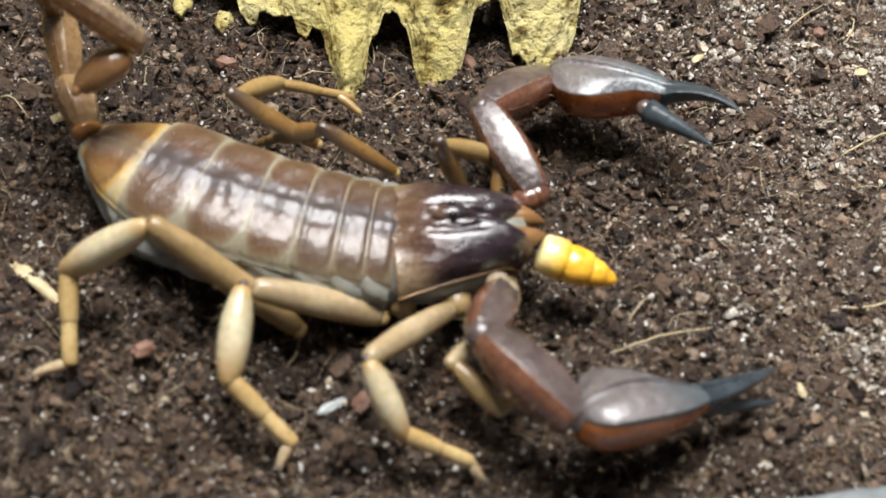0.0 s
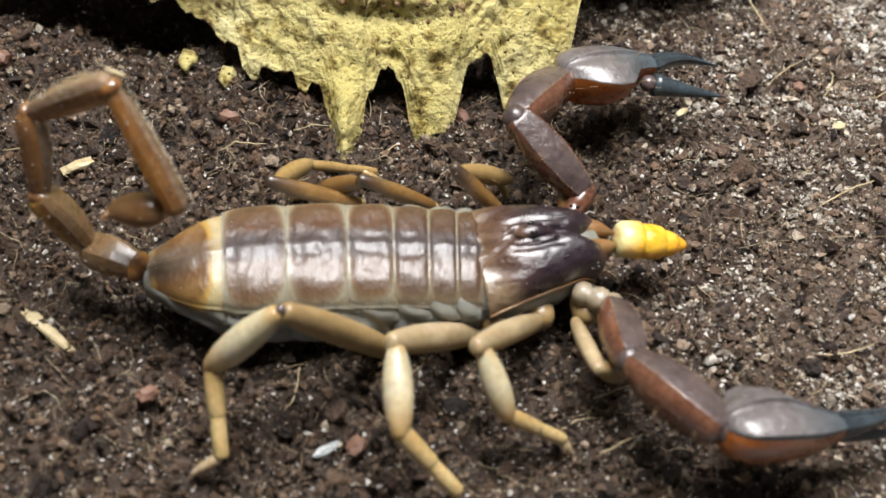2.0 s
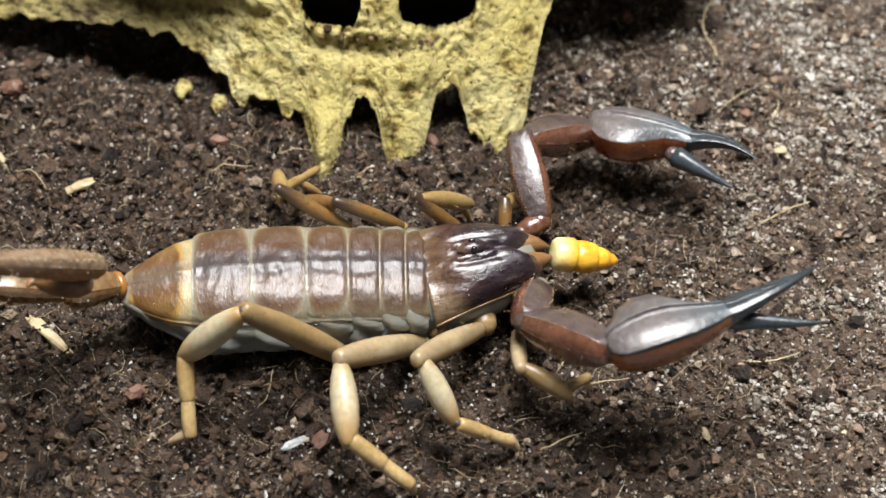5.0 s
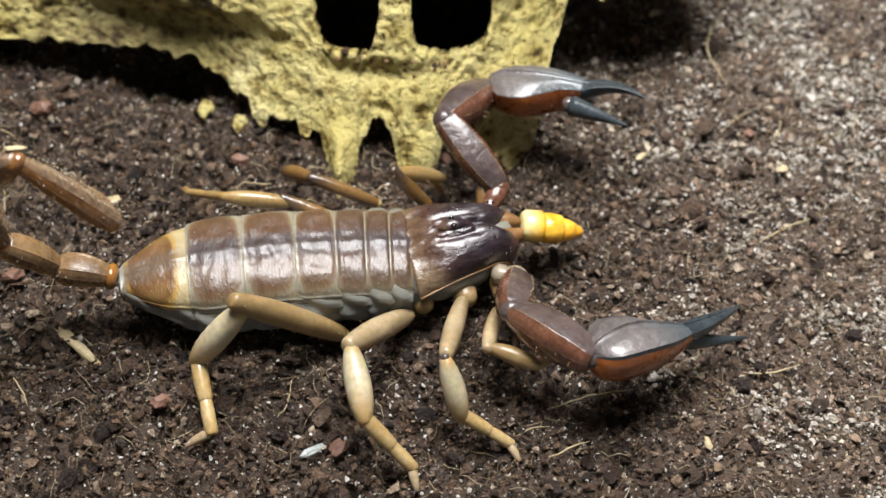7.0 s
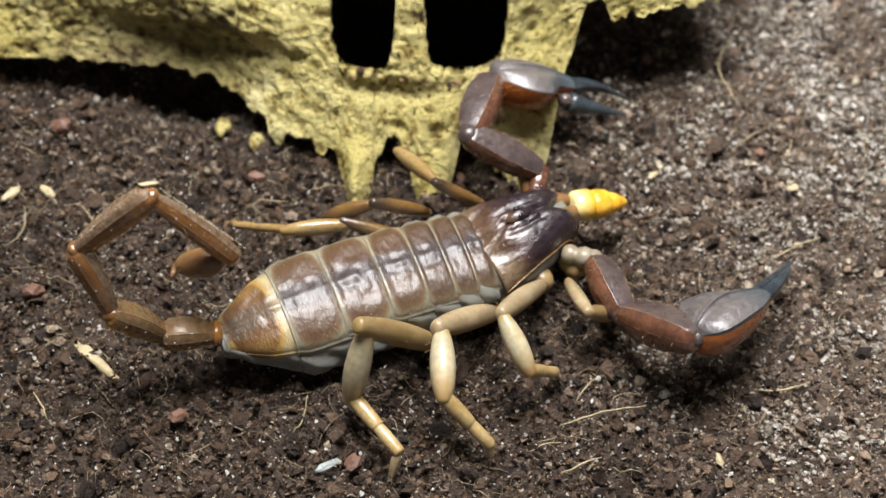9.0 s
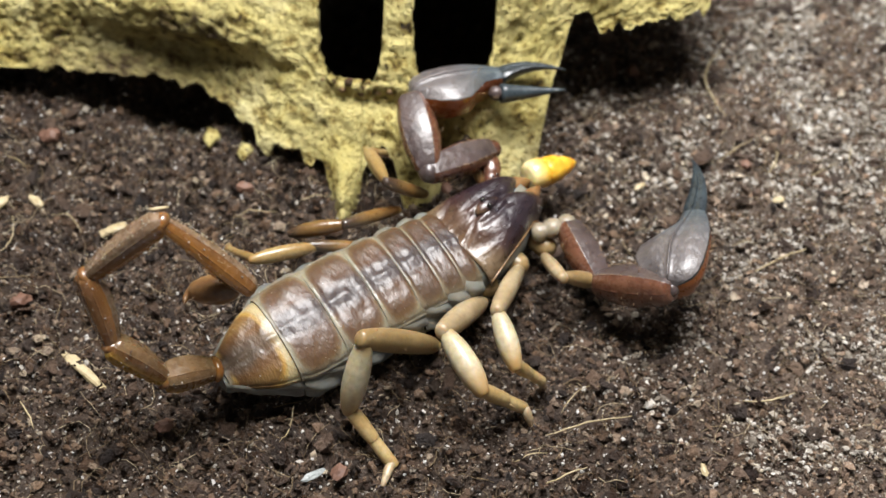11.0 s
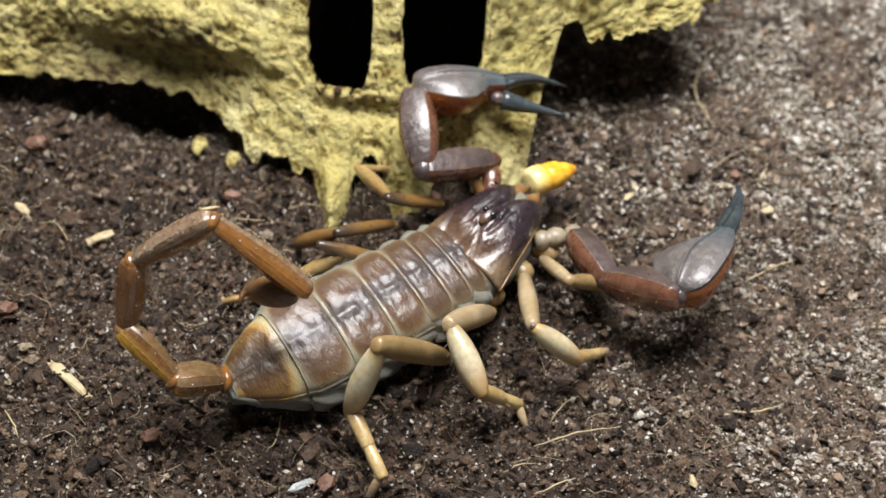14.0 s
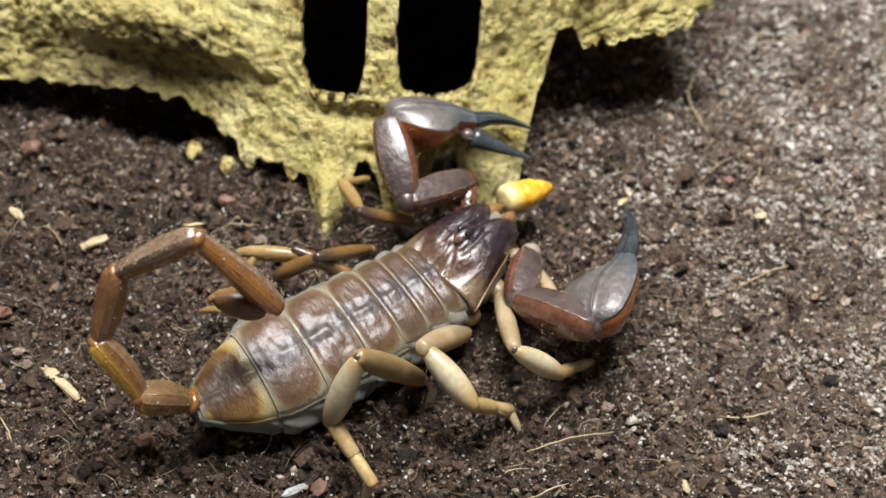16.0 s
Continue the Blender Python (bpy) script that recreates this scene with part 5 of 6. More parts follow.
def carapace():
    rows, n = 40, 65
    verts, faces = [], []
    for layer in (0, 1):
        for r in range(rows):
            u = r / (rows - 1)
            for c in range(n):
                v = -1 + 2 * c / (n - 1)
                front = 6.7 - 1.7 * math.exp(-((v / 0.2) ** 2)) - 1.5 * abs(v) ** 4
                rear = -5.0 + 0.3 * v * v
                x = rear + (front - rear) * u
                w = 5.75 - 2.5 * u - 0.35 * smoothstep(0.6, 1.0, u)
                y = w * math.sin(v * math.pi / 2 * 0.95)
                z = 8.55 + 0.55 * math.sin(math.pi * u) - 3.0 * abs(v) ** 2.3 - 1.5 * smoothstep(0.75, 1.05, u) ** 2 - 0.75 * smoothstep(0.3, 0.0, u)
                z -= 0.5 * math.exp(-((v / 0.07) ** 2)) * (1 - 0.9 * math.exp(-(((x - 0.2) / 1.6) ** 2)))
                z += 0.3 * math.exp(-((x / 1.2) ** 2 + (y / 0.8) ** 2))
                # raised folds round the eyes, running on towards the notch and splitting behind
                lens = 1.0 * max(0.0, 1 - ((x - 0.1) / 2.9) ** 2) + 0.12
                z += 0.26 * math.exp(-(((abs(y) - lens) / 0.16) ** 2)) * math.exp(-(((x - 0.5) / 3.2) ** 4))
                z -= 0.3 * math.exp(-(((abs(y) - 0.3 - 0.42 * max(0, -x - 1.5)) / 0.22) ** 2)) * smoothstep(-1.2, -2.4, x)
                z -= 0.35 * math.exp(-(((abs(y) - 1.25) / 0.4) ** 2 + ((x - 0.3) / 2.2) ** 2))
                z -= 0.35 * math.exp(-(((abs(y) - 2.6 - 0.25 * (x + 4)) / 0.7) ** 2 + ((x + 3.0) / 1.6) ** 2))
                z += 0.07 * wob(x, y, 2, 0.8) + 0.03 * wob(x, y, 6, 2.4)
                if abs(v) > 0.95:
                    z += 0.12
                verts.append((x, y * (1 if layer == 0 else 0.97), z - 0.4 * layer))
    m = rows * n
    for r in range(rows - 1):
        for c in range(n - 1):
            a = r * n + c
            faces.append((a, a + 1, a + n + 1, a + n)[::-1])
            faces.append((m + a, m + a + 1, m + a + n + 1, m + a + n))
    rim = [c for c in range(n)] + [r * n + n - 1 for r in range(1, rows)] + [(rows - 1) * n + c for c in range(n - 2, -1, -1)] + [r * n for r in range(rows - 2, 0, -1)]
    for a, b in zip(rim, rim[1:] + rim[:1]):
        faces.append((a, b, m + b, m + a))
    return verts, [f[::-1] for f in faces]


def margin_rim():
    pts = []
    for k in range(41):
        s = -1 + 2 * k / 40
        side = 1 if s > 0 else -1
        w = 5.75 - 2.5 * (1 - abs(s)) - 0.35 * smoothstep(0.6, 1.0, 1 - abs(s))
        x = -4.7 + (5.6 + 4.7) * (1 - abs(s))
        pts.append((x, side * w * 0.997, 5.6 + 0.5 * math.sin(math.pi * (1 - abs(s))) - 1.5 * smoothstep(0.75, 1.05, 1 - abs(s)) ** 2))
    left = [p for p in pts if p[1] < 0]
    right = [p for p in pts if p[1] > 0]
    return merge(tube(left, [0.11] * len(left), 6), tube(right, [0.11] * len(right), 6))


def limb(length, width, height, belly=0.45, ends=0.62, square=2.3, n=14, ridges=(), arch=0.0):
    """A limb segment along x with blunt rounded ends, thickest at belly."""
    rings = []
    for k in (0.0, 0.015, 0.05, 0.12, 0.22, 0.34, 0.46, 0.58, 0.7, 0.8, 0.88, 0.95, 0.985, 1.0):
        d = (k - belly) / (belly if k < belly else 1 - belly)
        g = ends + (1 - ends) * (1 - abs(d) ** 2.2)
        g *= {0.0: 0.7, 1.0: 0.7, 0.015: 0.92, 0.985: 0.92}.get(k, 1.0)
        rings.append((length * k, 0, arch * math.sin(math.pi * k), width / 2 * g, height / 2 * g, square))
    return loft(rings, n, ridges)


def swell(ends, belly, tip=0.75):
    """Scale along a limb: ends at both ends, 1 at belly, rounded off at the tips."""
    def g(s):
        d = (s - belly) / (belly if s < belly else 1 - belly)
        k = ends[0 if s < belly else 1]
        v = k + (1 - k) * (1 - abs(d) ** 1.9)
        return v * (tip + (1 - tip) * min(1, min(s, 1 - s) / 0.05) ** 0.6)
    return g


def prism(length, corners, scale, keel=0.08, teeth=0.05, dish=0.05, rings=34, seed=0, arch=0.0):
    """A faceted limb along x with toothed keels at its corners; gives the shape and the facet of every face."""
    rng = random.Random(seed)
    steps = (0.0, 0.05, 0.14, 0.38, 0.62, 0.86, 0.95)
    m, per = len(corners), len(steps)
    n = m * per
    verts, faces, facet = [], [], []
    for r in range(rings):
        s = r / (rings - 1)
        if r in (1, rings - 2):
            s = 0.01 if r == 1 else 0.99
        g = scale(s)
        for e in range(m):
            (ay, az), (by, bz) = corners[e], corners[(e + 1) % m]
            for f in steps:
                y, z = ay + (by - ay) * f, az + (bz - az) * f
                if f == 0.0:
                    k = 1 + (keel + teeth * rng.uniform(-0.6, 1.0)) / math.hypot(y, z)
                else:
                    k = 1 - dish * math.sin(math.pi * f)
                    k += 0.012 * (rng.random() - 0.5)
                verts.append((length * s, y * k * g, z * k * g + arch * math.sin(math.pi * s)))
    for r in range(rings - 1):
        for k in range(n):
            l = (k + 1) % n
            faces.append((r * n + k, r * n + l, (r + 1) * n + l, (r + 1) * n + k))
            facet.append(k // per)
    for r in (0, rings - 1):
        c = len(verts)
        verts.append((length * (r / (rings - 1)), 0, 0))
        for k in range(n):
            q = (r * n + k, r * n + (k + 1) % n, c)
            faces.append(q if r else q[::-1])
            facet.append(k // per)
    return (verts, faces), facet


def faceted(name, built, mats, parent, label=""):
    """Links a prism with one material per facet."""
    ob = part(name, built[0], mats[0], parent, label)
    kinds = list(dict.fromkeys(mats))
    for k in kinds[1:]:
        ob.data.materials.append(MAT[k])
    for p, e in zip(ob.data.polygons, built[1]):
        p.material_index = kinds.index(mats[e])
    return ob


def frost(length, width, up, count, seed, r=0.07, edge=0.5):
    """Tiny tubercles scattered over one face, thicker along its edges."""
    rng = random.Random(seed)
    out = []
    for _ in range(count):
        s = rng.uniform(0.06, 0.97)
        y = rng.choice((-1, 1)) * rng.uniform(0.42, 0.5) if rng.random() < edge else rng.uniform(-0.45, 0.45)
        g = 0.84 + 0.16 * s
        out.append(ball(length * s, y * width * g, up * g + rng.uniform(-0.04, 0.05), r * rng.uniform(0.5, 1.3), 5, 3))
    return out


def granules(length, side, top, r, count, seed, wave=0.1):
    """A row of tiny tubercles along a keel."""
    rng = random.Random(seed)
    out = []
    for k in range(count):
        s = 0.12 + 0.78 * k / (count - 1)
        g = 1 - 0.35 * abs(2 * s - 1) ** 2
        out.append(ball(length * s, side * g + rng.uniform(-wave, wave), top * g + rng.uniform(-wave, wave) * 0.5, r * rng.uniform(0.7, 1.25), 5, 3))
    return out


def hairs(length, width, count, seed, r=0.022, reach=0.9):
    rng = random.Random(seed)
    out = []
    for _ in range(count):
        x, a = rng.uniform(0.1, 0.95) * length, rng.uniform(0, 6.28)
        y, z = math.cos(a) * width * 0.4, math.sin(a) * width * 0.4
        k = rng.uniform(0.5, 1.0) * reach
        out.append(tube([(x, y, z), (x + 0.25 * k, y + math.cos(a) * k * 0.6, z + math.sin(a) * k * 0.6), (x + 0.6 * k, y + math.cos(a) * k, z + math.sin(a) * k)], [r, r * 0.7, r * 0.3], 4))
    return out


def dust_on(ob, built, count, seed, r=0.05):
    """Specks of soil stuck to the upper side of a shell."""
    rng = random.Random(seed)
    top = built[0][: len(built[0]) // 2]
    specks = [ball(x, y, z, r * rng.uniform(0.5, 1.4), 5, 3) for x, y, z in (rng.choice(top) for _ in range(count))]
    tagged(part("specks", merge(*specks), "sand", ob), kind="stuff")


def hairs_on(ob, shapes):
    tagged(part("bristles", merge(*shapes), "bristle", ob), kind="stuff")


OPEN = {-1: (12, 11, 9, 8, 8, 8, 12, 30, 24, 30, 16, 6, 3, 3, 3, 5, 4, 3, 3, 3, 3, 3, 3), 1: (16, 15, 15, 15, 14, 14, 14, 16, 17, 15, 14, 10, 5, 4, 4, 9, 16, 17, 18, 18, 18, 18, 18)}


def finger(length, bend, r0, flat=1.0, n=12):
    rings = []
    for k in range(13):
        s = k / 12
        g = r0 * (1 - s) ** 0.9 + 0.05
        rings.append((length * s, bend[0] * s * s, bend[1] * s * s, g * flat, g, 2.2))
    return loft(rings, n, ((90, 0.12, 25),))


def section(n, pts):
    """A closed smooth outline through corner points (y, z); listed twice, a corner is sharp."""
    out, m = [], len(pts)
    for k in range(n):
        s = k / n * m
        i, f = int(s), s - int(s)
        p0, p1, p2, p3 = (pts[(i + d) % m] for d in (-1, 0, 1, 2))
        out.append(tuple(0.5 * (2 * b + (c - a) * f + (2 * a - 5 * b + 4 * c - d) * f * f + (3 * b - a - 3 * c + d) * f ** 3) for a, b, c, d in zip(p0, p1, p2, p3)))
    return out


HAND = ((-1.0, 0.36), (-0.97, 0.44), (-0.55, 0.62), (-0.06, 0.6), (0.02, 0.74), (0.14, 0.6), (0.6, 0.56), (0.98, 0.36), (1.0, 0.24), (0.9, -0.1), (0.6, -0.6), (0.0, -0.92), (-0.62, -0.74), (-0.96, -0.2), (-1.0, 0.2))


def claw(root, side):
    """Hand with a fixed finger; the movable finger is a piece of its own. side: 1 for the animal's left, -1 for its right."""
    n = 60
    outline = section(n, [(y * -side, z) for y, z in HAND])
    prof = [(0.0, 1.0, 1.1), (0.15, 1.9, 1.9), (0.5, 2.8, 2.6), (1.2, 3.5, 3.2), (2.6, 4.0, 3.7), (4.2, 4.2, 3.85), (5.8, 4.05, 3.7), (7.2, 3.6, 3.3), (8.6, 2.9, 2.75), (9.8, 2.2, 2.2), (10.8, 1.65, 1.75)]
    reach = LENGTHS["P" if side < 0 else "Q"][2]
    rows = [(x, side * (0.1 + 1.1 * smoothstep(4, 11, x)), 0.3, 0.8 * w, 0.88 * h) for x, w, h in prof]
    for k in range(1, 16):
        s = k / 15
        g = 1.3 * (1 - s) ** 0.9 + 0.05
        rows.append((10.8 + (reach - 10.8) * s, side * (1.2 + 1.7 * s - 3.0 * s * s), 0.3 + 0.5 * math.sin(math.pi * s), g, g))
    rng = random.Random(17 + side)
    verts, faces = [], []
    for r, (x, y, z, w, h) in enumerate(rows):
        # a thin rounded crest on the inner side ends well short of the finger
        crest = 0.62 + 0.58 * smoothstep(0.3, 3.6, x) - 0.68 * smoothstep(5.8, 9.0, x) + 0.45 * smoothstep(9.0, 11.5, x)
        for k, (py, pz) in enumerate(outline):
            inner = py * -side
            if inner > 0.1 and r < 12:
                py = py * (1 + (crest - 1) * smoothstep(0.1, 0.5, inner))
                pz = pz - 0.1 * smoothstep(0.4, 1.0, inner)
            tooth = 1 + 0.03 * (rng.random() - 0.5) * (abs(py) > 0.9) * (r < 11)
            verts.append((x, y + py * w * tooth, z + pz * h * tooth))
    m = len(rows)
    for i in range(m - 1):
        for k in range(n):
            l = (k + 1) % n
            q = (i * n + k, i * n + l, (i + 1) * n + l, (i + 1) * n + k)
            faces.append(q if side > 0 else q[::-1])
    for i, flip in ((0, side < 0), (m - 1, side > 0)):
        c = len(verts)
        verts.append((rows[i][0] + (0.1 if i else -0.1), rows[i][1], rows[i][2]))
        for k in range(n):
            q = (i * n + k, i * n + (k + 1) % n, c)
            faces.append(q if flip else q[::-1])
    hand = part("claw_hand", (verts, faces), "hand_top", root, "glossy grey-brown claw hand, red-brown below, with a dark fixed finger")
    for extra in ("hand_low", "finger"):
        hand.data.materials.append(MAT[extra])
    for p in hand.data.polygons:
        k = (p.vertices[0] % n) / n * len(HAND)
        if p.index < (m - 1) * n:
            ring = p.index // n
            if ring >= 10:
                p.material_index = 2
            elif k > 7.4 and k < 14.2:
                p.material_index = 1
            elif k >= 14.2 or k < 0.4:
                p.material_index = 2
    tag = part("keel_teeth", merge(*granules(9.6, 3.2 * side, 1.45, 0.09, 34, 3 + side, 0.06)), "tubercle", hand)
    tag["kind"] = "stuff"
    hairs_on(hand, [moved(h, pose(0, 0, -1.0)) for h in hairs(10, 7.5, 30, 5 + side, 0.025, 0.9)])
    mov = part("movable_finger", finger(7.4 if side > 0 else 9.6, (-0.8 if side > 0 else 0.9, 0.5), 1.05), "finger", hand, "black curved movable claw finger")
    FINGERS.append((mov, side))
    part("finger_joint", ball(9.7, -0.6 * side, -0.7, 0.85, 12, 8), "palp", hand)
    return hand


FINGERS = []
MOVING = []   # (object, chain, index of the joint at its base)


def palp(root, key, side):
    ls = LENGTHS[key]
    def bar(ln, w, h, ends, belly, seed):
        box = ((w * 0.37, h * 0.44), (-w * 0.37, h * 0.44), (-w * 0.52, h * 0.02), (-w * 0.34, -h * 0.44), (w * 0.34, -h * 0.44), (w * 0.52, h * 0.02))
        return prism(ln, box, swell(ends, belly), 0.03, 0.07, -0.12, 40, seed)
    sides = ["palp"] + ["palp_side"] * 5
    femur = faceted("palp_femur", bar(ls[0] + 0.3, 3.5, 3.4, (0.62, 0.7), 0.5, 2), sides, root)
    hairs_on(femur, hairs(ls[0], 4, 14, 1) + granules(ls[0], 1.3, 1.5, 0.065, 24, 2, 0.07) + granules(ls[0], -1.3, 1.5, 0.065, 24, 4, 0.07))
    patella = faceted("palp_patella", bar(ls[1] + 0.4, 4.1, 4.0, (0.55, 0.66), 0.5, 6), sides, root)
    hairs_on(patella, hairs(ls[1], 5, 24, 2) + granules(ls[1], 1.52, 1.8, 0.065, 24, 6, 0.07) + granules(ls[1], -1.52, 1.8, 0.065, 24, 9, 0.07) + frost(ls[1], 3.4, 1.05, 14, 5, 0.06, 0.9))
    part("palp_joint", ball(0, 0, 0, 1.1, 14, 8), "membrane" if side < 0 else "palp_side", femur)
    part("elbow_joint", ball(0, 0, 0, 1.25, 14, 8), "palp", patella)
    hand = claw(root, side)
    part("wrist_joint", ball(0.2, 0, 0, 0.95, 14, 8), "palp", hand)
    MOVING.extend([(femur, key, 0), (patella, key, 1), (hand, key, 2)])
    JOINTS[key + "0"] = [[(3.6, side * 3.3, 5.0)] * len(TIMES), JOINTS[key][0]]
    ln = sum((Vector(p) - Vector((3.6, side * 3.3, 5.0))).length for p in JOINTS[key][0]) / len(TIMES)
    folds = [(0.0, 0.6), (0.06, 0.85), (0.2, 1.05), (0.36, 1.0), (0.44, 0.82), (0.52, 0.98), (0.68, 1.12), (0.84, 1.0), (0.95, 0.8), (1.0, 0.5)]
    troch = part("palp_trochanter", loft([((ln + 0.2) * k, 0, 0, r, r, 2.3) for k, r in folds], 18), "membrane" if side < 0 else "palp_side", root, "soft trochanter of the pincer arm")
    MOVING.append((troch, key + "0", 0))


def leg(root, key, side, far):
    ls = LENGTHS[key]
    # far legs take the copies with shade painted into their colour
    main = "leg_shaded_tip" if far else "leg_base" if key == "R1" else "leg"
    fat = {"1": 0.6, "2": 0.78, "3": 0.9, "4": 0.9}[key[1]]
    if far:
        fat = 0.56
    specs = (("leg_femur", 2.45, 2.8, 0.55, 0.66, "leg_shaded" if far else "leg_base" if key == "R4" else "leg_mid", 0), ("leg_patella", 2.85, 3.2, 0.52, 0.44, "leg_shaded" if key == "L3" else main, 1), ("leg_tibia", 1.75, 1.8, 0.25, 0.66, "leg_shaded_tip" if far else "leg_tip", 2), ("tarsus", 1.45 if far else 1.05, 1.45 if far else 1.05, 0.25, 0.45, "leg_shaded_tip" if far else "tarsus", 3))
    for name, w, h, belly, ends, m, j in specs:
        ln = ls[j] + (0.75 if j < 2 else 0.4 if j < 3 else 0.0)
        if j == 2:
            ob = part(name, limb(ln * 0.56, w * fat, h * fat, 0.4, 0.84, 2.15, 16, (), 0.05), m, root)
            part("basitarsus", moved(limb(ln * 0.47, w * fat * 0.84, h * fat * 0.84, 0.5, 0.88, 2.15, 16, (), 0.05), pose(ln * 0.53, 0, 0)), m, ob)
        else:
            ob = part(name, limb(ln, w * fat, h * fat, belly, ends, 2.15, 16, (), 0.12), m, root)
        hairs_on(ob, hairs(ln, w * fat, 9 if j > 1 else 6, 11 * j + ord(key[1])))
        part("joint", ball(0, 0, 0, (0.34 if j in (1, 2) else 0.42) * w * fat * (ends + 0.12), 10, 6), "palp" if j in (1, 2) else "leg_tip", ob)
        if j == 3:
            for k in (-1, 1):
                part("tarsal_claw", tube([(ln - 0.15, k * 0.15, 0), (ln + 0.3, k * 0.4, 0.05), (ln + 0.6, k * 0.5, -0.3)], [0.12, 0.09, 0.03], 5), "palp", ob)
        MOVING.append((ob, key, j))
    x = {"1": 4.6, "2": 0.6, "3": -3.8, "4": -8.0}[key[1]]
    part("leg_coxa", moved(loft([(0, 0, -0.4, 1.0, 1.0, 2.2), (1.5, 0, -0.3, 1.3, 1.3, 2.2), (2.9, 0, -0.3, 1.2, 1.2, 2.2), (3.5, 0, -0.3, 0.9, 0.9, 2.2), (3.8, 0, -0.3, 0.4, 0.4, 2.2)], 14), pose(x, side * 2.0, 3.7, 0, 0, side * 90)), "leg_base", root)


def scorpion():
    root = new("scorpion")
    tagged(root, "brown scorpion with dark pincers, pale legs and raised tail", "scorpion")
    shield = carapace()
    shell = part("carapace", shield, "carapace", root, "glossy dark purple-brown carapace with a notched front")
    dust_on(shell, shield, 40, 6)
    part("carapace_margin", margin_rim(), "margin", shell, "thin tan rim of the carapace")
    part("eye_mound", loft([(-1.5, 0, 9.1, 0.2, 0.1, 2), (-0.9, 0, 9.2, 0.62, 0.42, 2), (0, 0, 9.25, 0.75, 0.55, 2), (0.9, 0, 9.2, 0.62, 0.42, 2), (1.6, 0, 9.1, 0.2, 0.1, 2)], 16), "carapace", shell)
    for k in (-1, 1):
        part("median_eye", ball(0.0, k * 0.5, 9.55, 0.34, 12, 8), "eye", shell, "glossy black eye bead")
        for d in (0, 0.55):
            part("lateral_eye", ball(5.3 - d, k * (3.3 + d * 0.3), 7.2 + 0.1 * d, 0.17, 8, 6), "eye", shell)
        part("chelicera", merge(loft([(4.0, k * 1.15, 6.6, 0.7, 0.8, 2.2), (5.0, k * 1.2, 6.6, 1.05, 1.15, 2.2), (6.2, k * 1.1, 6.5, 0.95, 1.05, 2.2), (7.0, k * 0.95, 6.4, 0.7, 0.8, 2.2), (7.7, k * 0.75, 6.3, 0.3, 0.35, 2.2), (8.1, k * 0.6, 6.2, 0.08, 0.1, 2.2)], 14),
                                ), "telson", root, "rusty brown jaw gripping the grub")
    part("prosoma_underside", loft([(-7, 0, 4.4, 3.2, 2.0, 2.3), (-5.5, 0, 4.6, 5.1, 2.9, 2.3), (-2, 0, 4.6, 5.2, 3.0, 2.3), (2, 0, 4.7, 4.4, 2.9, 2.3), (4.6, 0, 5.0, 3.0, 2.4, 2.3), (6.0, 0, 5.6, 2.4, 1.8, 2.3), (6.5, 0, 5.7, 1, 0.8, 2.3)], 24), "pleura", root, "pale grey underside")
    # the head shield turns a little to the animal's left
    for ob in [o for o in root.children]:
        ob.matrix_basis = pose(0, 0.35 * MM, 0, 0, 0, 5)
    for i in range(7):
        built = tergite(i)
        plate = part("tergite", built, "tergite_front" if i < 3 else "tergite" if i < 6 else "tergite_last", root, "glossy brown back plate with a pale rear edge")
        part("pleura", pleura(i), "pleura", plate, "pale blue-grey wrinkled side membrane")
        dust_on(plate, built, 10 + 5 * i, 50 + i)
        MOVING.append((plate, "trunk", i))
    # tail
    for j, (w, h) in enumerate(((3.5, 3.1), (3.1, 2.9), (2.75, 2.7), (2.55, 2.6), (2.5, 2.5))):
        ln = LENGTHS["tail"][j] + 0.45
        box = [(w * a, h * c) for a, c in ((0.46, 0.17), (0.31, 0.44), (-0.31, 0.44), (-0.46, 0.17), (-0.45, -0.2), (-0.27, -0.44), (0.27, -0.44), (0.45, -0.2))]
        built = prism(ln, box, swell((0.56, 0.74), 0.7, 0.62), 0.04, 0.07, -0.05, 44, j, 0.2 if j < 3 else -0.15)
        flank, face = "tail_root_side" if j < 2 else "tail_side", "tail_root_lit_face" if j < 2 else "tail_lit_face"
        # the upturned facets get the paler colour with light painted in
        mats = [face] * 3 + [flank] * 5 if j < 3 else [flank] * 4 + [face] * 3 + [flank]
        ob = faceted("tail_segment", built, mats, root, "amber-brown keeled tail segment")
        hairs_on(ob, hairs(ln, w, 12, 40 + j))
        if j == 4:
            part("stuck_flake", moved(loft([(-1.3, 0, 0, 0.25, 0.1, 2), (-0.8, 0.1, 0.1, 0.55, 0.22, 2.4), (0.2, -0.1, 0.05, 0.6, 0.26, 2.4), (0.9, 0.1, 0, 0.5, 0.2, 2.2), (1.5, 0, 0, 0.15, 0.08, 2)], 9), pose(-0.6, -0.4, -0.9, 0, 40, 10) @ Matrix.Scale(0.7, 4)), "straw", ob, "tan soil flake stuck to the tail")
        # whitish dots modelled in place of the sparkling glints on the tail
        grit = [moved(d, pose(0, 0, 0, -90)) for d in frost(ln, h * 0.8, w * 0.5, 8, 90 + j, 0.085, 0.3)]
        tagged(part('grit', merge(*grit), 'sand', ob), kind='stuff')
        if j > 1:
            up = h * 0.56 * (-1 if j > 2 else 1)
            dots = frost(ln, w * 0.9, up, (0, 0, 26, 90, 150)[j], 61 + j, 0.075)
            tagged(part("tubercles", merge(*dots), "tubercle", ob), kind="stuff")
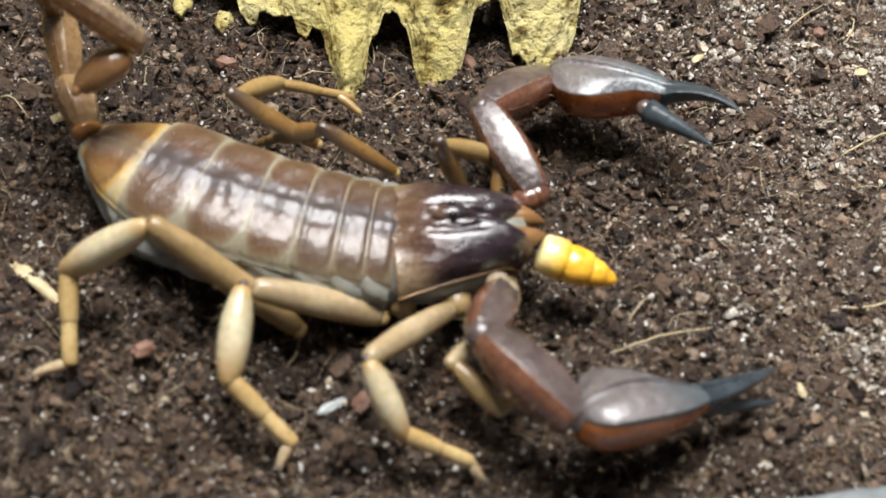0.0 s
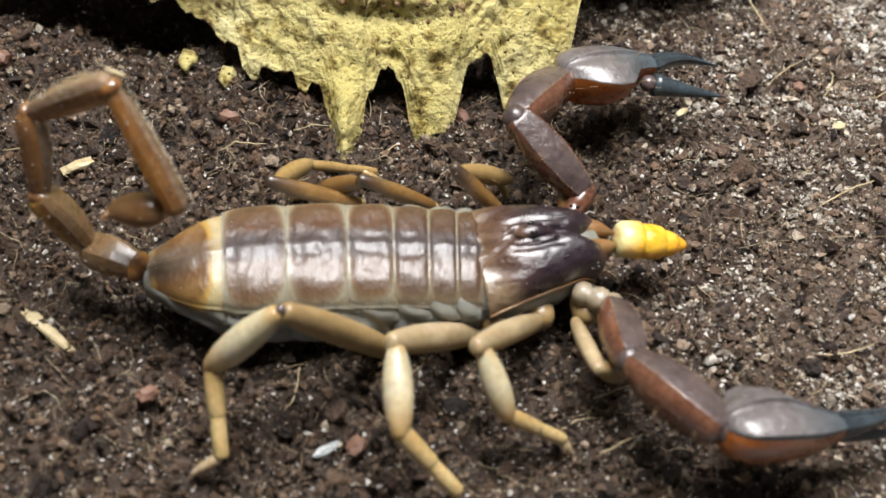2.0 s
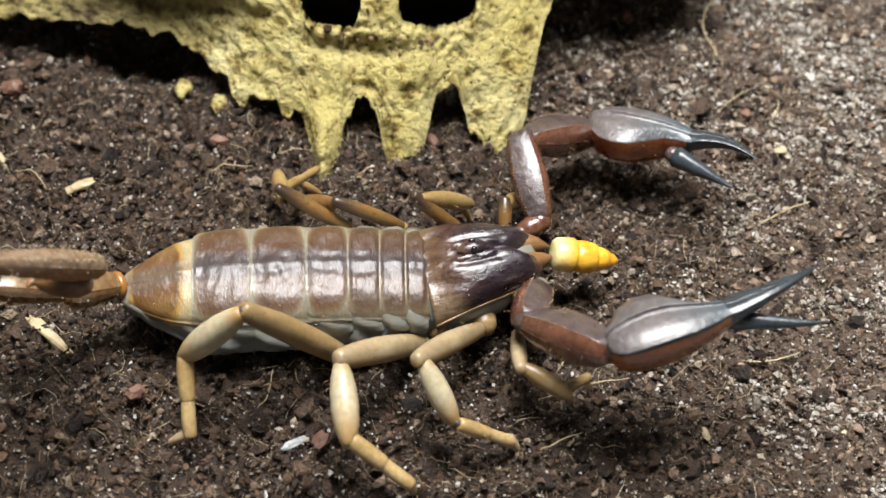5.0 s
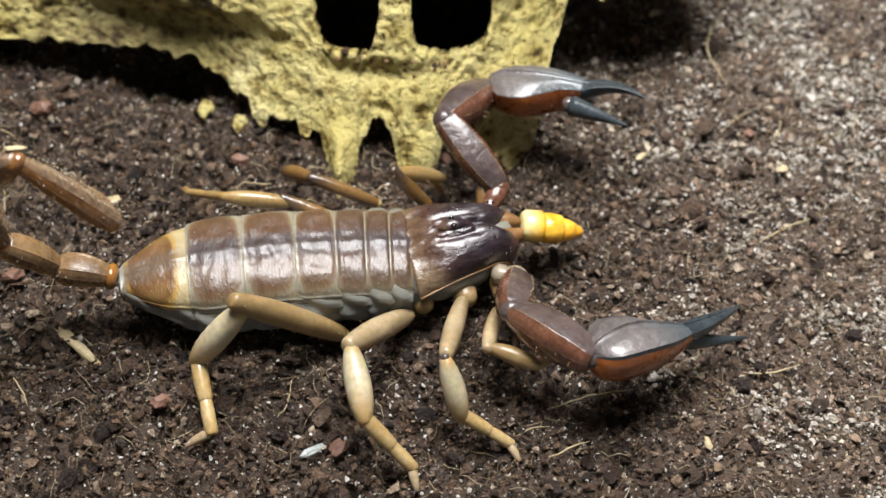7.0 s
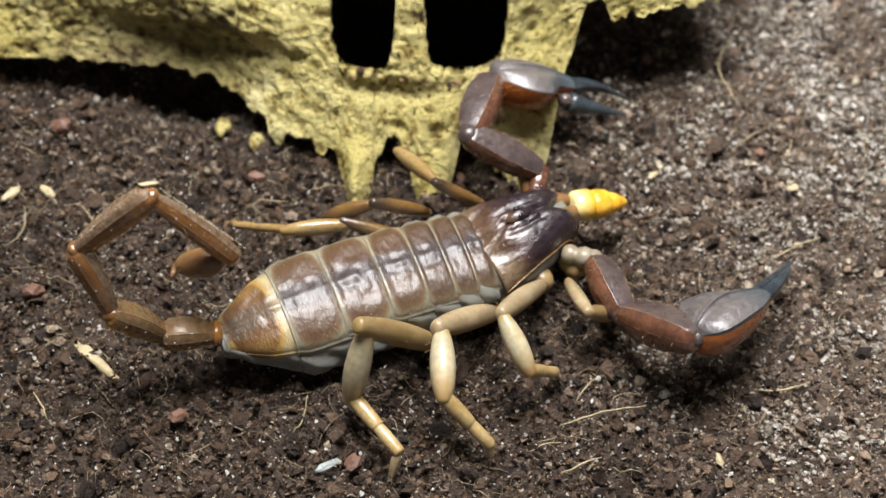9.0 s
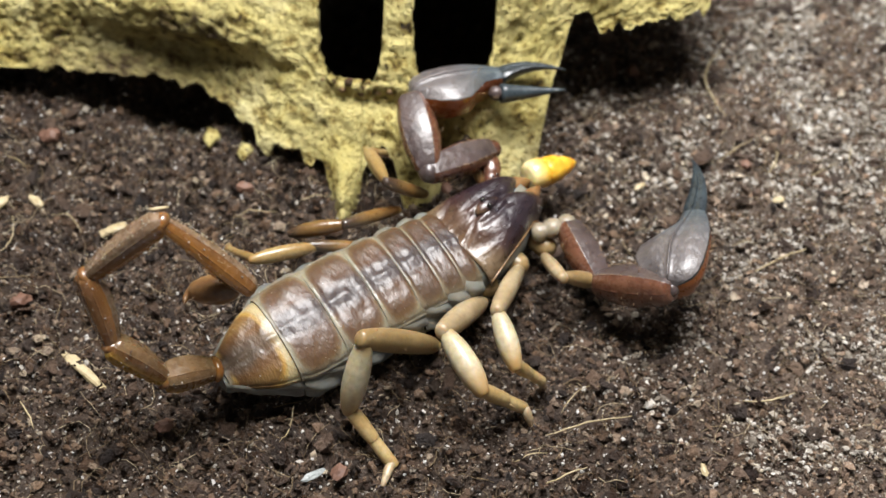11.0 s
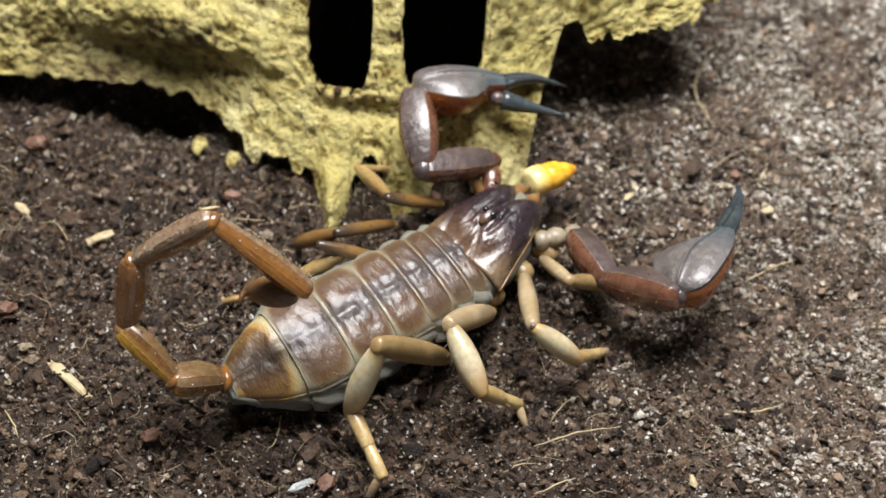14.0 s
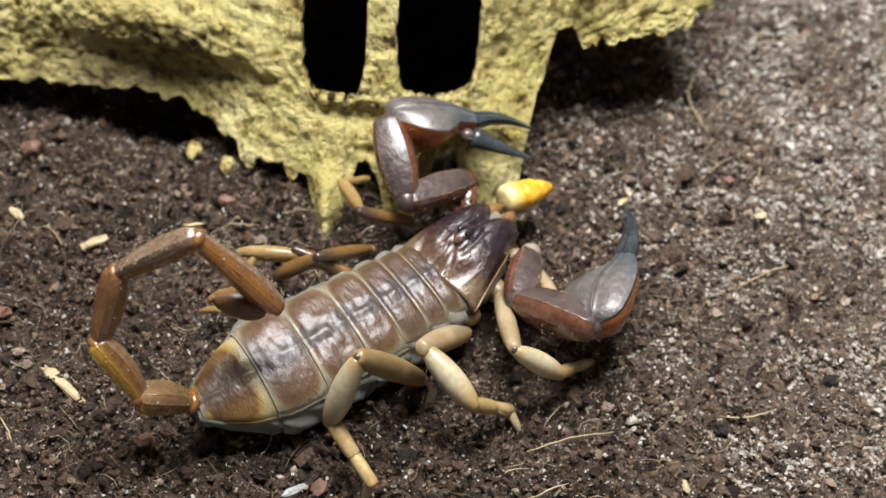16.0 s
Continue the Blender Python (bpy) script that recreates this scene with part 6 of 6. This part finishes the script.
        part("joint_ring", loft([(-0.45, 0, 0, w * 0.26, h * 0.26, 2.2), (-0.1, 0, 0, w * 0.38, h * 0.38, 2.2), (0.3, 0, 0, w * 0.4, h * 0.4, 2.2), (0.6, 0, 0, w * 0.3, h * 0.3, 2.2)], 16), "tail_side", ob)
        MOVING.append((ob, "tail", j))
    bulb = part("telson", limb(5.0, 3.0, 2.9, 0.42, 0.5, 2.0, 18), "telson", root, "smooth orange-brown sting bulb")
    hairs_on(bulb, hairs(5.2, 3.0, 18, 77))
    part("sting", tube([(4.6, 0, 0.0), (5.1, 0.3, 0.1), (5.3, 0.8, 0.3), (5.2, 1.3, 0.6), (5.0, 1.6, 1.0)], [0.75, 0.5, 0.32, 0.17, 0.04], 10), "telson", bulb, "dark curved sting")
    MOVING.append((bulb, "tail", 5))
    palp(root, "P", -1)
    palp(root, "Q", 1)
    for key in ("R4", "R3", "R2", "R1"):
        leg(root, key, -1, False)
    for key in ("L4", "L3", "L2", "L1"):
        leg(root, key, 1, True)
    return root


JOINTS["L1"] = [[p] * len(TIMES) for p in ((4.2, 4.4, 4), (4.6, 7.6, 6.0), (6.2, 9.4, 4.0), (7.4, 10.4, 2.0), (8.2, 11.0, 0.5))]
LENGTHS["L1"] = [3.8, 3.1, 2.6, 1.6]
LENGTHS["R1"][2:] = [4.0, 2.0]
LENGTHS["L4"][3], LENGTHS["L3"][2:], LENGTHS["L2"][2:] = 3.0, [3.4, 2.0], [4.0, 2.0]


def fold(key, i, *steps):
    """Bends a far leg from its knee on, by steps from the knee."""
    knee = Vector(JOINTS[key][1][i])
    for j, d in enumerate(steps):
        p = knee + Vector(d)
        JOINTS[key][2 + j][i] = (p.x, p.y, max(0.4, p.z))


for i, t in enumerate(TIMES):
    if t < 6:
        fold("L4", i, (3.3, 4.9, -3.8), (8.2, 6.0, -6.4), (9.7, 5.0, -6.9))
        fold("L3", i, (-4.0, 2.2, -3.7), (-5.1, 3.7, -6.0), (-6.1, 4.2, -7.2))
    else:
        a = Vector(JOINTS["L3"][2][i]) - Vector(JOINTS["L3"][1][i])
        fold("L3", i, a, a + Vector((1.2, 1.2, -2.8)), a + Vector((2.2, 1.8, -4.4)))
    if t > 11:
        fold("R1", i, (3.2, -1.2, -2.4), (5.0, -1.4, -4.6), (5.8, -1.6, -6.2))
    if t < 7.2:
        fold("L2", i, (4.1, 2.0, -3.9), (4.9, 3.2, -6.3), (5.5, 2.8, -7.8))
for i, t in enumerate(TIMES):
    if 3.2 < t < 7.2:
        a, b = Vector(JOINTS["tail"][4][i]), Vector(JOINTS["tail"][5][i])
        JOINTS["tail"][6][i] = tuple(b + (a - b).normalized() * 4.0 + Vector((0, 1.8, -2.3)))
for key, hip in (("R4", (-12.2, -6.1, 1.5)), ("R3", (-5.5, -5.8, 3.0)), ("R2", (0.2, -5.3, 3.6))):
    JOINTS[key][0] = [hip] * len(TIMES)
    LENGTHS[key][0] = sum((Vector(p) - Vector(hip)).length for p in JOINTS[key][1]) / len(TIMES) - 0.2
for i, t in enumerate(TIMES):
    if t > 6:
        a, b = Vector(JOINTS["L4"][0][i]), Vector(JOINTS["L4"][2][i])
        JOINTS["L4"][1][i] = ((a.x + b.x) / 2, (a.y + b.y) / 2 + 0.8, 6.4)
    if t > 11:
        continue
    a, b = Vector(JOINTS["R1"][2][i]), Vector(JOINTS["R1"][3][i])
    foot = a.lerp(b, 0.5)
    JOINTS["R1"][3][i] = tuple(foot)
    JOINTS["R1"][4][i] = (foot.x + 0.6, foot.y - 0.4, max(0.4, foot.z - 2.0))


def grub():
    rings = []
    body = ((0, 0.9), (0.12, 1.45), (0.4, 1.62), (1.2, 1.72), (1.95, 1.76), (2.12, 1.68), (2.22, 1.46), (2.38, 1.56), (3.2, 1.62), (4.2, 1.5), (4.34, 1.4), (4.44, 1.16), (4.6, 1.24), (5.3, 1.1), (5.75, 0.92), (5.82, 0.8), (5.95, 0.78), (6.4, 0.58), (6.75, 0.32), (6.9, 0.08))
    for x, r in body:
        rings.append((x, 0, 0, r, r * 0.95, 2.1))
    root = new("grub")
    tagged(root, "yellow ringed grub held in the scorpion's jaws", "grub")
    part("grub_body", loft(rings, 22), "grub", root)
    part("tail_hook", tube([(6.8, 0.1, 0), (7.1, 0.12, 0.1), (7.3, 0.12, 0.3)], [0.12, 0.08, 0.02], 6), "palp", root)
    return root


# ---- loose bits on the soil ----
def on_soil(x, y, up=0.4):
    return (x, y, soil_height(x, y) + up)


def stick(name, a, b, r, bend, material, label, category, n=9):
    rng = random.Random(int(a[0] * 7 + a[1]))
    pts, d = [], Vector((b[0] - a[0], b[1] - a[1], 0))
    side = Vector((-d.y, d.x, 0)).normalized()
    for k in range(n):
        s = k / (n - 1)
        p = Vector((a[0], a[1], 0)) + d * s + side * (bend * math.sin(math.pi * s) + rng.uniform(-0.05, 0.05))
        pts.append(on_soil(p.x, p.y))
    zs = [p[2] for p in pts]
    for _ in range(3):
        zs = [max(zs[k], (zs[max(k - 1, 0)] + zs[min(k + 1, n - 1)]) / 2) for k in range(n)]
    pts = [(x, y, z + 0.2) for (x, y, _), z in zip(pts, zs)]
    ob = part(name, tube(pts, [r * 0.46 * (1 - 0.55 * abs(2 * k / (n - 1) - 0.9)) for k in range(n)], 7), material)
    tagged(ob, label, category, group="dry bits on the soil")


def chip(name, x, y, lx, ly, lz, turn, material, label, category, seed):
    rng = random.Random(seed)
    verts = []
    base = [Vector(v) for v in ICO_V]
    faces = list(ICO_F)
    # one split of every face gives a knobbly outline
    mid, out = {}, []
    for f in faces:
        ids = []
        for a, b in ((f[0], f[1]), (f[1], f[2]), (f[2], f[0])):
            key = (min(a, b), max(a, b))
            if key not in mid:
                mid[key] = len(base)
                base.append(((base[a] + base[b]) / 2).normalized())
            ids.append(mid[key])
        out += [(f[0], ids[0], ids[2]), (f[1], ids[1], ids[0]), (f[2], ids[2], ids[1]), tuple(ids)]
    c, d = math.cos(radians(turn)), math.sin(radians(turn))
    high = max(soil_height(x + c * lx * k, y + d * lx * k) for k in (-0.45, -0.25, 0, 0.25, 0.45))
    m = pose(x, y, high + 0.25 + lz * 0.4, rng.uniform(-12, 12), rng.uniform(-12, 12), turn)
    for v in base:
        k = 1 + rng.uniform(-0.22, 0.22)
        verts.append(tuple(m @ Vector((v.x * lx / 2 * k, v.y * ly / 2 * k, v.z * lz / 2 * k))))
    tagged(part(name, (verts, out), material, smooth=False), label, category, group="dry bits on the soil")


def ledge_crumbs():
    """Brown crumbs lying on the lower rim of the openings."""
    rng = random.Random(31)
    shapes = []
    for _ in range(150):
        x = rng.uniform(-13.2, 1.5)
        u = 11.6 + rng.gauss(-0.2, 0.5)
        px, py, pz = face_point(x, u)
        r = min(0.6, rng.lognormvariate(-1.5, 0.5))
        m = pose(px, py + 0.3, pz - 0.05, rng.uniform(0, 360), rng.uniform(0, 360), rng.uniform(0, 360))
        shapes.append(moved(([(a * r * rng.uniform(0.6, 1.3), c * r * rng.uniform(0.6, 1.3), d * r) for a, c, d in ICO_V], list(ICO_F)), m))
    tagged(part("ledge_crumbs", merge(*shapes), "ledge"), "rusty brown crumbs lying on the rim of the openings", "crumbs", kind="stuff")


def loose_bits():
    ledge_crumbs()
    chip("straw_scrap", -34.9, -34.2, 6.6, 1.3, 0.7, -39, "straw", "dry yellow scrap of straw lying on the soil", "straw", 1)
    chip("pale_flake", -10.4, -45.7, 2.9, 0.8, 0.35, 36, "flake", "thin whitish flake lying on dark soil", "flake", 2)
    chip("pebble", -25.5, -40.9, 1.9, 1.4, 1.1, 20, "pebble", "small red-brown pebble on the soil", "pebble", 3)
    chip("pebble", -7.8, -45.2, 1.9, 1.5, 1.1, 60, "pebble", "small red-brown pebble on the soil", "pebble", 4)
    chip("pebble", -44.8, -2.2, 2.4, 2.0, 1.6, 10, "pebble", "brick-red crumb on the soil", "pebble", 5)
    chip("pebble", 1.8, -7.2, 1.5, 2.0, 1.2, 30, "pebble", "orange-brown crumb beside the ornament", "pebble", 6)
    chip("straw_scrap", -35.1, -15.6, 3.4, 1.4, 0.7, 24, "straw", "dry yellow scrap of straw lying on the soil", "straw", 7)
    chip("straw_scrap", -44.4, -12.2, 2.2, 1.2, 0.8, -40, "straw", "pale husk lying on the soil", "husk", 8)
    chip("straw_scrap", -48.7, -12.2, 2.5, 1.2, 0.6, 50, "straw", "dry yellow scrap of straw lying on the soil", "straw", 9)
    chip("straw_scrap", 24.1, -6.4, 1.6, 0.7, 0.5, 40, "straw", "pale yellow chip lying on the soil", "chip", 10)
    chip("straw_scrap", 28.4, -42.8, 0.7, 1.5, 0.4, 10, "straw", "pale yellow chip lying on the soil", "chip", 12)
    stick("stem", (12.6, -39.8), (21.3, -37.8), 0.22, 0.5, "straw", "thin dry straw stem on the soil", "stem")
    stick("stem", (33, -34.9), (38.4, -34.0), 0.24, -0.6, "straw", "thin dry straw stem on the soil", "stem")
    stick("stem", (36.2, -18.0), (43.4, -14.3), 0.26, 0.4, "straw", "thin dry straw stem on the soil", "stem")
    stick("stem", (12.4, -46.0), (16.6, -43.6), 0.22, 0.2, "straw", "thin dry straw stem on the soil", "stem")
    stick("stem", (35.6, 16.2), (35.3, 5.4), 0.3, -2.3, "straw", "bent dry stem on the soil", "stem")
    stick("stem", (-47.5, -20.0), (-46.6, -14.6), 0.16, -1.2, "straw", "curled pale fibre on the soil", "fibre")
    stick("stem", (-12.9, -38.0), (-14.0, -42.0), 0.16, 0.3, "straw", "thin dry straw stem on the soil", "stem")
    stick("stem", (-15.2, -10.6), (-11.0, -9.8), 0.13, 0.2, "straw", "thin pale fibre on the soil", "fibre")
    stick("stem", (14.2, -37.5), (17.4, -34.0), 0.14, 0.5, "straw", "thin pale fibre on the soil", "fibre")
    for a, b, r, bend in (((-22.2, -13.0), (-17.3, -12.1), 0.17, 0.2), ((-8.0, -4.8), (-7.5, -8.6), 0.14, 0.3), ((-40.6, -38.4), (-38.5, -41.5), 0.22, 0.2), ((-42.7, -13.5), (-38.7, -16.1), 0.16, 0.9),
                          ((-49.2, -5.5), (-46.8, -7.1), 0.16, 0.3), ((-14.1, -15.2), (-11.4, -14.4), 0.15, 0.2), ((-15.1, -17.4), (-13.0, -16.7), 0.15, -0.4), ((-6.4, -13.3), (-4.3, -11.6), 0.14, 0.3),
                          ((33.9, -1.8), (37.9, 1.2), 0.17, 0.3), ((39.4, -3.2), (40.8, 0.4), 0.2, -0.4), ((49.3, -1.8), (50.2, 1.9), 0.16, 0.3), ((43.9, -4.3), (47.5, -2.3), 0.17, 0.2), ((9.4, -43.3), (12.7, -42.3), 0.15, 0.3)):
        stick("stem", a, b, r, bend, "straw", "thin pale fibre on the soil", "fibre")
    for k, (x, y, d) in enumerate(((-21.3, -8.9, 2.0), (-43.0, -26.3, 2.2), (24.5, 12.5, 1.6), (36.8, -2.4, 1.5))):
        chip("pebble", x, y, d, d * 0.8, d * 0.6, 40 * k, "pebble", "rusty brown crumb on the soil", "pebble", 20 + k)
    chip("straw_scrap", 39.9, -8.1, 1.5, 1.0, 0.6, 20, "straw", "pale yellow chip lying on the soil", "chip", 13)


def slab():
    """A long grey stone edging with a worn upper edge."""
    prof = ((0.6, -3), (0.1, 0.5), (0.0, 3.4), (-0.25, 4.2), (-0.9, 4.6), (-9, 4.7), (-20, 4.6), (-24, 4.4), (-25, 3.6), (-25.4, -3))
    rng = random.Random(12)
    verts, faces = [], []
    n, m = 121, len(prof)
    for k in range(n):
        x = -30 + 150 * k / (n - 1)
        edge = -54.8 + 0.165 * (x - 22)
        for d, z in prof:
            verts.append((x, edge + d + 0.2 * wob(x, d, 0, 0.4), z + (0.12 * wob(x, d, 4, 0.7) + rng.uniform(-0.03, 0.03) if z > 0 else 0)))
    for k in range(n - 1):
        for i in range(m - 1):
            faces.append((k * m + i, k * m + i + 1, (k + 1) * m + i + 1, (k + 1) * m + i))
    faces += [tuple(range(m))[::-1], tuple((n - 1) * m + i for i in range(m))]
    tagged(part("stone_slab", (verts, faces), "slab"), "grey stone slab edging the soil bed", "slab")


soil_bed()
walls()
ornament()
animal = scorpion()
prey = grub()
slab()
loose_bits()
fibres()


def pale(x, y):
    return 0.4 + 0.6 * smoothstep(-5, 55, x + 0.5 * y)


def damp(x, y):
    return clear(x, y) * (1 - 0.45 * smoothstep(10, 55, x + 0.2 * y))


def dusty(x, y):
    """Pale dry crust in loose patches."""
    patch = smoothstep(-0.05, 0.28, wob(x, y, 4, 0.11) + 0.5 * wob(x, y, 9, 0.3) + 0.007 * (x - 20))
    return clear(x, y) * smoothstep(4, 46, x + 0.25 * y + 7 * wob(x, y, 0, 0.09)) * patch


scatter("soil_clods", "clod", 9000, lambda g: min(1.0, g.lognormal(-0.95, 0.35)), 7, "dark brown clods of damp soil", "soil", damp, -0.15, 0.8)
scatter("soil_crumbs", "crumb", 70000, lambda g: min(0.5, g.lognormal(-2.05, 0.5)), 1, "dark brown crumbs of damp soil", "soil", damp, 0.5, 0.9)
scatter("dry_crumbs", "drycrumb", 36000, lambda g: min(0.4, g.lognormal(-2.05, 0.42)), 3, "pale dry crumbs of sandy soil", "soil", dusty, 0.7, 0.85)
scatter("sand_grains", "sand", 36000, lambda g: min(0.24, g.lognormal(-2.55, 0.4)), 2, "pale sand grains and bright glint dots mixed into the soil", "sand", lambda x, y: pale(x, y) * clear(x, y), 2.0, 0.9)


# ---- what moves ----
def aim(a, b, side):
    """A pose at a with x towards b and y close to side."""
    x = (Vector(b) - Vector(a)).normalized()
    y = (Vector(side) - x * x.dot(Vector(side))).normalized()
    z = x.cross(y)
    m = Matrix((x, y, z)).transposed().to_4x4()
    m.translation = Vector(a) * MM
    return m


def motions():
    walk(animal, [(t, pose(x * MM, y * MM, z * MM, 0, 0, h)) for t, (x, y, z, h) in zip(TIMES, ROOT)])
    turn = [Matrix.Rotation(radians(r[3]), 4, "Z") for r in ROOT]
    rows = []
    for i, t in enumerate(TIMES):
        base = Matrix.Translation(Vector(ROOT[i][:3]) * MM) @ turn[i]
        rows.append((t, base @ aim(GRUB[0][i], GRUB[1][i], (0, 1, 0))))
    walk(prey, rows)
    for ob, side in FINGERS:
        walk(ob, [(t, pose(10.2 * MM, (-0.8 if side > 0 else -0.2) * MM, -0.8 * MM, 0, 3 + 0.4 * a, -a - (4 if side < 0 else 0))) for t, a in zip(TIMES, OPEN[side])])
    for ob, key, j in MOVING:
        rows = []
        for i, t in enumerate(TIMES):
            if key == "trunk":
                tail = Vector(JOINTS["tail"][0][i])
                waist, mid = Vector((-4.6, 0, 0)), Vector((-18.5, 1.7, 0))
                tail.z = 0
                def curve(s):
                    return waist * (1 - s) ** 2 + mid * 2 * s * (1 - s) + tail * s * s
                a, b = curve(sum(SEGMENTS[:j])), curve(sum(SEGMENTS[: j + 1]))
                m = aim(b, a, (0, 1, 0))
                m.translation = a * MM
                # the hind body leans over to the animal's right
                lean = 0.15 + 0.35 * smoothstep(6.5, 9.0, t) + 0.35 * smoothstep(9.0, 11.5, t)
                m = m @ pose(0, 0, 5 * MM, lean * (5 + 2.0 * j)) @ pose(0, 0, -5 * MM)
                rows.append((t, m))
                continue
            chain = JOINTS[key]
            a, b = chain[j][i], chain[j + 1][i]
            if key == "tail":
                side = (0, -1, 0)
                if j == 5:
                    axle = (Vector(chain[5][i]) - Vector(chain[4][i])).normalized()
                    d = Vector(b) - Vector(a)
                    off = (d - axle * d.dot(axle)).normalized()
                    a, b = Vector(a) + off * 1.2, Vector(b) + off * 1.9
            elif key[0] in "PQ":
                d = Vector(b) - Vector(a)
                side = Vector((0, 0, 1)).cross(d)
                if abs(d.normalized().z) > 0.95:
                    side = Vector((0, 1, 0))
            else:
                d = Vector(chain[4][i]) - Vector(chain[0][i])
                side = Vector((0, 0, 1)).cross(d)
            m = aim(a, b, side)
            if key in "PQ" and j == 2:
                m = m @ pose(0, 0, 0, -21 if key == "P" else -20)
            elif key == "P":
                m = m @ pose(0, 0, 0, -20)
            elif key == "tail" and j in (3, 4):
                m = m @ pose(0, 0, 0, -20)
            elif key == "Q":
                m = m @ pose(0, 0, 0, -16)
            rows.append((t, m))
        walk(ob, rows)


motions()
